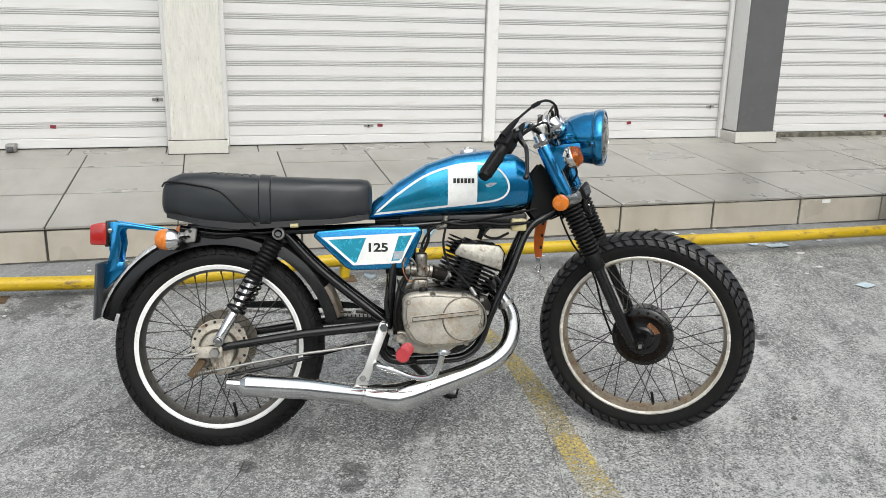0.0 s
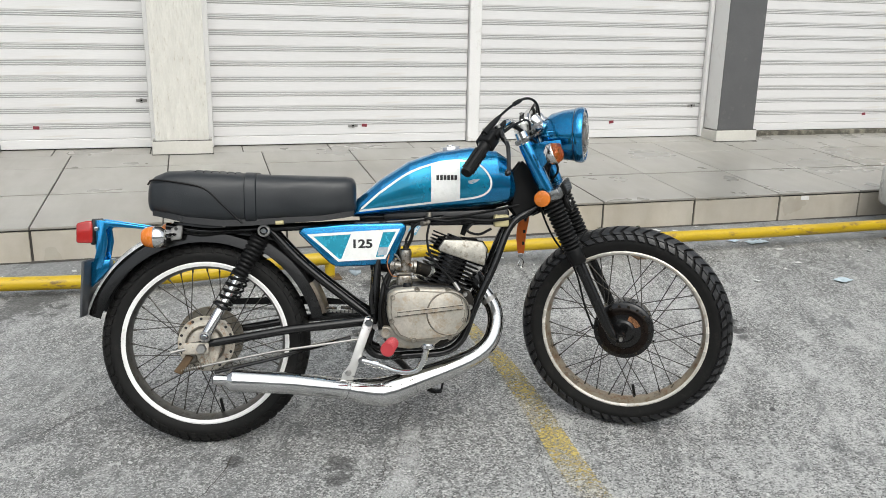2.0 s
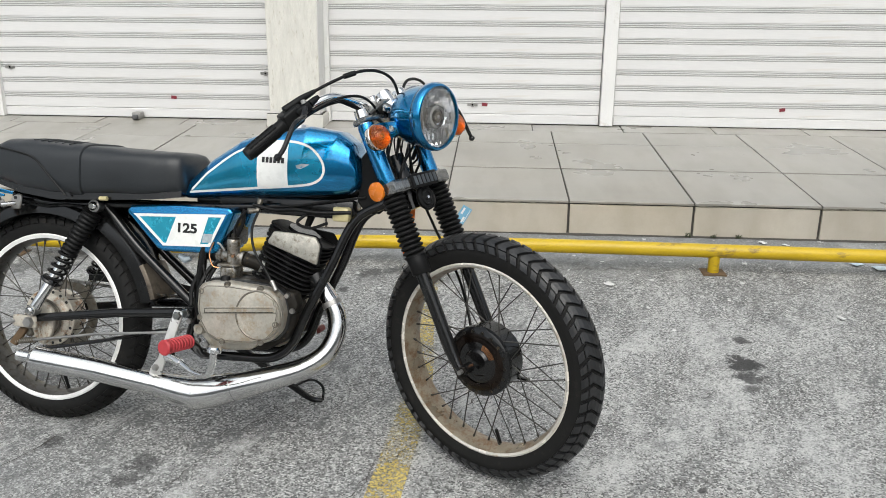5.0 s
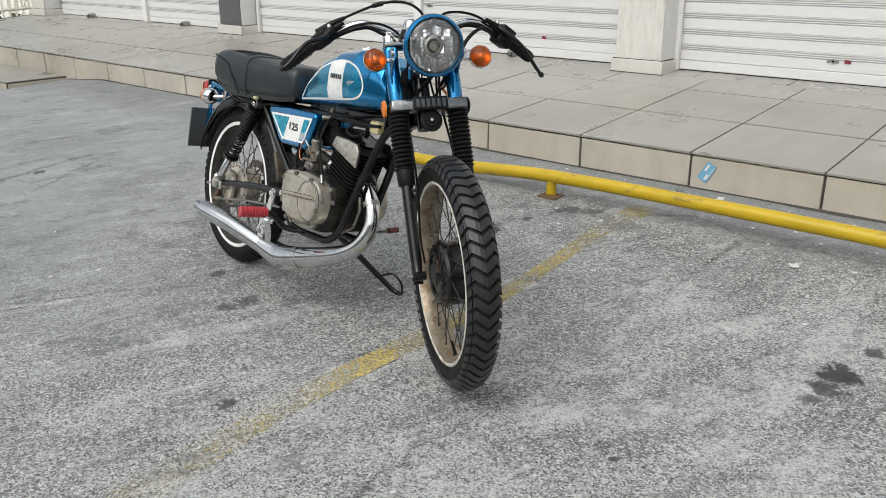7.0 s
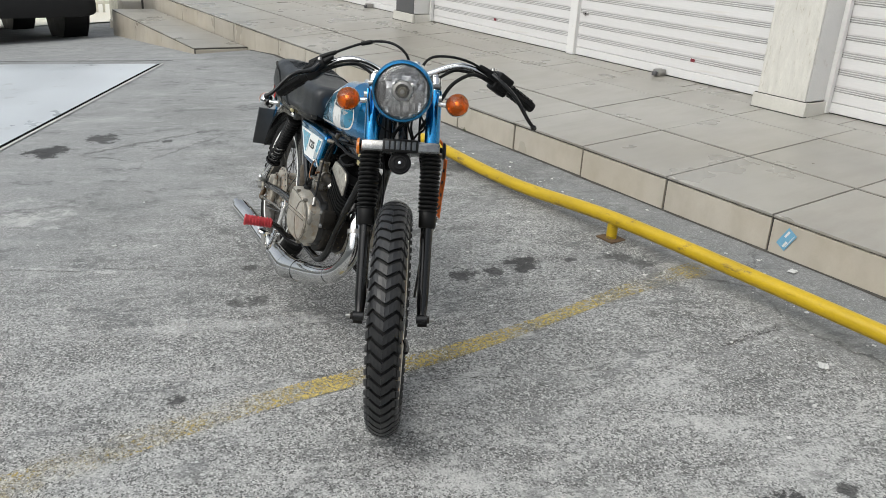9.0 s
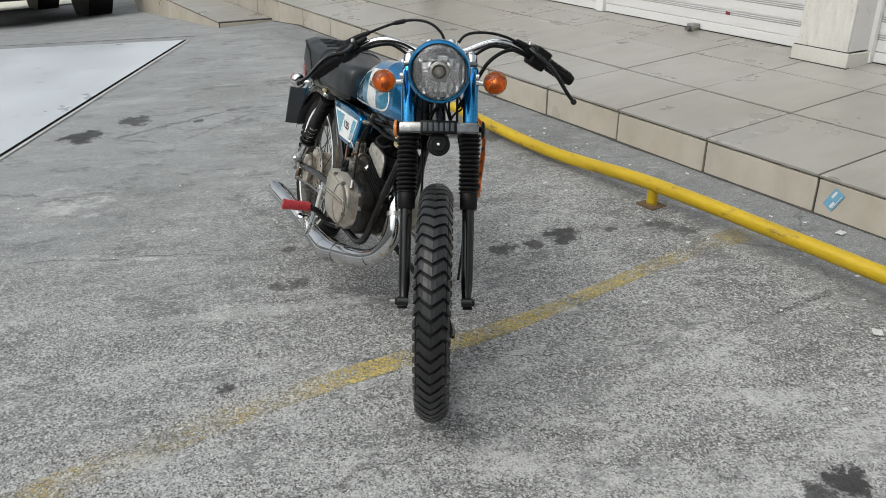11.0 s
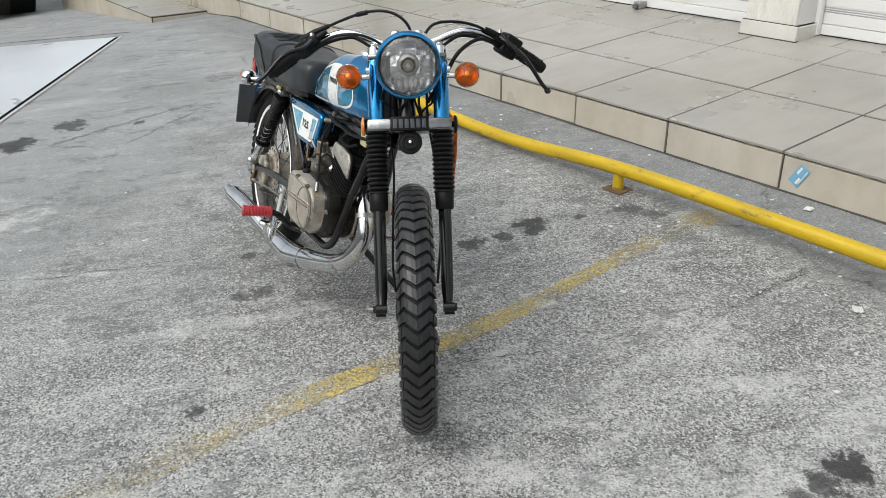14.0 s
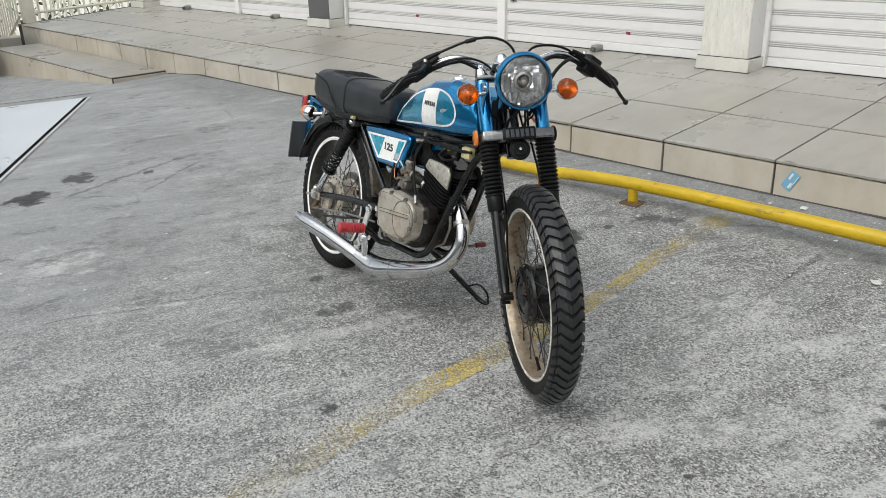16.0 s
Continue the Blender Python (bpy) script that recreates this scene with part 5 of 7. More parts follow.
            lathe([(0.0, 0.0), (0.0042, 0.0), (0.0042, 0.0012), (0.0, 0.0012)], (c[0] + 0.0740 * math.cos(a), -0.0340, c[2] + 0.0740 * math.sin(a)), (0, -1, 0), 10, holes)
        tagged(part("spoke_holes", put(holes), DECAL_BLACK, rim), kind="stuff")
        for k in range(6):
            a = k * math.pi / 3
            rib = tube([Vector(c) + Vector((0.03 * math.cos(a), -0.052, 0.03 * math.sin(a))), Vector(c) + Vector((0.055 * math.cos(a), -0.046, 0.055 * math.sin(a)))], 0.004, 6)
            part("hub_rib", put(rib), HUB, rim)
    # spokes cross in pairs from both flanges
    for k in range(36):
        s = 1 if k % 2 else -1
        lead = 1 if (k // 2) % 2 else -1
        a = 2 * math.pi * k / 36
        b = a + lead * radians(26 if front else 34)
        rh = 0.088 if front else 0.064
        p = Vector(c) + Vector((rh * math.cos(b), s * 0.024, rh * math.sin(b)))
        q = Vector(c) + Vector(((ri - 0.002) * math.cos(a), s * 0.004, (ri - 0.002) * math.sin(a)))
        sp = tube([p, p.lerp(q, 0.93), p.lerp(q, 0.935), q], [0.0016, 0.0016, 0.0028, 0.0028], 6)
        part("spoke", put(sp), SPOKE, rim)
    valve = tube([Vector(c) + Vector((0.04, 0, -ri + 0.01)), Vector(c) + Vector((0.034, -0.01, -ri + 0.05))], 0.0045, 8)
    part("valve", put(valve), RUBBER, rim)
    return rim


def gaiter(p, q, r0, r1, folds, sides=18, deep=0.0036):
    """A rubber bellows between two places."""
    p, q = Vector(p), Vector(q)
    prof = []
    n = folds * 6
    for k in range(n + 1):
        t = k / n
        base = r0 + (r1 - r0) * t
        prof.append((base + deep * (2 * abs(math.cos(t * folds * math.pi)) ** 0.8 - 1) - 0.002, (q - p).length * t))
    prof = [(0.0, 0.0)] + prof + [(0.0, (q - p).length)]
    return lathe(prof, p, q - p, sides)


def coil(p, q, r, wire, turns):
    p, q = Vector(p), Vector(q)
    d = (q - p).normalized()
    u = d.cross((0, 1, 0)).normalized()
    w = d.cross(u)
    n = turns * 14
    return tube([p.lerp(q, k / n) + (u * math.cos(2 * math.pi * turns * k / n) + w * math.sin(2 * math.pi * turns * k / n)) * r for k in range(n + 1)], wire, 7)


def inside(poly, x, z):
    hit = False
    for (x0, z0), (x1, z1) in zip(poly, poly[1:] + poly[:1]):
        if (z0 > z) != (z1 > z) and x < (x1 - x0) * (z - z0) / (z1 - z0) + x0:
            hit = not hit
    return hit


def fuel_tank(bike):
    """A teardrop tank; white pinstripe, white band and lighter field are painted on its sides."""
    tx = [0.430, 0.445, 0.511, 0.595, 0.679, 0.780, 0.857, 0.895, 0.912, 0.918]
    top = [0.690, 0.722, 0.778, 0.831, 0.860, 0.874, 0.864, 0.838, 0.790, 0.750]
    low = [0.668, 0.668, 0.674, 0.681, 0.686, 0.692, 0.700, 0.708, 0.722, 0.738]
    half = [0.046, 0.054, 0.074, 0.088, 0.096, 0.096, 0.081, 0.068, 0.056, 0.044]
    xs = np.concatenate([np.linspace(0.430, 0.445, 5)[:-1], np.linspace(0.445, 0.895, 230), np.linspace(0.895, 0.918, 10)[1:]])
    field = [(0.448, 0.686), (0.507, 0.738), (0.587, 0.793), (0.656, 0.820), (0.715, 0.831), (0.768, 0.829), (0.806, 0.814), (0.832, 0.781), (0.832, 0.750), (0.806, 0.729), (0.752, 0.719), (0.656, 0.709)]
    field = [(v.x, v.z) for v in glide([(x, 0, z) for x, z in field[1:]], 5)] + [field[0]]
    bm = bmesh.new()
    n = 260
    rows = []
    for x in xs:
        t, l, h = (float(np.interp(x, tx, v)) for v in (top, low, half))
        mid, tall = (t + l) / 2, (t - l) / 2
        ring = []
        for k in range(n):
            a = 2 * math.pi * k / n
            ca, sa = math.cos(a), math.sin(a)
            y = h * math.copysign(abs(sa) ** 0.42, sa)
            z = mid + tall * math.copysign(abs(ca) ** 0.62, ca)
            if z > mid:
                y *= 1.0 - 0.12 * ((z - mid) / max(tall, 1e-4)) ** 2
            else:
                y *= 1.0 - 0.08 * ((mid - z) / max(tall, 1e-4)) ** 2
            ring.append(bm.verts.new((x, y, z)))
        rows.append(ring)
    for a, b in zip(rows, rows[1:]):
        for k in range(n):
            j = (k + 1) % n
            f = bm.faces.new((a[k], a[j], b[j], b[k]))
            cc = f.calc_center_median()
            if abs(cc.y) > 0.035:
                if inside(field, cc.x, cc.z):
                    f.material_index = 1 if 0.658 < cc.x < 0.742 else 2
    bm.faces.new(rows[0][::-1])
    bm.faces.new(rows[-1])
    tank = part("fuel_tank", bm, [BLUE, DECAL_WHITE, BLUE_FIELD], bike, "blue metallic tank with white pinstripe and white band", sharp=70)
    cap = lathe([(0.0, 0.017), (0.012, 0.017), (0.014, 0.014), (0.026, 0.013), (0.031, 0.010), (0.033, 0.004), (0.036, 0.001), (0.036, -0.010)], (0.724, 0, 0.864), (-0.10, 0, 1), 32)
    part("filler_cap", cap, CHROME, tank, "chrome filler cap")
    def skin(x, z):
        t, l, h = (float(np.interp(x, tx, v)) for v in (top, low, half))
        mid, tall = (t + l) / 2, (t - l) / 2
        k = (z - mid) / tall
        y = h * (1 - min(1.0, abs(k)) ** 3.226) ** 0.21
        return y * (1.0 - (0.12 if k > 0 else 0.08) * k * k)

    def decal(name, pts, s, material, label=""):
        bm = bmesh.new()
        bm.faces.new([bm.verts.new((x, s * (skin(x, z) + 0.0008), z)) for x, z in pts])
        part(name, bm, material, tank, label, smooth=False)
    for s in (-1, 1):
        # maker's word as plain bars on the white band
        for k in range(6):
            x = 0.672 + 0.0105 * k
            decal("word_bar", [(x, 0.775), (x + 0.008, 0.7755), (x + 0.008, 0.7895), (x, 0.789)], s, DECAL_BLACK)
        decal("emblem", [(0.764, 0.772), (0.780, 0.777), (0.800, 0.777), (0.792, 0.771), (0.778, 0.764), (0.768, 0.765)], s, DECAL_PALE, "pale worn emblem")
    # white pinstripe that borders the field, laid over the painted edge
    line = [Vector((x, z)) for x, z in field]
    line = [line[k].lerp(line[(k + 1) % len(line)], u / 6) for k in range(len(line)) for u in range(6)]
    for s in (-1, 1):
        bm = bmesh.new()
        rows = []
        for k, q in enumerate(line):
            d = (line[(k + 1) % len(line)] - line[k - 1]).normalized()
            side = Vector((-d.y, d.x))
            row = []
            for w in (-0.0030, 0.0, 0.0030):
                v = q + side * w
                row.append(bm.verts.new((v.x, s * (skin(v.x, v.y) + 0.0009), v.y)))
            rows.append(row)
        for a, b in zip(rows, rows[1:] + rows[:1]):
            for i in (0, 1):
                bm.faces.new((a[i], a[i + 1], b[i + 1], b[i]))
        part("pinstripe", bm, DECAL_WHITE, tank, "white pinstripe")


def side_panel(bike, s):
    y0, y1 = s * 0.026, s * 0.078
    outer = [(0.272, 0.624), (0.284, 0.641), (0.411, 0.650), (0.574, 0.652), (0.587, 0.642), (0.584, 0.626), (0.545, 0.538), (0.532, 0.528), (0.384, 0.524), (0.365, 0.532)]
    p = part("side_panel", slab(outer, y0, y1, 0.012, 4), BLUE, bike, "blue metallic side panel with white bordered emblem")
    inner = [(0.297, 0.620), (0.567, 0.634), (0.523, 0.546), (0.386, 0.540)]
    mid = Vector((sum(v[0] for v in inner) / 4, sum(v[1] for v in inner) / 4))
    small = []
    for k in range(4):
        a, b, c = Vector(inner[k - 1]), Vector(inner[k]), Vector(inner[(k + 1) % 4])
        u, w = (a - b).normalized(), (c - b).normalized()
        small.append(b + (u + w).normalized() * (0.0075 / max(0.25, math.sin(u.angle(w) / 2))))
    ya, yb = s * 0.0775, s * 0.0792
    bm = bmesh.new()
    for k in range(4):
        j = (k + 1) % 4
        slab([inner[k], inner[j], tuple(small[j]), tuple(small[k])], ya, yb, 0.0, 1, bm)
    part("border_stripe", bm, DECAL_WHITE, p, "white border stripe", smooth=False)
    part("light_field", slab([tuple(v) for v in small], ya, s * 0.0786, 0.0, 1), FOIL, p, "lighter blue field", smooth=False)
    part("number_field", slab([(0.425, 0.6225), (0.518, 0.6275), (0.494, 0.549), (0.394, 0.5445)], ya, s * 0.0797, 0.0, 1), DECAL_WHITE, p, "white number field", smooth=False)
    part("small_emblem", slab([(0.500, 0.556), (0.526, 0.558), (0.532, 0.580), (0.504, 0.580)], ya, s * 0.0799, 0.0, 1), DECAL_PALE, p, smooth=False)
    m = Matrix.Translation((0.455, s * 0.0801, 0.590)) @ Matrix.Rotation(radians(90), 4, "X") @ Matrix.Diagonal((1.25, 1, 1, 1))
    if s > 0:
        m = Matrix.Translation((0.455, 0.0801, 0.590)) @ Matrix.Rotation(radians(180), 4, "Z") @ Matrix.Rotation(radians(90), 4, "X") @ Matrix.Diagonal((1.25, 1, 1, 1))
    lettering("number", "125", 0.034, m, DECAL_BLACK, p, "black number 125")


def seat(bike):
    xs = [-0.147, -0.143, -0.128, -0.09, -0.03, 0.06, 0.146, 0.25, 0.35, 0.41, 0.433, 0.441]
    top = [0.735, 0.760, 0.788, 0.802, 0.805, 0.800, 0.795, 0.791, 0.788, 0.787, 0.782, 0.765]
    low = [0.700, 0.690, 0.682, 0.674, 0.660, 0.650, 0.652, 0.658, 0.664, 0.672, 0.676, 0.690]
    half = [0.056, 0.080, 0.102, 0.114, 0.120, 0.120, 0.116, 0.110, 0.102, 0.092, 0.083, 0.066]
    rings = []
    for x in np.concatenate([np.linspace(-0.147, -0.09, 8)[:-1], np.linspace(-0.09, 0.41, 44), np.linspace(0.41, 0.441, 6)[1:]]):
        t, l, h = (float(np.interp(x, xs, v)) for v in (top, low, half))
        ring = []
        for k in range(36):
            a = 2 * math.pi * k / 36
            ca, sa = math.cos(a), math.sin(a)
            y = h * math.copysign(abs(sa) ** 0.45, sa)
            z = (t + l) / 2 + (t - l) / 2 * math.copysign(abs(ca) ** 0.55, ca)
            # soft dents and folds in the cover
            y += 0.002 * noise.noise(Vector((x * 14, a * 2, 1.0)))
            z += 0.0015 * noise.noise(Vector((x * 18, a * 2, 5.0)))
            ring.append((x, y, z))
        rings.append(ring)
    st = part("seat", loft(rings), VINYL, bike, "long black vinyl seat with a cross strap", sharp=70)
    strap = []
    for x in (0.126, 0.129, 0.143, 0.157, 0.160):
        t, l, h = (float(np.interp(x, xs, v)) for v in (top, low, half))
        lift = 0.004 if 0.127 < x < 0.159 else 0.0
        strap.append([(x, (h + lift) * math.copysign(abs(math.sin(a)) ** 0.45, math.sin(a)), (t + l) / 2 + ((t - l) / 2 + lift) * math.copysign(abs(math.cos(a)) ** 0.55, math.cos(a))) for a in (2 * math.pi * k / 36 for k in range(36))])
    part("strap", loft(strap), VINYL, st, "black strap across the seat", sharp=50)
    for s in (-1, 1):
        seam = glide([(-0.143, s * 0.070, 0.765), (-0.118, s * 0.106, 0.777), (-0.04, s * 0.120, 0.768), (0.02, s * 0.1215, 0.752), (0.07, s * 0.121, 0.705), (0.118, s * 0.118, 0.657)], 8)
        part("piping", tube(seam, 0.0028, 6), RUBBER, st)
    pleats = bmesh.new()
    for k in range(6):
        x = -0.01 + 0.022 * k
        tube([(x, y, float(np.interp(x, xs, top)) + 0.001 - 0.01 * (y / 0.1) ** 4) for y in np.linspace(-0.082, 0.082, 9)], 0.0020, 6, pleats)
    part("pleats", pleats, VINYL, st)
    part("base_pan", loft([[(x, -h * 0.88, l - 0.004), (x, h * 0.88, l - 0.004), (x, h * 0.86, l + 0.02), (x, -h * 0.86, l + 0.02)] for x, l, h in zip(xs[2:-1], low[2:-1], half[2:-1])]), BLACK, st)


def arc_band(c, r, a0, a1, half, drop, thick=0.0018, n=40):
    """A mudguard: a curved strip round the wheel with turned-down sides."""
    rings = []
    for a in np.linspace(radians(a0), radians(a1), n):
        ring = []
        prof = [(-half, -drop), (-half * 0.92, -drop * 0.35), (-half * 0.6, 0.0), (0, 0.006), (half * 0.6, 0.0), (half * 0.92, -drop * 0.35), (half, -drop)]
        for y, d in prof + [(y, d - thick) for y, d in prof[::-1]]:
            ring.append((c[0] + (r + d) * math.cos(a), y, c[2] + (r + d) * math.sin(a)))
        rings.append(ring)
    return loft(rings)


def rear_end(bike):
    c = (0, 0, 0.301)
    part("rear_mudguard", arc_band(c, 0.346, 90, 165, 0.046, 0.008), FENDER_GREY, bike, "scuffed steel rear mudguard")
    part("mudguard_lining", arc_band(c, 0.340, 60, 164, 0.057, 0.040), BLACK, bike, "black side flanges of the rear mudguard")
    # blue tail bracket, lamp and plate
    arm = slab([(-0.300, 0.664), (-0.285, 0.664), (-0.150, 0.643), (-0.150, 0.636), (-0.262, 0.646), (-0.272, 0.636), (-0.268, 0.600), (-0.276, 0.560), (-0.285, 0.528), (-0.314, 0.518), (-0.300, 0.575), (-0.296, 0.622)], -0.036, -0.030, 0.002, 2)
    t = part("tail_bracket", arm, BLUE, bike, "blue metallic tail bracket")
    part("bracket_side", slab([(-0.300, 0.664), (-0.285, 0.664), (-0.150, 0.643), (-0.150, 0.636), (-0.262, 0.646), (-0.272, 0.636), (-0.268, 0.600), (-0.276, 0.560), (-0.285, 0.528), (-0.314, 0.518), (-0.300, 0.575), (-0.296, 0.622)], 0.030, 0.036, 0.002, 2), BLUE, t)
    part("bracket_back", box(-0.304, -0.296, -0.029, 0.029, 0.580, 0.660, 0.003), BLUE, t)
    part("tail_lamp", slab([(-0.352, 0.600), (-0.350, 0.656), (-0.316, 0.664), (-0.304, 0.660), (-0.306, 0.598)], -0.045, 0.045, 0.008, 3), RED_LENS, bike, "red tail lamp")
    part("lamp_base", slab([(-0.312, 0.594), (-0.308, 0.668), (-0.298, 0.668), (-0.300, 0.594)], -0.042, 0.042, 0.003, 2), BLACK, bike)
    plate = slab([(-0.322, 0.552), (-0.315, 0.552), (-0.325, 0.394), (-0.332, 0.394)], -0.098, 0.098, 0.002, 1)
    part("number_plate", plate, PLATE_GREY, bike, "grey back of the number plate, without markings")
    part("plate_bracket", slab([(-0.316, 0.545), (-0.262, 0.552), (-0.268, 0.520), (-0.318, 0.470)], -0.034, 0.034, 0.004, 2), BLUE, bike, "blue metallic bracket behind the plate")
    part("plate_bolt", lathe([(0.0, 0.006), (0.006, 0.005), (0.008, 0.0)], (-0.296, -0.037, 0.640), (0, -1, 0), 10), CHROME, bike)
    for s in (-1, 1):
        k = part("rear_indicator", lathe([(0.0, -0.030), (0.018, -0.029), (0.027, -0.020), (0.030, -0.004), (0.030, 0.004)], (-0.122, s * 0.118, 0.619), (1, 0, 0), 28), AMBER_SOLID, bike, "amber rear indicator with a chrome back")
        part("back", lathe([(0.030, 0.003), (0.031, 0.006), (0.029, 0.020), (0.020, 0.032), (0.0, 0.036)], (-0.122, s * 0.118, 0.619), (1, 0, 0), 28), CHROME, k, "chrome back")
        part("stalk", tube([(-0.092, s * 0.114, 0.619), (-0.070, s * 0.085, 0.624)], 0.007, 10), CHROME, k)
        part("mount", slab([(-0.082, 0.606), (-0.082, 0.640), (-0.060, 0.652), (-0.046, 0.648), (-0.052, 0.610)], s * 0.080, s * 0.088, 0.003, 1), STEEL, k)
        part("mount_hole", lathe([(0.0, 0.0), (0.005, 0.0), (0.005, 0.002), (0.0, 0.002)], (-0.066, s * 0.0875, 0.640), (0, s, 0), 10), DECAL_BLACK, k)
        # grab rail tubes and seat rails
        part("seat_rail", tube(glide([(-0.10, s * 0.050, 0.646), (0.02, s * 0.052, 0.630), (0.17, s * 0.048, 0.636), (0.34, s * 0.046, 0.642), (0.52, s * 0.042, 0.650), (0.70, s * 0.03, 0.663)], 6), 0.010, 12), BLACK, bike, "black steel seat rail")
        part("rear_downtube", tube(glide([(0.19, s * 0.046, 0.632), (0.285, s * 0.044, 0.530), (0.42, s * 0.048, 0.418), (0.50, s * 0.056, 0.358)], 6), 0.013, 12), BLACK, bike, "black steel frame tube")
        # swing arm
        part("swing_arm", tube([(0.485, s * 0.085, 0.368), (0.25, s * 0.092, 0.347), (0.03, s * 0.095, 0.314), (-0.04, s * 0.095, 0.304)], [0.0135, 0.0115, 0.0105, 0.010], 12, flat=1.1), BLACK, bike, "black steel swing arm")
        # shock absorber
        lo, hi = Vector((0.010, s * 0.108, 0.335)), Vector((0.176, s * 0.068, 0.632))
        d = hi - lo
        sh = part("shock_absorber", gaiter(lo + d * 0.56, lo + d * 0.93, 0.0235, 0.0270, 10, 20, 0.0024), RUBBER, bike, "shock absorber with black spring and chrome body")
        part("body", tube([lo + d * 0.03, lo + d * 0.25, lo + d * 0.26, lo + d * 0.56], [0.0145, 0.0145, 0.0125, 0.0125], 18), CHROME, sh, "chrome shock body")
        part("spring", coil(lo + d * 0.30, lo + d * 0.58, 0.0220, 0.0038, 5), RUBBER, sh, "black coil spring")
        part("spring_seat", lathe([(0.014, -0.004), (0.028, -0.004), (0.030, 0.0), (0.028, 0.005), (0.014, 0.006)], lo + d * 0.285, d, 24), BLACK, sh)
        for q, r in ((lo, 0.015), (hi, 0.017)):
            part("eye", lathe([(0.0, -0.013), (r, -0.013), (r + 0.002, 0.0), (r, 0.013), (0.0, 0.013)], q, (0, 1, 0), 20), STEEL, sh)
            part("nut", lathe([(0.0, 0.024), (0.007, 0.024), (0.0115, 0.020), (0.0125, 0.015), (0.0125, 0.011)], q, (0, s, 0), 12), CHROME, sh)
        # axle end, adjuster
        part("axle_adjuster", box(-0.055, 0.02, s * 0.108 - 0.005, s * 0.108 + 0.005, 0.284, 0.318, 0.006), HUB, bike, "stained chain adjuster")
        part("axle_nut", lathe([(0.0, 0.125), (0.013, 0.125), (0.015, 0.121), (0.015, 0.111)], (0, 0, 0.301), (0, s, 0), 6), STEEL, bike)
    part("adjuster_bolt", tube([(-0.045, -0.112, 0.300), (-0.085, -0.114, 0.292)], 0.0045, 8), STEEL, bike)
    for s in (-1, 1):
        tail = part("tail_frame", slab([(-0.085, 0.655), (-0.060, 0.600), (-0.010, 0.612), (0.060, 0.625), (0.140, 0.612), (0.205, 0.600), (0.215, 0.650), (0.100, 0.660)], s * 0.038, s * 0.046, 0.003, 2), BLACK, bike, "black pressed-steel tail frame under the seat")
        for x, z in ((-0.030, 0.640), (0.060, 0.646), (0.150, 0.640)):
            part("frame_bolt", lathe([(0.0, 0.006), (0.005, 0.006), (0.006, 0.0)], (x, s * 0.0455, z), (0, s, 0), 6), STEEL, tail)
        part("wire", tube(glide([(-0.07, s * 0.062, 0.632), (0.00, s * 0.064, 0.620), (0.08, s * 0.062, 0.630), (0.15, s * 0.058, 0.622)], 6), 0.003, 6), RUBBER, tail)
    # brake lever on the rear hub, rod, torque arm
    part("brake_lever", slab([(-0.046, 0.282), (-0.026, 0.272), (-0.062, 0.222), (-0.084, 0.232)], -0.094, -0.079, 0.005, 3), RUST, bike, "rusty brake lever")
    wedge = [(-0.052, 0.318), (-0.030, 0.352), (0.010, 0.362), (0.046, 0.340), (0.056, 0.300), (0.046, 0.262), (0.034, 0.232), (0.014, 0.216), (-0.006, 0.226), (-0.022, 0.256), (-0.046, 0.278)]
    wedge = [(x * 0.86, 0.301 + (z - 0.301) * 0.86) for x, z in wedge]
    bp = part("brake_plate", slab(wedge, -0.058, -0.076, 0.006, 3), HUB, bike, "rust-stained cream brake plate")
    for x0, z0, x1, z1 in ((0.000, 0.282, 0.010, 0.238), (0.016, 0.284, 0.024, 0.244), (-0.017, 0.286, -0.004, 0.244), (-0.028, 0.300, -0.038, 0.290)):
        part("cast_rib", tube([(x0, -0.077, z0), (x1, -0.077, z1)], 0.0035, 6), HUB, bp)
    part("hub_band", lathe([(0.050, 0.056), (0.055, 0.058), (0.057, 0.054), (0.052, 0.052)], (0, 0, 0.301), (0, -1, 0), 40, closed=True), ALLOY, bp)
    part("brake_plate_boss", lathe([(0.0, 0.0), (0.016, 0.0), (0.020, 0.012), (0.013, 0.022), (0.0, 0.024)], (-0.035, -0.058, 0.268), (0, -1, 0), 16), ALLOY, bike)
    part("brake_rod", tube([(-0.075, -0.086, 0.232), (0.20, -0.100, 0.285), (0.46, -0.105, 0.318)], 0.0038, 8), STEEL, bike, "thin steel brake rod")
    part("brake_spring", coil((-0.062, -0.086, 0.236), (0.00, -0.090, 0.247), 0.007, 0.0018, 9), ALLOY, bike)
    part("torque_arm", tube([(0.03, -0.078, 0.225), (0.20, -0.082, 0.262), (0.42, -0.085, 0.318)], 0.0095, 10, flat=0.6), BLACK, bike, "black brake torque arm")
    # chain and sprocket on the far side
    part("rear_sprocket", lathe([(0.070, 0.046), (0.098, 0.046), (0.098, 0.051), (0.070, 0.051)], (0, 0, 0.301), (0, 1, 0), 48, closed=True), ALLOY, bike, "oily steel rear sprocket")
    ch = bmesh.new()
    for zz in (0.398, 0.206):
        for k in range(40):
            t = k / 40
            x, z = 0.49 * t, zz + (0.345 + (0.025 if zz > 0.3 else -0.03) - zz) * t
            box(x, x + 0.0095, 0.043, 0.054, z - 0.004, z + 0.004, 0.0012, 1, ch)
    tagged(part("chain", ch, STEEL, bike, "oily drive chain", smooth=False), kind="stuff")
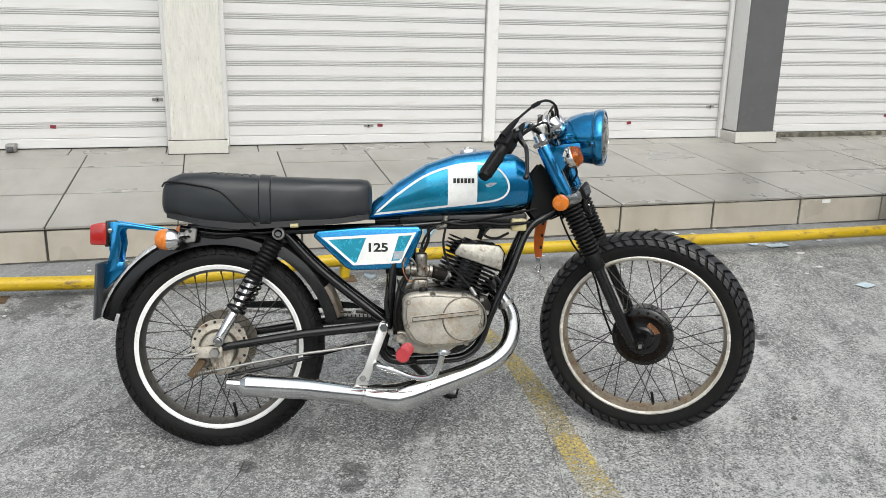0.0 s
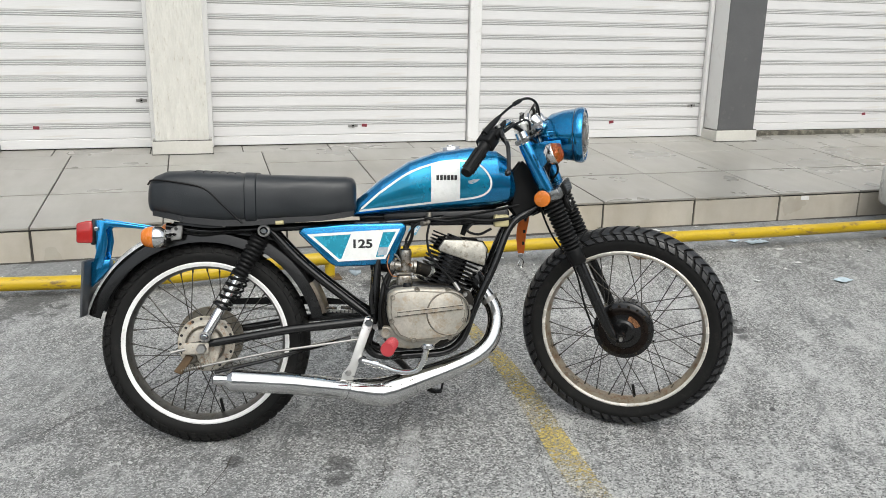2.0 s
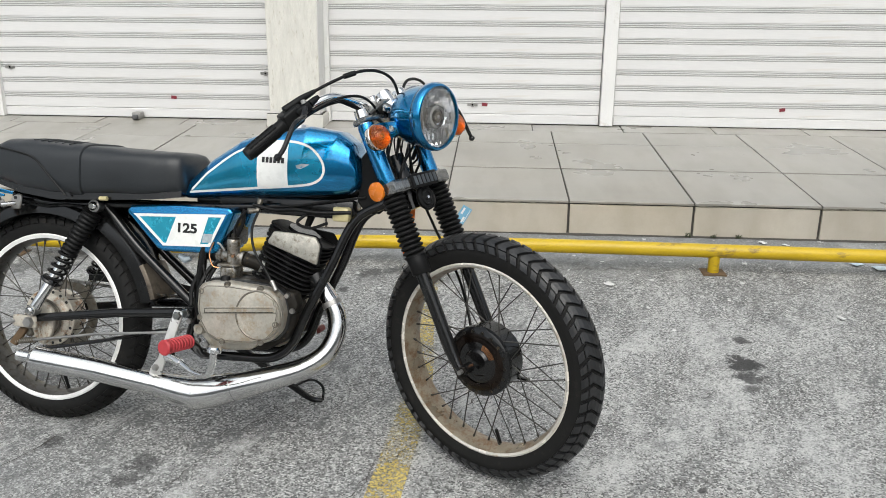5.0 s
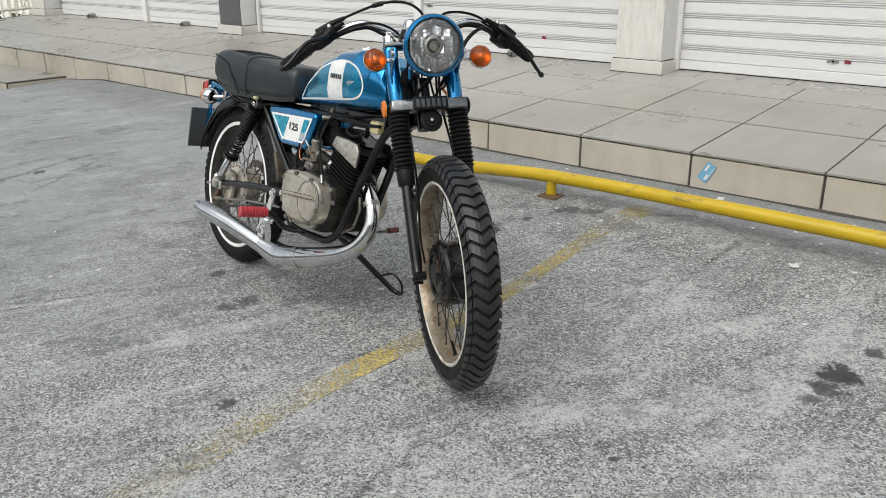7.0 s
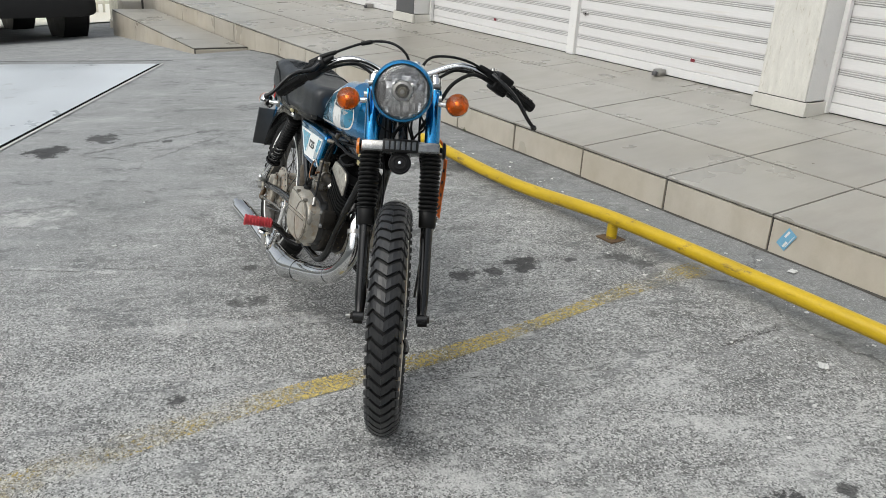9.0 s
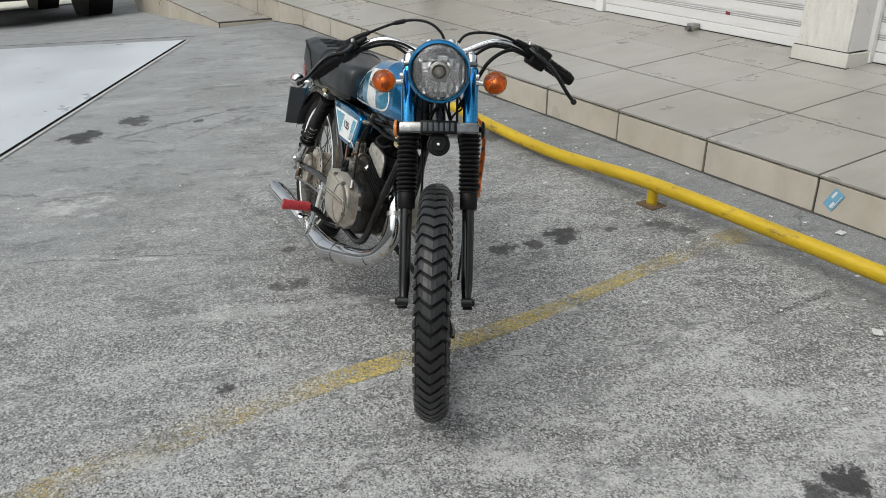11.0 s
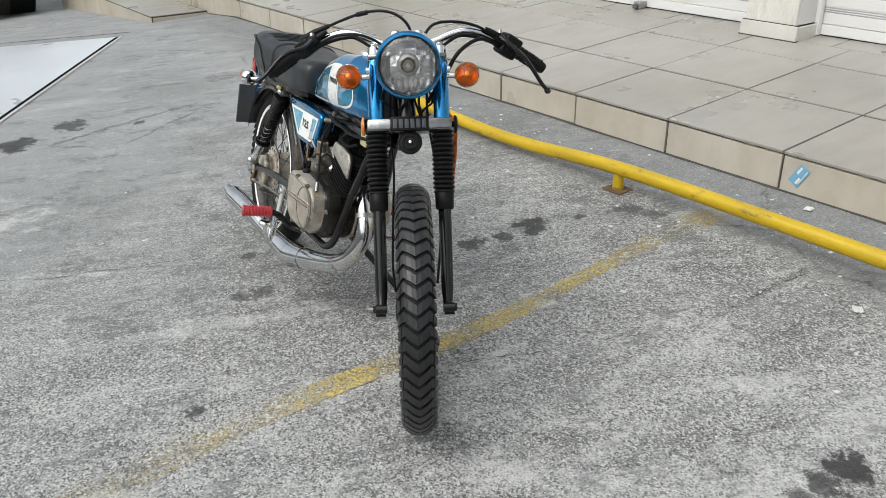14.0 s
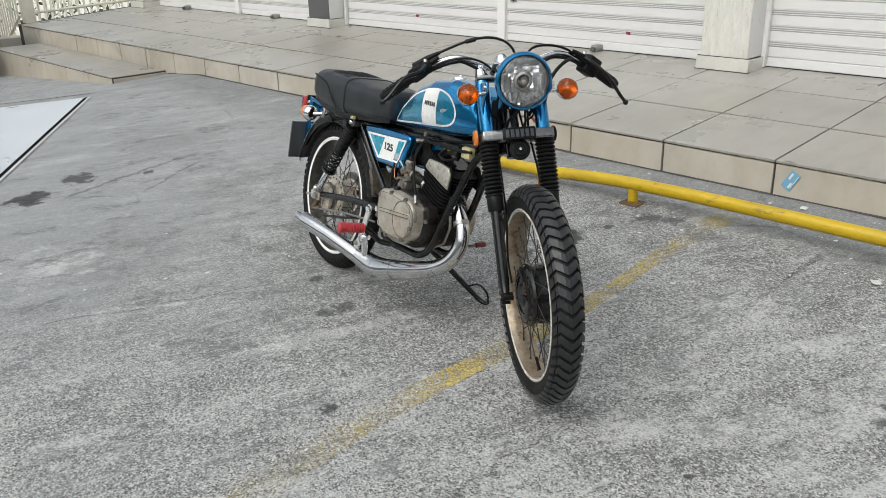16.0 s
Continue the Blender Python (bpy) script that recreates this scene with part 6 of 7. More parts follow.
    part("chain_guard", slab([(0.06, 0.402), (0.42, 0.395), (0.42, 0.408), (0.30, 0.425), (0.06, 0.420)], 0.056, 0.060, 0.001, 1), BLACK, bike, "black chain guard")
    # inner mudguard in front of the wheel
    inner = part("inner_mudguard", arc_band(c, 0.362, 13, 62, 0.058, 0.044), BLACK, bike, "black steel inner mudguard, worn to brown metal along its edge")
    part("worn_edge", arc_band(c, 0.3635, 14, 30, 0.0592, 0.014, 0.001, 16), BROWN_STEEL, inner, "dull brownish worn metal")
    for x in (0.350, 0.392):
        part("stay_bolt", tube([(x, -0.050, 0.402), (x + 0.030, -0.050, 0.400)], 0.004, 8), GRIMY, inner)


def frame_tubes(bike):
    for s in (-1, 1):
        part("down_tube", tube(glide([(0.985, s * 0.022, 0.690), (0.905, s * 0.030, 0.640), (0.848, s * 0.045, 0.514), (0.788, s * 0.052, 0.388), (0.755, s * 0.056, 0.306), (0.705, s * 0.060, 0.266), (0.62, s * 0.062, 0.258), (0.50, s * 0.066, 0.260), (0.46, s * 0.070, 0.30)], 6), 0.0120, 12), BLACK, bike, "black steel frame down tube")
        part("seat_tube", tube([(0.47, s * 0.075, 0.30), (0.487, s * 0.075, 0.37), (0.50, s * 0.070, 0.52), (0.52, s * 0.055, 0.655)], 0.012, 12), BLACK, bike)
    part("top_tube", tube([(0.45, 0, 0.665), (0.70, 0, 0.672), (0.965, 0, 0.735)], 0.020, 14), BLACK, bike, "black steel backbone tube")
    head = PIVOT + AXIS * 0.49
    part("head_tube", tube([PIVOT + AXIS * 0.415, PIVOT + AXIS * 0.560], 0.024, 20), BLACK, bike, "black steering head tube")
    part("gusset", slab([(0.93, 0.715), (0.995, 0.755), (1.035, 0.690), (0.975, 0.665)], -0.012, 0.012, 0.003, 1), BLACK, bike)
    for s in (-1, 1):
        part("head_plate", slab([(0.912, 0.800), (0.940, 0.835), (0.962, 0.815), (1.000, 0.742), (0.990, 0.692), (0.952, 0.655), (0.925, 0.665), (0.905, 0.690), (0.915, 0.740)], s * 0.018, s * 0.026, 0.003, 1), FIN_BLACK, bike, "black gusset plate at the steering head")
    part("pivot_bolt", lathe([(0.0, 0.112), (0.011, 0.112), (0.014, 0.108), (0.014, 0.100)], (0.472, 0, 0.369), (0, -1, 0), 6), CHROME, bike)
    part("battery_box", box(0.38, 0.455, -0.045, 0.045, 0.555, 0.645, 0.008), BLACK, bike, "black battery box behind the panels")
    part("air_box", box(0.46, 0.57, -0.055, 0.055, 0.545, 0.655, 0.012), BLACK, bike, "black air filter box")
    part("under_tank", box(0.52, 0.90, -0.035, 0.035, 0.640, 0.690, 0.010), BLACK, bike, "black wiring tray under the tank")


def engine(bike):
    e = part("crankcase", slab([(0.500, 0.330), (0.505, 0.440), (0.560, 0.470), (0.700, 0.470), (0.760, 0.440), (0.775, 0.380), (0.750, 0.320), (0.690, 0.285), (0.560, 0.280)], -0.085, 0.085, 0.014, 3), GRIMY, bike, "grimy dark two-stroke engine with pale side covers")
    cover = [(0.523, 0.400), (0.526, 0.450), (0.545, 0.464), (0.600, 0.468), (0.715, 0.460), (0.748, 0.440), (0.760, 0.398), (0.752, 0.352), (0.728, 0.325), (0.690, 0.313), (0.590, 0.308), (0.552, 0.325), (0.530, 0.360)]
    cv = part("clutch_cover", slab(cover, -0.080, -0.142, 0.012, 4), CASE, e, "stained alloy clutch cover")
    rim = [(0.700 + 0.062 * math.cos(a), 0.392 + 0.062 * math.sin(a)) for a in (2 * math.pi * k / 40 for k in range(41))]
    part("round_ridge", tube([(x, -0.1452, z) for x, z in rim], 0.0026, 6), ALLOY, cv)
    inset = [(0.642 + (x - 0.642) * 0.93, 0.389 + (z - 0.389) * 0.91) for x, z in cover]
    part("cover_face", slab(inset, -0.139, -0.1455, 0.004, 3), CASE, cv, "raised face of the cover")
    part("name_bar", slab([(0.545, 0.383), (0.748, 0.402), (0.748, 0.419), (0.545, 0.400)], -0.144, -0.1492, 0.0015, 1), CASE, cv, "raised bar across the cover")
    bar = [(0.552, 0.3865), (0.741, 0.4045), (0.741, 0.4155), (0.552, 0.3975)]
    part("bar_line", tube([(x, -0.1493, z) for x, z in bar + bar[:1]], 0.0009, 5), GRIMY, cv, "dark line round the raised bar")
    gasket = [(0.642 + (x - 0.642) * 1.035, 0.390 + (z - 0.390) * 1.05) for x, z in cover]
    part("gasket", slab(gasket, -0.070, -0.100, 0.003, 1), DECAL_BLACK, cv)
    for x, z in ((0.540, 0.440), (0.610, 0.462), (0.700, 0.458), (0.745, 0.372), (0.705, 0.322), (0.600, 0.316), (0.537, 0.372)):
        part("screw", lathe([(0.0, 0.1440), (0.0045, 0.1440), (0.0050, 0.1465), (0.0075, 0.1465), (0.0080, 0.140), (0.0080, 0.135)], (x, 0, z), (0, -1, 0), 12), ALLOY, cv)
    part("lower_case", slab([(0.508, 0.352), (0.518, 0.318), (0.545, 0.290), (0.590, 0.283), (0.660, 0.290), (0.690, 0.312), (0.600, 0.345)], -0.076, -0.106, 0.006, 3), CASE, e, "stained pale lower crankcase")
    part("shaft_boss", lathe([(0.0, 0.118), (0.006, 0.118), (0.0075, 0.124), (0.0120, 0.124), (0.0140, 0.118), (0.0140, 0.095)], (0.520, 0, 0.333), (0, -1, 0), 20), CASE, e, "round kick shaft boss")
    part("cover_groove", tube([(0.642 + (x - 0.642) * 0.90, -0.1458, 0.389 + (z - 0.389) * 0.875) for x, z in cover + cover[:1]], 0.0011, 5), ALLOY, cv)
    part("pump_cover", slab([(0.742, 0.405), (0.750, 0.452), (0.772, 0.450), (0.784, 0.420), (0.776, 0.392)], -0.055, -0.098, 0.006, 2), GRIMY, e, "small grimy pump cover")
    for x, z in ((0.755, 0.440), (0.770, 0.402)):
        part("boss", lathe([(0.0, 0.104), (0.006, 0.104), (0.0075, 0.098), (0.0075, 0.09)], (x, 0, z), (0, -1, 0), 12), STEEL, e)
    part("case_seam", slab([(0.505, 0.335), (0.508, 0.448), (0.560, 0.478), (0.704, 0.476), (0.768, 0.446), (0.781, 0.380), (0.756, 0.316), (0.694, 0.281), (0.560, 0.276)], -0.004, 0.004, 0.002, 1), CASE, e)
    part("filler_plug", lathe([(0.0, 0.022), (0.010, 0.020), (0.013, 0.014), (0.013, 0.0)], (0.585, -0.105, 0.458), (0, 0, 1), 16), RUBBER, e)
    part("left_cover", slab(cover, 0.080, 0.125, 0.012, 3), CASE, e, "alloy generator cover")
    # cylinder leaning forward
    base, tip = Vector((0.695, 0, 0.447)), Vector((0.757, 0, 0.600))
    up = (tip - base).normalized()
    fwd = Vector((up.z, 0, -up.x))
    part("barrel", tube([base - up * 0.02, tip], 0.045, 20), BLACK, e, "black finned cylinder")

    def fin(h, hw, depth, mat, name):
        c = base + up * h
        rings = []
        for q in (-0.0022, 0.0022):
            ring = []
            for a in (2 * math.pi * k / 28 for k in range(28)):
                ca, sa = math.cos(a), math.sin(a)
                ring.append(c + up * q + fwd * (depth * math.copysign(abs(ca) ** 0.5, ca)) + Vector((0, hw * math.copysign(abs(sa) ** 0.5, sa), 0)))
            rings.append(ring)
        part(name, loft(rings), mat, e)
    for k in range(9):
        fin(0.008 + 0.0125 * k, 0.060, 0.082, FIN_BLACK, "cylinder_fin")
    for k in range(4):
        fin(0.122 + 0.011 * k, 0.060, 0.086, FIN_BLACK, "head_fin")
    hc = base + up * 0.150
    side = [(0.680, 0.574), (0.697, 0.600), (0.765, 0.598), (0.812, 0.592), (0.826, 0.571), (0.818, 0.520), (0.752, 0.542), (0.683, 0.566)]
    for s in (-1, 1):
        back = [(0.745 + (x - 0.745) * 1.05, 0.572 + (z - 0.572) * 1.12) for x, z in side]
        part("head_side_edge", slab(back, s * 0.055, s * 0.062, 0.003, 1), FIN_BLACK, e)
        part("head_side_cover", slab(side, s * 0.057, s * 0.068, 0.005, 3), HEAD_ALLOY, e, "pale flat side cover of the cylinder head")
    plug = hc + up * 0.025
    part("spark_plug_cap", tube([plug, plug + up * 0.035, plug + up * 0.05 + fwd * -0.02], [0.008, 0.011, 0.008], 10), RUBBER, e)
    part("plug_lead", tube(glide([plug + up * 0.05 - fwd * 0.02, plug + up * 0.075 - fwd * 0.01, (0.86, -0.01, 0.655), (0.885, -0.02, 0.640)], 6), 0.0035, 8), RUBBER, e)
    # carburettor
    cb = part("carburettor", tube([(0.540, -0.050, 0.524), (0.552, -0.052, 0.524), (0.553, -0.052, 0.524), (0.605, -0.056, 0.520), (0.606, -0.056, 0.520), (0.614, -0.056, 0.519)], [0.022, 0.022, 0.017, 0.017, 0.021, 0.021], 20), CARB, bike, "stained alloy carburettor")
    part("mixing_chamber", lathe([(0.0, 0.0), (0.0165, 0.0), (0.0165, 0.046), (0.0180, 0.048), (0.0180, 0.060), (0.0160, 0.063), (0.0, 0.064)], (0.583, -0.062, 0.507), (0, 0, 1), 20), CARB, cb)
    part("chamber_cap", lathe([(0.0, 0.014), (0.006, 0.014), (0.008, 0.004), (0.0155, 0.003), (0.0160, 0.0)], (0.583, -0.062, 0.571), (0, 0, 1), 16), GRIMY, cb)
    part("cable_top", tube([(0.584, -0.062, 0.582), (0.586, -0.062, 0.604)], [0.005, 0.0035], 10), RUBBER, cb)
    part("float_bowl", box(0.556, 0.602, -0.086, -0.036, 0.462, 0.500, 0.008, 3), CARB, cb, "pale alloy float bowl")
    part("bowl_flange", box(0.551, 0.607, -0.090, -0.034, 0.499, 0.506, 0.002, 1), ALLOY, cb)
    part("bowl_plug", lathe([(0.0, 0.010), (0.007, 0.010), (0.008, 0.0)], (0.578, -0.061, 0.463), (0, 0, -1), 6), COPPER, cb)
    for x in (0.558, 0.600):
        part("bowl_screw", lathe([(0.0, 0.004), (0.0035, 0.004), (0.004, 0.0)], (x, -0.090, 0.5025), (0, -1, 0), 8), STEEL, cb)
    part("idle_screw", tube([(0.592, -0.076, 0.530), (0.596, -0.092, 0.528)], 0.0035, 8), COPPER, cb)
    part("choke_lever", tube([(0.566, -0.078, 0.540), (0.556, -0.084, 0.556), (0.548, -0.085, 0.560)], 0.0030, 8), STEEL, cb)
    part("intake_manifold", tube([(0.612, -0.056, 0.519), (0.640, -0.046, 0.510), (0.665, -0.030, 0.500)], [0.019, 0.018, 0.022], 16), GRIMY, cb, "grimy intake manifold")
    part("manifold_flange", tube([(0.650, -0.040, 0.507), (0.657, -0.036, 0.504)], 0.030, 4), ALLOY_BRIGHT, cb)
    part("intake_hose", tube([(0.49, -0.030, 0.535), (0.545, -0.050, 0.525)], [0.028, 0.023], 16), RUBBER, cb)
    part("fuel_hose", tube(glide([(0.556, -0.088, 0.495), (0.540, -0.092, 0.500), (0.528, -0.088, 0.530), (0.535, -0.080, 0.560)], 6), 0.0022, 8), COPPER, cb, "amber fuel hose")
    part("overflow_hose", tube(glide([(0.560, -0.085, 0.465), (0.540, -0.095, 0.455), (0.522, -0.095, 0.470), (0.512, -0.090, 0.500)], 6), 0.0028, 8), RUBBER, cb)
    part("wire_connector", tube([(0.418, -0.050, 0.512), (0.436, -0.050, 0.503), (0.452, -0.050, 0.508)], [0.006, 0.010, 0.006], 10), DECAL_PALE, bike, "pale blue wire connector under the side panel")
    # horn-coloured plug and regulator near the head tube
    part("ignition_coil", box(0.850, 0.895, -0.055, -0.020, 0.635, 0.672, 0.006), YELLOW_PLUG, bike, "yellowed plastic connector under the tank")
    part("fuel_tap", tube([(0.655, -0.06, 0.680), (0.650, -0.065, 0.650), (0.630, -0.080, 0.648)], 0.008, 10), ALLOY, bike)
    # kick starter
    k = part("kick_starter", tube(glide([(0.452, -0.150, 0.262), (0.49, -0.163, 0.254), (0.550, -0.190, 0.238), (0.598, -0.214, 0.243), (0.618, -0.226, 0.272), (0.628, -0.236, 0.308)], 6), [0.0080, 0.0072, 0.0075, 0.0082, 0.0088, 0.0088], 14), CHROME, bike, "bright steel kick starter lever")
    part("pedal", lathe([(0.0, 0.011), (0.015, 0.010), (0.019, 0.005), (0.018, -0.003), (0.010, -0.006), (0.0, -0.006)], (0.631, -0.239, 0.313), (0.05, 0.10, 1), 22), CHROME, k)
    part("collar", tube([(0.482, -0.161, 0.2555), (0.498, -0.166, 0.2520)], 0.0112, 14), CHROME, k)
    part("boss", lathe([(0.0, 0.0), (0.012, 0.0), (0.012, 0.02), (0.0, 0.02)], (0.452, -0.136, 0.262), (0, -1, 0), 16), CHROME, k)
    for q in ((0.505, -0.10, 0.335), (0.51, -0.10, 0.30), (0.49, -0.11, 0.352), (0.50, -0.09, 0.315), (0.530, -0.09, 0.290)):
        part("bolt", lathe([(0.0, 0.010), (0.007, 0.010), (0.008, 0.007), (0.008, 0.0)], q, (0, -1, 0), 6), STEEL, bike)


def exhaust(bike):
    path = [(0.800, -0.004, 0.474), (0.825, -0.004, 0.437), (0.853, -0.006, 0.394), (0.861, -0.013, 0.342), (0.841, -0.030, 0.286), (0.792, -0.050, 0.246), (0.720, -0.066, 0.217), (0.602, -0.086, 0.180)]
    p = part("exhaust", tube(glide(path, 7), [0.021, 0.0235, 0.0245, 0.0248, 0.0258, 0.0275, 0.0310, 0.0365], 28), EXHAUST, bike, "bright chrome two-stroke expansion exhaust")
    part("belly", tube([(0.602, -0.086, 0.180), (0.550, -0.092, 0.164), (0.505, -0.099, 0.156), (0.470, -0.108, 0.161), (0.405, -0.130, 0.177)], [0.0375, 0.0425, 0.0440, 0.0405, 0.0300], 32), EXHAUST, p, "welded expansion chamber")
    part("silencer", tube([(0.405, -0.130, 0.177), (0.398, -0.132, 0.178), (0.25, -0.163, 0.206), (0.098, -0.199, 0.228), (0.090, -0.201, 0.229), (0.078, -0.204, 0.231)], [0.0280, 0.0292, 0.0302, 0.0315, 0.0308, 0.0180], 32), EXHAUST, p, "round chrome silencer")
    part("tail_pipe", tube([(0.082, -0.203, 0.230), (0.046, -0.2085, 0.2345)], 0.0150, 18), EXHAUST, p)
    part("tail_hole", tube([(0.0465, -0.2084, 0.2344), (0.0448, -0.2088, 0.2348)], 0.0122, 16), DECAL_BLACK, p)
    for a, b, r in (((0.605, -0.0855, 0.181), (0.600, -0.0865, 0.1795), 0.0384), ((0.408, -0.129, 0.1765), (0.402, -0.1315, 0.1775), 0.0306), ((0.507, -0.0987, 0.1563), (0.503, -0.0993, 0.1560), 0.0446), ((0.796, -0.0485, 0.2480), (0.790, -0.0505, 0.2450), 0.0290)):
        part("weld", tube([a, b], r, 28), EXHAUST, p)
    part("flange", tube([(0.790, -0.004, 0.486), (0.806, -0.004, 0.462)], 0.031, 20), BLACK, p)
    part("clamp", tube([(0.838, -0.005, 0.420), (0.845, -0.006, 0.408)], 0.0266, 20), STEEL, p)
    # bracket up to the frame
    b = part("exhaust_bracket", slab([(0.461, 0.385), (0.484, 0.378), (0.480, 0.355), (0.437, 0.240), (0.425, 0.205), (0.390, 0.205), (0.395, 0.225), (0.415, 0.250)], -0.142, -0.134, 0.003, 2), ALLOY_BRIGHT, bike, "pale alloy exhaust bracket")
    part("bolt", lathe([(0.0, 0.150), (0.010, 0.150), (0.012, 0.146), (0.012, 0.140)], (0.471, 0, 0.369), (0, -1, 0), 6), CHROME, b)
    part("bolt", lathe([(0.0, 0.152), (0.007, 0.152), (0.009, 0.148), (0.009, 0.140)], (0.412, 0, 0.226), (0, -1, 0), 6), STEEL, b)


def pegs(bike):
    for s in (-1, 1):
        f = part("footpeg", tube([(0.536, s * 0.188, 0.318), (0.535, s * 0.192, 0.318), (0.520, s * 0.268, 0.317), (0.518, s * 0.276, 0.317), (0.517, s * 0.280, 0.317)], [0.012, 0.0150, 0.0160, 0.0200, 0.0170], 18), RED_RUBBER, bike, "red rubber footpeg")
        for k in range(8):
            y = s * (0.196 + 0.0098 * k)
            part("ring", lathe([(0.0160, -0.002), (0.0182, -0.001), (0.0182, 0.001), (0.0160, 0.002)], (0.5345 - 0.0019 * k, y, 0.318), (0, 1, 0), 18), RED_RUBBER, f)
        part("peg_bar", tube(glide([(0.537, s * 0.190, 0.318), (0.535, s * 0.160, 0.302), (0.535, s * 0.125, 0.270), (0.56, s * 0.09, 0.262)], 6), 0.010, 12), BLACK, f, "black peg bar")
    part("gear_lever", tube(glide([(0.60, 0.13, 0.30), (0.68, 0.145, 0.285), (0.74, 0.150, 0.30)], 6), 0.006, 10), STEEL, bike, "steel gear lever")
    part("gear_rubber", tube([(0.742, 0.150, 0.302), (0.742, 0.188, 0.304)], 0.0095, 12), BROWN_RUBBER, bike, "brownish red rubber on the gear lever")
    st = part("side_stand", tube(glide([(0.53, 0.085, 0.245), (0.59, 0.145, 0.18), (0.655, 0.215, 0.105), (0.690, 0.247, 0.070), (0.722, 0.262, 0.062)], 6), [0.012, 0.011, 0.010, 0.009, 0.008], 12), BLACK, bike, "black steel side stand")
    part("foot_loop", tube(glide([(0.650, 0.21, 0.112), (0.700, 0.222, 0.135), (0.728, 0.245, 0.110), (0.724, 0.262, 0.066)], 6), 0.004, 8), BLACK, st)


def front_end(bike):
    front_w = wheel(bike, "front_wheel", tuple(AXLE), 0.321, 0.080, RIM_DULL, True)
    for s in (-1, 1):
        l = s * 0.086
        f = part("fork_leg", turned(tube([fk(-0.006, -0.014, l), fk(0.012, -0.025, l), fk(0.05, -0.029, l), fk(0.31, -0.032, l)], [0.009, 0.0125, 0.0160, 0.0170], 20)), BLACK, bike, "black telescopic fork leg with rubber gaiter")
        part("fork_seal", turned(tube([fk(0.254, -0.032, l), fk(0.257, -0.032, l), fk(0.300, -0.033, l), fk(0.304, -0.033, l)], [0.0215, 0.0240, 0.0250, 0.0235], 24)), RUBBER, f, "smooth rubber cuff of the gaiter")
        part("gaiter", turned(gaiter(fk(0.300, -0.033, l), fk(0.460, -0.035, l), 0.0275, 0.0290, 13, 22)), RUBBER, f, "black ribbed rubber gaiter")
        part("stanchion", turned(tube([fk(0.45, -0.035, l), fk(0.668, -0.040, l)], 0.0150, 18)), CHROME, f)
        part("axle_lug", turned(tube([fk(0, 0, s * 0.072), fk(0, 0, s * 0.101)], 0.0125, 16)), BLACK, f)
        part("axle_nut", turned(tube([fk(0, 0, s * 0.098), fk(0, 0, s * 0.108)], 0.010, 6)), GRIMY, f)
        part("axle_end", turned(tube([fk(0, 0, s * 0.106), fk(0, 0, s * 0.121)], 0.0058, 10)), STEEL, f)
        part("pinch_bolt", turned(tube([fk(-0.016, -0.02, l - s * 0.010), fk(-0.016, -0.02, l + s * 0.016)], 0.005, 8)), GRIMY, f)
        # lamp ears
        ear = part("lamp_ear", turned(tube([fk(0.488, -0.036, l), fk(0.495, -0.036, l), fk(0.640, -0.040, l), fk(0.648, -0.040, l)], [0.020, 0.0215, 0.0215, 0.020], 20)), BLUE, bike, "blue metallic lamp ear on the fork")
        tab = turned_slab([(0.515, -0.030), (0.560, -0.022), (0.582, 0.018), (0.588, 0.060), (0.618, 0.062), (0.632, 0.015), (0.640, -0.030)], s * 0.092, s * 0.098, 0.0025)
        part("tab", tab, BLUE, ear)
        part("lamp_bolt", turned(tube([fk(0.604, 0.052, s * 0.096), fk(0.604, 0.052, s * 0.106)], 0.008, 12)), CHROME, ear)
        ind = part("front_indicator", turned(lathe([(0.0, 0.026), (0.016, 0.0245), (0.026, 0.017), (0.030, 0.004), (0.030, 0.0)], fk(0.591, 0.041, s * 0.150), AHEAD, 30)), AMBER, bike, "amber front indicator with a chrome back")
        part("reflector_cup", turned(lathe([(0.0, -0.004), (0.012, -0.003), (0.027, 0.004), (0.0305, 0.0045), (0.0315, 0.0), (0.029, -0.010), (0.020, -0.021), (0.0, -0.025)], fk(0.591, 0.041, s * 0.150), AHEAD, 30)), AMBER_CUP, ind)
        part("back", turned(lathe([(0.0312, 0.003), (0.0325, 0.001), (0.0310, -0.012), (0.0215, -0.0235), (0.0, -0.0275)], fk(0.591, 0.041, s * 0.150), AHEAD, 30)), CHROME, ind, "chrome back")
        part("bulb", turned(lathe([(0.0, 0.012), (0.006, 0.010), (0.008, 0.004), (0.006, -0.004)], fk(0.591, 0.041, s * 0.150), AHEAD, 12)), CHROME, ind)
        part("stalk", turned(tube([fk(0.592, 0.026, s * 0.140), fk(0.594, 0.026, s * 0.094)], 0.007, 12)), CHROME, ind)
        part("side_reflector", turned(lathe([(0.0, 0.010), (0.018, 0.009), (0.0235, 0.006), (0.0245, 0.0), (0.0, -0.002)], fk(0.480, -0.050, s * 0.118), (0, s, 0), 28)), AMBER_SOLID if s < 0 else RUBBER, bike, "round amber side reflector" if s < 0 else "round dark side reflector")
        part("reflector_stem", turned(tube([fk(0.480, -0.046, s * 0.116), fk(0.480, -0.038, s * 0.095)], 0.008, 10)), RUBBER, bike)
    # clamps and name plate
    part("lower_clamp", turned_slab([(0.458, -0.062), (0.458, 0.002), (0.492, 0.002), (0.492, -0.062)], -0.110, 0.110, 0.008), CLAMP, bike, "bare alloy lower fork clamp")
    np_ = part("name_plate", turned_slab([(0.457, 0.001), (0.457, 0.011), (0.494, 0.011), (0.494, 0.001)], -0.050, 0.050, 0.004), RUBBER, bike, "dark name plate with raised bars")
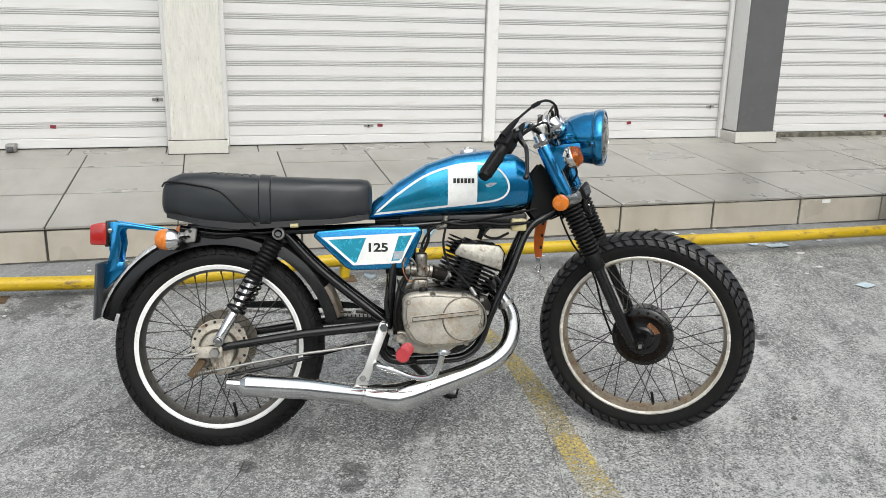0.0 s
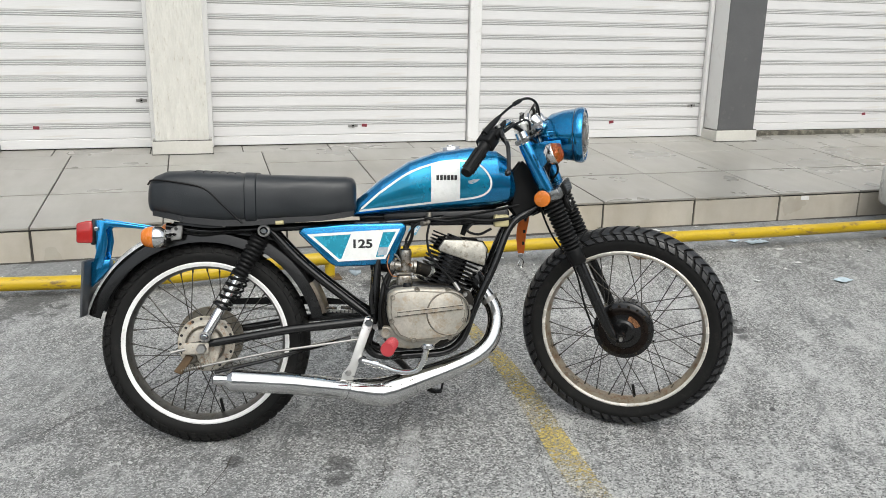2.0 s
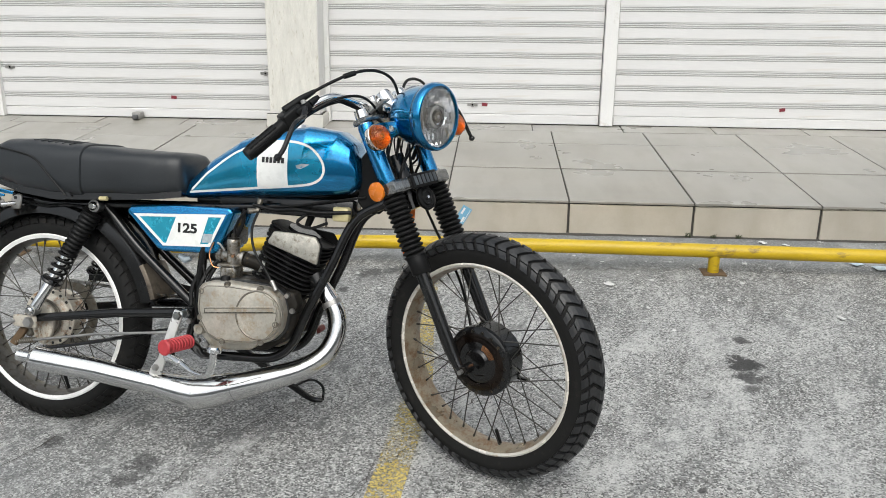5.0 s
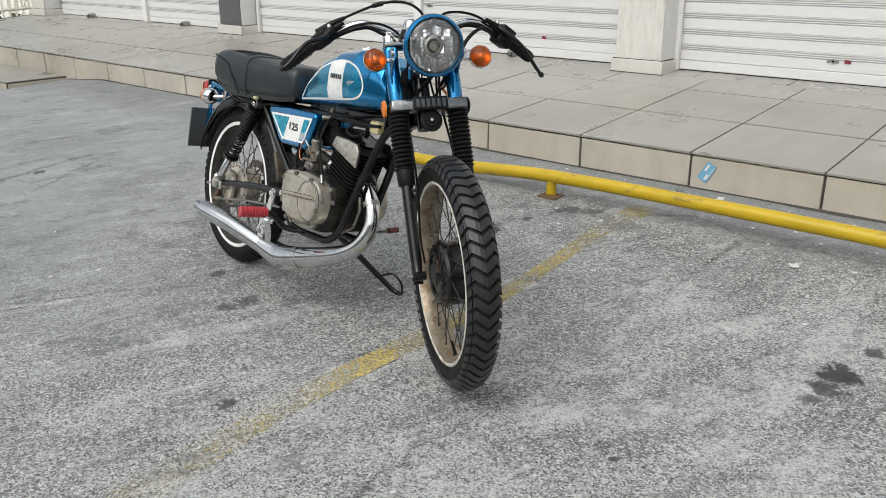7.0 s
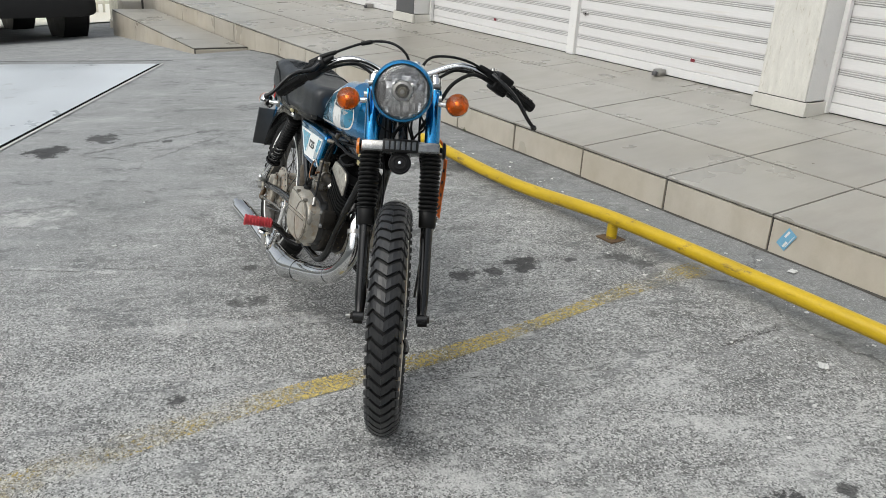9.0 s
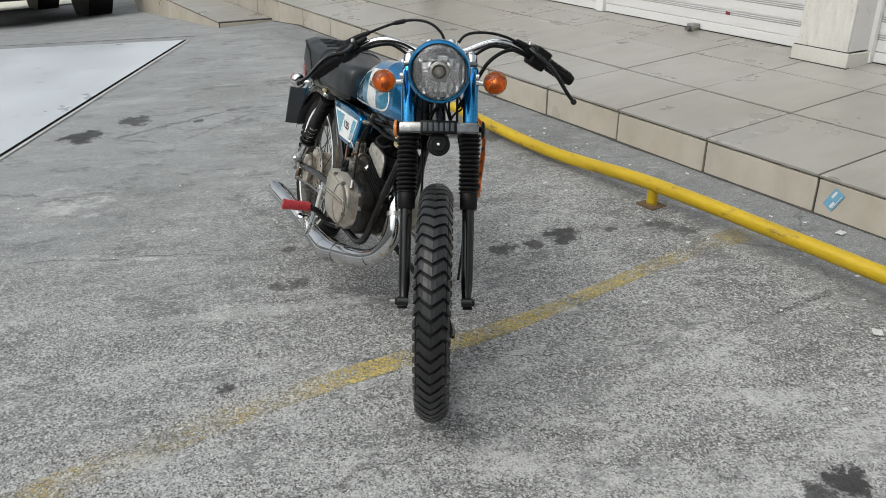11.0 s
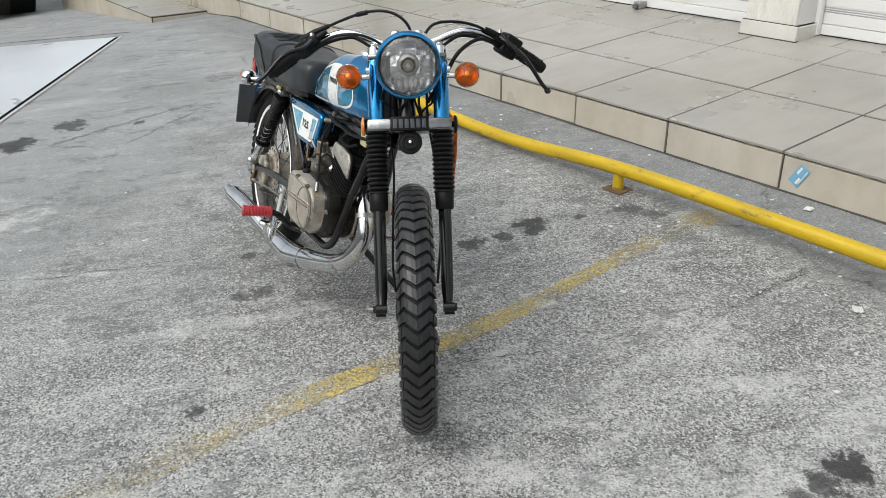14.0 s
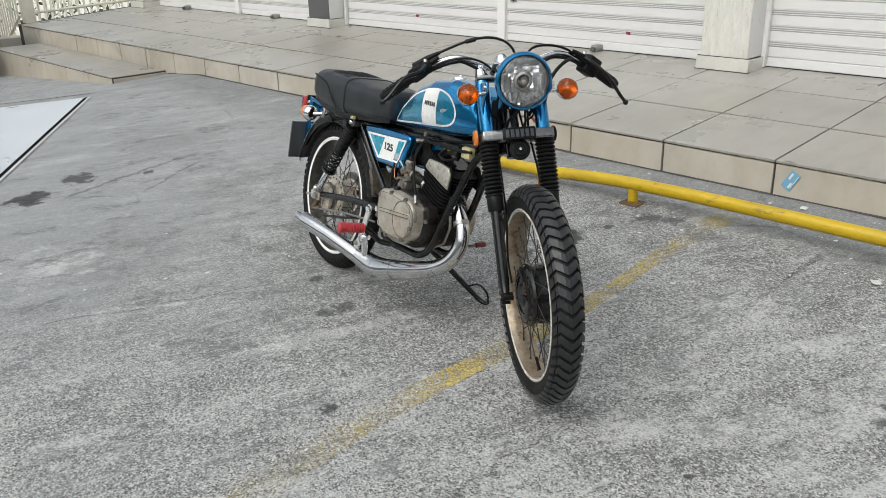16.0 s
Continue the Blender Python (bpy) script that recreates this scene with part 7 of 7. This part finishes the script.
    for k in range(6):
        y = -0.0375 + 0.0150 * k
        part("raised_bar", turned_slab([(0.464, 0.0105), (0.464, 0.0125), (0.487, 0.0125), (0.487, 0.0105)], y - 0.0050, y + 0.0050, 0.0006), GREY_BAR, np_)
    for s in (-1, 1):
        part("fork_cap", turned(lathe([(0.0, 0.030), (0.010, 0.030), (0.013, 0.024), (0.018, 0.020), (0.0185, 0.0), (0.0, 0.0)], fk(0.664, -0.040, s * 0.086), AXIS, 20)), CHROME, bike, "chrome fork cap")
        part("bar_riser", turned(tube([fk(0.664, -0.045, s * 0.032), fk(0.700, -0.045, s * 0.032)], [0.014, 0.016], 14)), CHROME, bike, "chrome handlebar riser")
        part("riser_bolt", turned(lathe([(0.0, 0.016), (0.007, 0.016), (0.008, 0.012), (0.008, 0.0)], fk(0.700, -0.035, s * 0.032), AXIS, 6)), CHROME, bike)
    part("stem_nut", turned(lathe([(0.0, 0.016), (0.010, 0.015), (0.015, 0.010), (0.016, 0.0)], fk(0.668, -0.045, 0.0), AXIS, 6)), CHROME, bike)
    part("upper_clamp", turned_slab([(0.650, -0.066), (0.650, -0.018), (0.666, -0.018), (0.666, -0.066)], -0.104, 0.104, 0.007), CLAMP, bike, "alloy upper fork clamp")
    # horn
    h = part("horn", turned(lathe([(0.0, 0.006), (0.006, 0.006), (0.008, 0.003), (0.014, 0.003), (0.016, 0.006), (0.019, 0.006), (0.021, 0.002), (0.026, 0.001), (0.028, 0.004), (0.031, 0.003), (0.032, -0.003), (0.029, -0.008), (0.012, -0.018), (0.0, -0.020)], fk(0.430, -0.008, 0.0), AHEAD, 30)), RUBBER, bike, "round black horn")
    part("horn_centre", turned(lathe([(0.0, 0.009), (0.004, 0.0085), (0.005, 0.005)], fk(0.430, -0.008, 0.0), AHEAD, 14)), CHROME, h)
    part("speedometer_cable", turned(tube(glide([fk(0.66, 0.03, -0.03), fk(0.60, -0.02, -0.045), fk(0.48, -0.075, -0.05), fk(0.36, -0.085, -0.045), fk(0.24, -0.06, -0.05), fk(0.12, -0.075, -0.055), fk(0.04, -0.08, -0.05)], 7), 0.0032, 8)), RUBBER, bike, "black speedometer cable")
    part("brake_cable", turned(tube(glide([fk(0.62, -0.03, 0.05), fk(0.50, -0.065, 0.05), fk(0.36, -0.075, 0.07), fk(0.20, -0.06, 0.075), fk(0.06, -0.07, 0.062)], 7), 0.0036, 8)), RUBBER, bike, "black front brake cable")
    part("brake_arm", turned(tube([fk(-0.060, -0.02, 0.045), fk(-0.078, 0.03, 0.052), fk(-0.090, 0.060, 0.050)], 0.007, 8, flat=0.6)), BLACK, bike)


def turned_slab(points, y0, y1, bevel):
    """A plate cut along (along the fork, ahead of it), on the turned front end."""
    return turned(slab([((AXLE + AXIS * s + AHEAD * f).x, (AXLE + AXIS * s + AHEAD * f).z) for s, f in points], y0, y1, bevel, 2))


def headlamp(bike):
    c = fk(0.608, 0.093, 0.0)
    d = (AHEAD + AXIS * -0.42).normalized()
    shell = [(0.0, -0.112), (0.020, -0.110), (0.045, -0.098), (0.064, -0.072), (0.074, -0.036), (0.0775, -0.006), (0.0785, 0.0), (0.082, 0.004), (0.083, 0.012), (0.0825, 0.022), (0.079, 0.027), (0.0745, 0.028), (0.0735, 0.022)]
    p = part("headlamp", turned(lathe(shell, c, d, 56)), BLUE, bike, "round headlamp in a blue metallic bucket")
    part("rim_seam", turned(lathe([(0.0780, -0.0012), (0.0796, -0.0008), (0.0796, 0.0008), (0.0780, 0.0012)], c, d, 56)), DECAL_BLACK, p, "dark seam behind the lamp rim")
    part("reflector", turned(lathe([(0.0735, 0.020), (0.068, 0.010), (0.052, -0.004), (0.030, -0.014), (0.012, -0.018), (0.0, -0.018)], c, d, 48)), MIRROR, p, "mirror reflector")
    facets = bmesh.new()
    u = d.cross(Vector((0, 1, 0))).normalized()
    if u.z < 0:
        u = -u
    # upright fluted bands: each column follows the bowl and is turned a little from its neighbours
    wide = 0.0074
    for i in range(-9, 10):
        for lo, hi, swing in ((-0.070, -0.026, 11.0), (-0.026, 0.022, 5.0), (0.022, 0.070, 8.0)):
            yaw = radians(swing * math.sin(i * 2.1 + lo * 60))
            rows = []
            for k in range(7):
                h = lo + (hi - lo) * k / 6
                row = []
                for sx in (-1, 1):
                    y = i * wide + sx * wide * 0.5
                    rr = min(0.0705, math.hypot(y, h))
                    lift = -0.011 + 0.030 * (rr / 0.07) ** 2 + sx * wide * 0.5 * math.tan(yaw)
                    row.append(None if math.hypot(y, h) > 0.0705 or math.hypot(y, h) < 0.018 else c + Vector((0, y, 0)) + u * h + d * lift)
                rows.append(row)
            for a, b in zip(rows, rows[1:]):
                if None not in a and None not in b:
                    facets.faces.new([facets.verts.new(q) for q in (a[0], a[1], b[1], b[0])])
    part("facets", turned(facets), LAMP_FACET, p, "stepped mirror facets", smooth=False)
    part("bulb_shield", turned(lathe([(0.0, 0.006), (0.012, 0.004), (0.0145, -0.004), (0.0145, -0.036)], c, d, 24)), ALLOY, p, "bulb shield")
    part("shield_ring", turned(lathe([(0.018, -0.002), (0.024, -0.004), (0.0245, -0.010), (0.018, -0.012)], c, d, 28, closed=True)), STEEL, p)
    part("bulb", turned(lathe([(0.0, 0.010), (0.005, 0.008), (0.006, 0.0), (0.006, -0.03)], c, d, 14)), STEEL, p)
    lens = part("lens", turned(lathe([(0.0745, 0.021), (0.066, 0.0275), (0.045, 0.0335), (0.02, 0.0360), (0.0, 0.0365), (0.0, 0.0335), (0.02, 0.0330), (0.045, 0.0305), (0.066, 0.0245), (0.0735, 0.019)], c, d, 48)), CLEAR, p, "clear glass lens")
    lens.visible_shadow = False


def handlebar(bike):
    for s in (-1, 1):
        pts = [fk(0.690, -0.045, 0.0), fk(0.690, -0.045, s * 0.040), fk(0.703, -0.045, s * 0.080), fk(0.721, -0.045, s * 0.124), fk(0.727, -0.046, s * 0.165), fk(0.719, -0.063, s * 0.212), fk(0.703, -0.085, s * 0.258), fk(0.648, -0.150, s * 0.376)]
        hb = part("handlebar", turned(tube(glide(pts, 8), 0.0112, 16)), CHROME, bike, "low bent chrome handlebar")
        a, b = fk(0.689, -0.103, s * 0.293), fk(0.647, -0.151, s * 0.378)
        heel = a + (a - b) * 0.12
        g = part("grip", turned(tube([heel, heel.lerp(b, 0.06), heel.lerp(b, 0.1), a.lerp(b, 0.94), b], [0.017, 0.0185, 0.0158, 0.0158, 0.0145], 20)), RUBBER, hb, "ribbed black rubber grip")
        rib = bmesh.new()
        d = (b - a).normalized()
        u = d.cross(Vector((0, 0, 1))).normalized()
        w = d.cross(u)
        for k in range(8):
            ang = k * math.pi / 4
            o = (u * math.cos(ang) + w * math.sin(ang)) * 0.0163
            for q in range(6):
                tube([a.lerp(b, 0.14 + 0.13 * q) + o, a.lerp(b, 0.24 + 0.13 * q) + o], 0.0024, 5, rib)
        part("grip_ribs", turned(rib), RUBBER, g)
        for lift, ahead, r in ((-0.0150, 0.003, 0.0034), (-0.0135, 0.010, 0.0030)):
            run = [q + AXIS * lift + AHEAD * ahead for q in pts[3:7]] + [fk(0.640, -0.020, s * 0.045), fk(0.600, -0.015, s * 0.030)]
            part("bar_cable", turned(tube(glide([run[3], run[2], run[1], run[0], run[4], run[5]], 6), r, 8)), RUBBER, hb, "black cable along the bar")
        # switch box, lever perch and lever
        sw = a + (a - b) * (0.30 if s < 0 else 0.22)
        m = Matrix.Translation(sw) @ d.to_track_quat("X", "Z").to_matrix().to_4x4()
        bx = box(-0.022, 0.023, -0.021, 0.020, -0.022, 0.022, 0.006, 3) if s < 0 else box(-0.026, 0.027, -0.026, 0.023, -0.030, 0.028, 0.007, 3)
        bx.transform(m)
        k = part("switch_box", turned(bx), RUBBER, hb, "black switch box")
        for q in range(3):
            kb = box(-0.004, 0.004, -0.030, -0.020, -0.010, -0.002, 0.0015, 1)
            kb.transform(m @ Matrix.Translation((-0.016 + 0.014 * q, 0, 0.006)))
            part("button", turned(kb), BLACK, k)
        pp = a + (a - b) * 0.52 + AHEAD * 0.014
        perch = box(-0.022, 0.020, -0.012, 0.015, -0.011, 0.011, 0.005, 2)
        perch.transform(Matrix.Translation(pp) @ d.to_track_quat("X", "Z").to_matrix().to_4x4())
        part("lever_perch", turned(perch), RUBBER, hb)
        ring = lathe([(0.0115, -0.012), (0.019, -0.012), (0.021, -0.008), (0.021, 0.008), (0.019, 0.012), (0.0115, 0.012)], a + (a - b) * 0.50, d, 20)
        part("perch_clamp", turned(ring), RUBBER, hb)
        part("clamp_bolt", turned(tube([a + (a - b) * 0.50 + AXIS * 0.018 - AHEAD * 0.012, a + (a - b) * 0.50 + AXIS * 0.028 - AHEAD * 0.012], 0.006, 8)), STEEL, hb)
        part("cable_adjuster", turned(tube([pp + AHEAD * 0.006 - d * 0.020, pp + AHEAD * 0.004 - d * 0.038, pp + AHEAD * 0.002 - d * 0.050], [0.009, 0.0075, 0.005], 12)), RUBBER, hb)
        part("pivot_screw", turned(tube([pp + AHEAD * 0.012 + AXIS * 0.010, pp + AHEAD * 0.012 + AXIS * 0.019], 0.006, 8)), STEEL, hb)
        sb = box(-0.014, 0.016, -0.034, -0.014, -0.020, 0.008, 0.006, 2)
        sb.transform(m)
        part("switch_lobe", turned(sb), RUBBER, k)
        tip = fk(0.605, -0.042, -0.389) if s < 0 else fk(0.571, -0.082, 0.377)
        lv = glide([pp + AHEAD * 0.012, pp + AHEAD * 0.030 + d * 0.028 - AXIS * 0.010, pp.lerp(tip, 0.52) + AHEAD * 0.022 + AXIS * 0.012, pp.lerp(tip, 0.85) + AHEAD * 0.008, tip], 6)
        le = part("lever", turned(tube(lv, [0.008, 0.0075, 0.006, 0.0055, 0.005], 10)), BLACK, hb, "black ball-ended lever")
        part("ball", turned(lathe([(0.0, -0.009), (0.006, -0.007), (0.009, 0.0), (0.006, 0.007), (0.0, 0.009)], lv[-1], d, 14)), BLACK, le)
    # instruments behind the lamp
    for l, r in ((-0.028, 0.022), (0.030, 0.022)):
        c = fk(0.692, 0.000, l)
        g = part("gauge", turned(lathe([(0.0, -0.032), (r * 0.7, -0.030), (r, -0.020), (r * 1.02, 0.012), (r * 0.96, 0.017), (r * 0.88, 0.014)], c, (AXIS - AHEAD * 0.35).normalized(), 30)), CHROME, bike, "small chrome gauge")
        part("dial", turned(lathe([(r * 0.9, 0.013), (0.0, 0.013)], c, (AXIS - AHEAD * 0.35).normalized(), 30)), DECAL_BLACK, g, "black dial")
    part("gauge_bracket", turned_slab([(0.668, -0.040), (0.676, -0.040), (0.690, 0.020), (0.682, 0.024)], -0.06, 0.06, 0.002), STEEL, bike)
    part("bar_clamp", turned(tube([fk(0.690, -0.045, -0.05), fk(0.690, -0.045, 0.05)], 0.020, 14)), ALLOY_BRIGHT, bike, "alloy handlebar clamp")
    # cables: the front brake cable bows high over the lamp, the others run low
    part("throttle_cable", turned(tube(glide([fk(0.706, -0.086, -0.276), fk(0.724, -0.087, -0.276), fk(0.749, -0.051, -0.202), fk(0.767, -0.008, -0.116), fk(0.765, 0.014, -0.054), fk(0.742, 0.022, -0.010), fk(0.705, 0.012, 0.012), fk(0.63, -0.01, 0.02)], 8), 0.0038, 8)), RUBBER, bike, "black cable bowed over the headlamp")
    part("cable_boot", turned(tube([fk(0.722, -0.089, -0.280), fk(0.738, -0.067, -0.238), fk(0.7485, -0.051, -0.203)], [0.0100, 0.0090, 0.0055], 12)), RUBBER, bike, "rubber cable boot")
    part("cable_joint", turned(tube([fk(0.7655, -0.014, -0.128), fk(0.7675, -0.001, -0.100)], 0.0065, 10)), RUBBER, bike)
    part("throttle_cable", turned(tube(glide([fk(0.700, -0.066, -0.240), fk(0.712, -0.015, -0.180), fk(0.706, 0.000, -0.110), fk(0.670, -0.020, -0.050), fk(0.60, -0.05, -0.03)], 7), 0.0034, 8)), RUBBER, bike)
    part("clutch_cable", turned(tube(glide([fk(0.712, -0.082, 0.245), fk(0.735, -0.037, 0.190), fk(0.742, -0.010, 0.120), fk(0.725, 0.002, 0.060), fk(0.66, -0.02, 0.03)], 7), 0.0038, 8)), RUBBER, bike)
    part("switch_wire", turned(tube(glide([fk(0.697, -0.070, 0.240), fk(0.698, -0.020, 0.190), fk(0.660, 0.005, 0.135), fk(0.610, -0.015, 0.10), fk(0.54, -0.05, 0.05)], 7), 0.0055, 8)), RUBBER, bike)
    # loose wiring behind the lamp and under the tank
    rng = random.Random(5)
    for k in range(11):
        y = rng.uniform(-0.045, 0.045)
        part("wire", turned(tube(glide([fk(0.60, -0.01, y), fk(0.56 + rng.uniform(-0.03, 0.03), -0.02 + rng.uniform(-0.03, 0.02), y * 1.3 + rng.uniform(-0.02, 0.02)), fk(0.50 + rng.uniform(-0.02, 0.02), -0.045 + rng.uniform(-0.03, 0.01), y * 0.2 + rng.uniform(-0.03, 0.03)), fk(0.42, -0.09, rng.uniform(-0.01, 0.01))], 5), rng.uniform(0.002, 0.0035), 6)), RUBBER, bike)


def cables(bike):
    rng = random.Random(9)
    for pts, r in (([(0.90, -0.05, 0.66), (0.82, -0.07, 0.655), (0.76, -0.075, 0.66), (0.70, -0.07, 0.655), (0.64, -0.07, 0.665)], 0.005),
                   ([(0.655, -0.065, 0.655), (0.645, -0.085, 0.60), (0.66, -0.095, 0.545), (0.70, -0.11, 0.50), (0.725, -0.12, 0.470)], 0.0035),
                   ([(0.586, -0.062, 0.600), (0.602, -0.062, 0.63), (0.64, -0.058, 0.655), (0.75, -0.05, 0.668), (0.93, -0.03, 0.70)], 0.0035),
                   ([(0.80, -0.06, 0.66), (0.765, -0.075, 0.628), (0.80, -0.07, 0.615), (0.84, -0.055, 0.63)], 0.004),
                   ([(0.560, -0.055, 0.53), (0.525, -0.075, 0.49), (0.51, -0.10, 0.44), (0.505, -0.10, 0.38), (0.515, -0.095, 0.33)], 0.006),
                   ([(0.605, -0.050, 0.65), (0.600, -0.055, 0.60), (0.555, -0.060, 0.525), (0.525, -0.085, 0.46), (0.53, -0.10, 0.41)], 0.005),
                   ([(0.50, -0.060, 0.50), (0.480, -0.085, 0.44), (0.485, -0.10, 0.39)], 0.006)):
        part("hose", tube(glide(pts, 7), r, 8), RUBBER, bike)
    part("cable_end", tube([(0.720, -0.118, 0.478), (0.735, -0.123, 0.455)], 0.006, 10), STEEL, bike)
    part("seat_bolt", tube([(0.212, -0.105, 0.655), (0.234, -0.105, 0.656)], 0.006, 8), YELLOW_PLUG, bike)


def lanyard():
    """A key strap that hangs from the bars on the far side."""
    t = thing("key_strap", "orange woven key strap with black print hanging from the motorcycle", "strap", BIKE)
    a, b = Vector((0.992, 0.165, 0.720)), Vector((0.982, 0.192, 0.535))
    for lean, back, w in ((0.007, 0.0, 0.0105), (-0.006, 0.0025, 0.0105)):
        rings = []
        for k in range(15):
            u = k / 14
            p = a.lerp(b, u) + Vector((lean * math.sin(u * math.pi) + 0.003 * math.sin(u * 7), back * (1 - u), 0))
            rings.append([p + Vector((-w, 0, 0)), p + Vector((w, 0, 0)), p + Vector((w, 0.0016, 0)), p + Vector((-w, 0.0016, 0))])
        part("band", loft(rings), ORANGE_STRAP, t, "", smooth=False)
    part("knot", tube([a + Vector((-0.02, 0, 0.03)), a + Vector((-0.05, -0.06, 0.09))], 0.004, 8), ORANGE_STRAP, t)
    for k in range(4):
        p = a.lerp(b, 0.18 + 0.21 * k)
        part("print_bar", box(p.x + 0.002, p.x + 0.010, p.y - 0.0032, p.y - 0.0020, p.z - 0.006, p.z + 0.005, 0.0005, 1), DECAL_BLACK, t)
    part("ferrule", box(b.x - 0.008, b.x + 0.008, b.y - 0.004, b.y + 0.005, b.z - 0.014, b.z + 0.002, 0.002, 1), CHROME, t)
    part("clip", tube(glide([b + Vector((0, 0, -0.012)), b + Vector((0.009, 0, -0.026)), b + Vector((0.004, 0, -0.046)), b + Vector((-0.007, 0, -0.036)), b + Vector((-0.002, 0, -0.024))], 6), 0.0022, 8), CHROME, t, "small chrome snap hook")


def build_motorcycle():
    bike = thing("motorcycle", "old blue small motorcycle on its side stand, front wheel turned", "motorcycle", BIKE)
    wheel(bike, "rear_wheel", (0, 0, 0.301), 0.300, 0.080, RIM_WHITE, False)
    rear_end(bike)
    frame_tubes(bike)
    engine(bike)
    exhaust(bike)
    pegs(bike)
    fuel_tank(bike)
    for s in (-1, 1):
        side_panel(bike, s)
    seat(bike)
    front_end(bike)
    headlamp(bike)
    handlebar(bike)
    cables(bike)
    lanyard()
    return bike


# ---- build ----
build_ground()
build_cracks()
build_scuffs()
floor = build_walkway()
build_front()
build_barrier()
build_far_end()
build_litter()
build_weeds()
build_cars()
build_motorcycle()
lay_tiles(floor)
